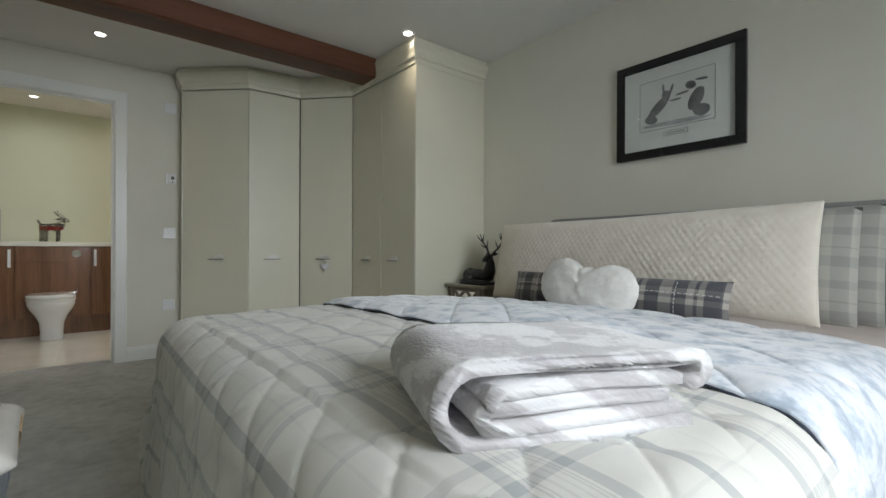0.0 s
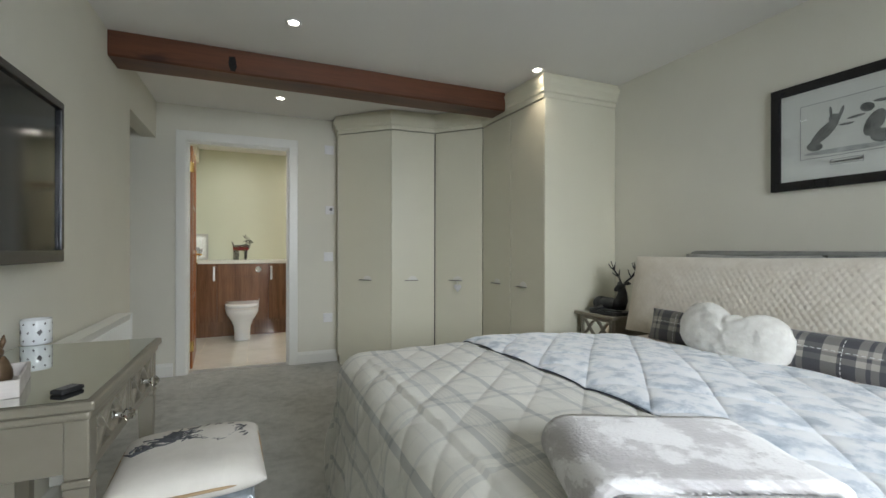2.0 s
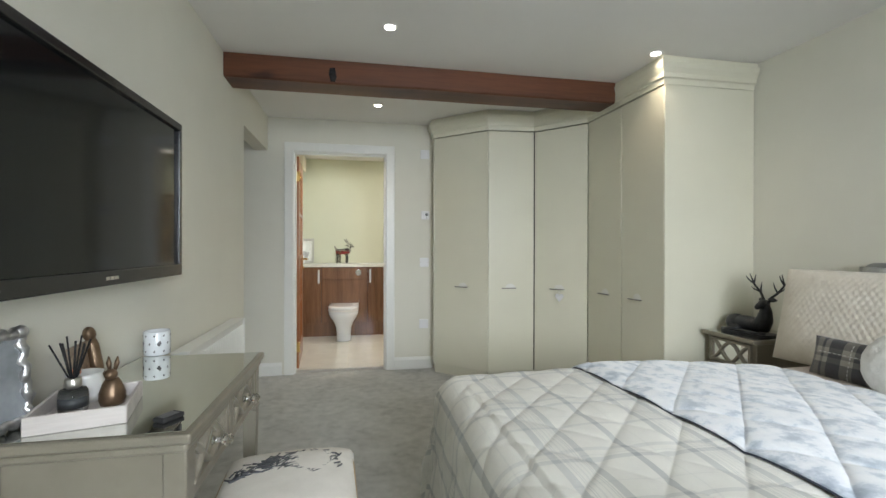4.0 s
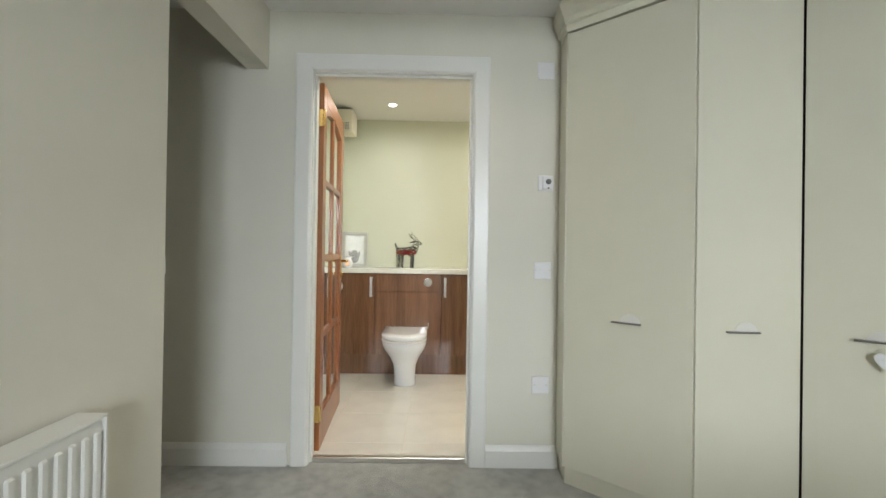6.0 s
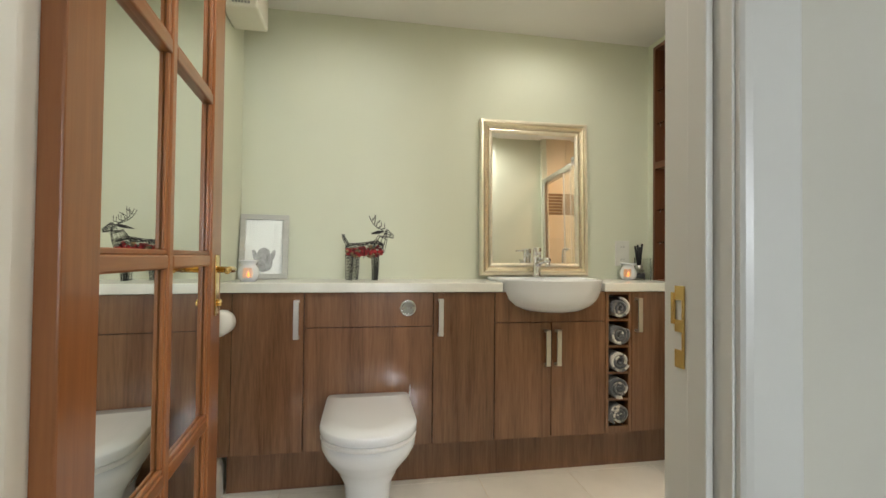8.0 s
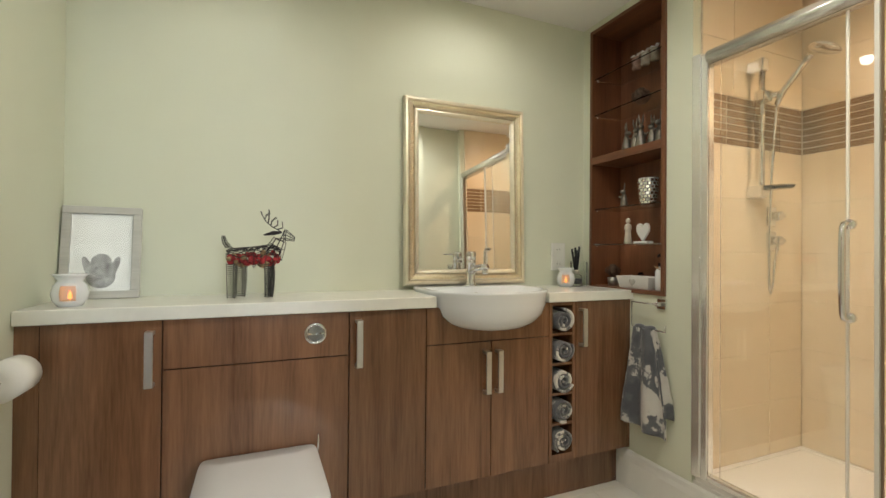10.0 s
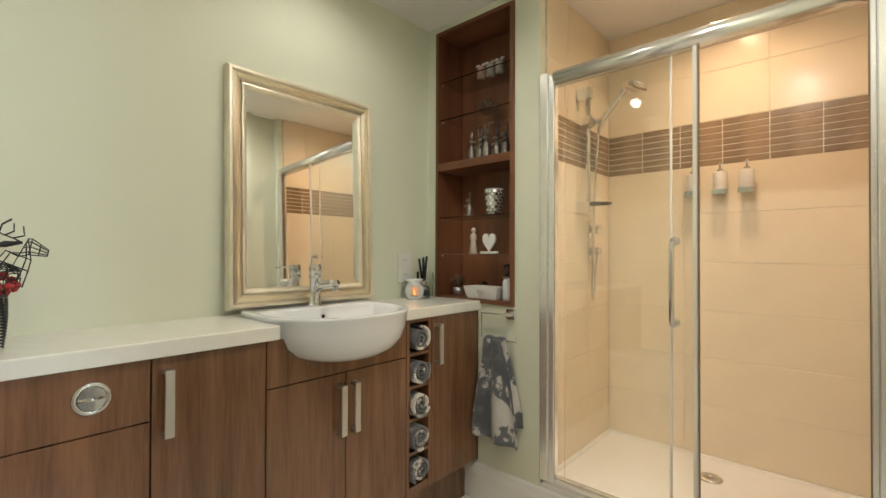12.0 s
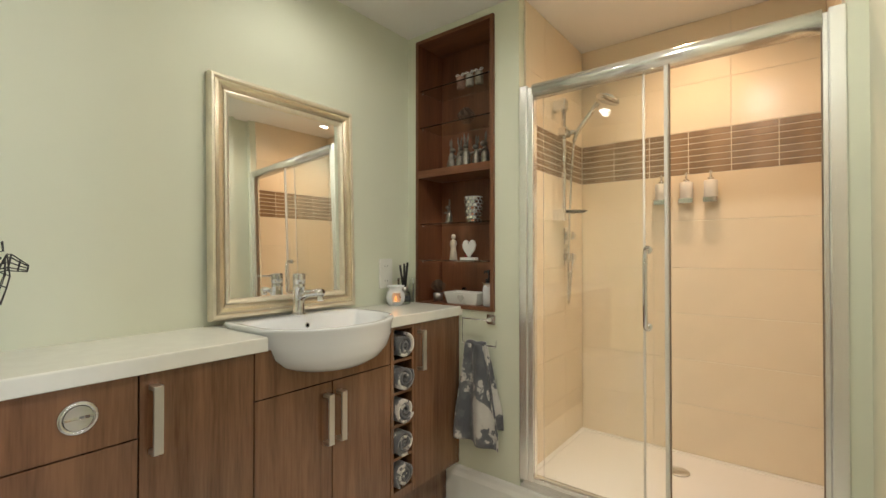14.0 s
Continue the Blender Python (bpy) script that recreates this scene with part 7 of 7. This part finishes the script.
# ---- tiles ----
def tiles(parent, cells, axis, at, way, thick, mat, bevel, name="tile"):
    """Thin tiles, each an object, alike ones on one mesh. cells: (a0, a1, b0, b1) across and up."""
    made = {}
    for a0, a1, b0, b1 in cells:
        key = (round(a1 - a0, 3), round(b1 - b0, 3))
        if key not in made:
            w, h = (a1 - a0) / 2, (b1 - b0) / 2
            g = Geo()
            lo, hi = [(-w, -h), (w, -h), (w, h), (-w, h)], [(-w + bevel, -h + bevel), (w - bevel, -h + bevel), (w - bevel, h - bevel), (-w + bevel, h - bevel)]
            put = {"x": lambda p, d: (way * d, p[0], p[1]), "y": lambda p, d: (p[0], way * d, p[1]), "z": lambda p, d: (p[0], p[1], way * d)}[axis]
            g.rings([[put(p, 0) for p in lo], [put(p, thick - bevel) for p in lo], [put(p, thick) for p in hi]])
            for f in g.bm.faces:
                f.smooth = False
            made[key] = mesh_of(g, name, mat)
        ob = new(name, made[key])
        ob.parent = parent
        ca, cb = (a0 + a1) / 2, (b0 + b1) / 2
        ob.location = {"x": (at, ca, cb), "y": (ca, at, cb), "z": (ca, cb, at)}[axis]


back = bpy.data.objects["wall_shower_back"]
east = bpy.data.objects["wall_bathroom_east"]
south = bpy.data.objects["wall_shower_south"]
J = 0.0012
LEVELS = [0.2275, 0.461, 0.678, 0.896, 1.117, 1.346, 1.568, 1.776, 2.005, CEIL - 0.001]
for wall_ob, axis, at, way, cols, mcols in ((back, "x", SHX - 0.001, -1, [SHY0 + 0.001, 0.507, SHY1 - 0.0098], [SHY0 + 0.001, 0.332, 0.507, 0.682, 0.857, 1.032, SHY1 - 0.0098]),
                                            (east, "y", SHY1 - 0.001, -1, [BX1 + 0.044, 1.80, SHX - 0.0098], [BX1 + 0.044, 1.76, 1.935, 2.11, SHX - 0.0098]),
                                            (south, "y", SHY0 + 0.001, 1, [BX1 + 0.044, 1.80, SHX - 0.0098], [BX1 + 0.044, 1.76, 1.935, 2.11, SHX - 0.0098])):
    g = Geo()
    d0, d1 = at - way * 0.0004, at + way * 0.0068
    if axis == "x":
        g.box(d0, cols[0], LEVELS[0], d1, cols[-1], LEVELS[-1])
    else:
        g.box(cols[0], d0, LEVELS[0], cols[-1], d1, LEVELS[-1])
    part("grout", g, GROUT, wall_ob)
    low = [cols[0], cols[0] * 0.35 + cols[-1] * 0.65, cols[-1]]
    big = [(c0 + J, c1 - J, z0 + J, z1 - J) for k, (z0, z1) in enumerate(zip(LEVELS, LEVELS[1:])) if k != 6 for c0, c1 in zip(low if k < 6 else cols, (low if k < 6 else cols)[1:])]
    tiles(wall_ob, big, axis, at, way, 0.009, WALLTILE, 0.0012)
    mh = (LEVELS[7] - LEVELS[6]) / 7
    small = [(c0 + 0.002, c1 - 0.002, LEVELS[6] + mh * r + 0.002, LEVELS[6] + mh * (r + 1) - 0.002) for r in range(7) for c0, c1 in zip(mcols, mcols[1:])]
    tiles(wall_ob, small, axis, at, way, 0.0085, MOSAIC, 0.001, "mosaic_tile")
bfloor = solid("floor_bathroom", Geo().box(BX0, 0.0625, -0.1, BX1, BY1, BF - 0.0015), GROUT, "polished cream floor tiles in the bathroom", "tiled floor")
S = 0.446
cells = []
for i in range(-2, 4):
    for j in range(-1, 4):
        a0, a1, b0, b1 = 0.035 + S * i, 0.035 + S * (i + 1), 0.22 + S * j, 0.22 + S * (j + 1)
        a0, a1, b0, b1 = max(a0, BX0 + 0.001), min(a1, BX1 - 0.001), max(b0, 0.064), min(b1, 1.60)
        if a1 - a0 > 0.02 and b1 - b0 > 0.02:
            cells.append((a0 + 0.0012, a1 - 0.0012, b0 + 0.0012, b1 - 0.0012))
tiles(bfloor, cells, "z", BF - 0.0085, 1, 0.0085, FLOORTILE, 0.0008)
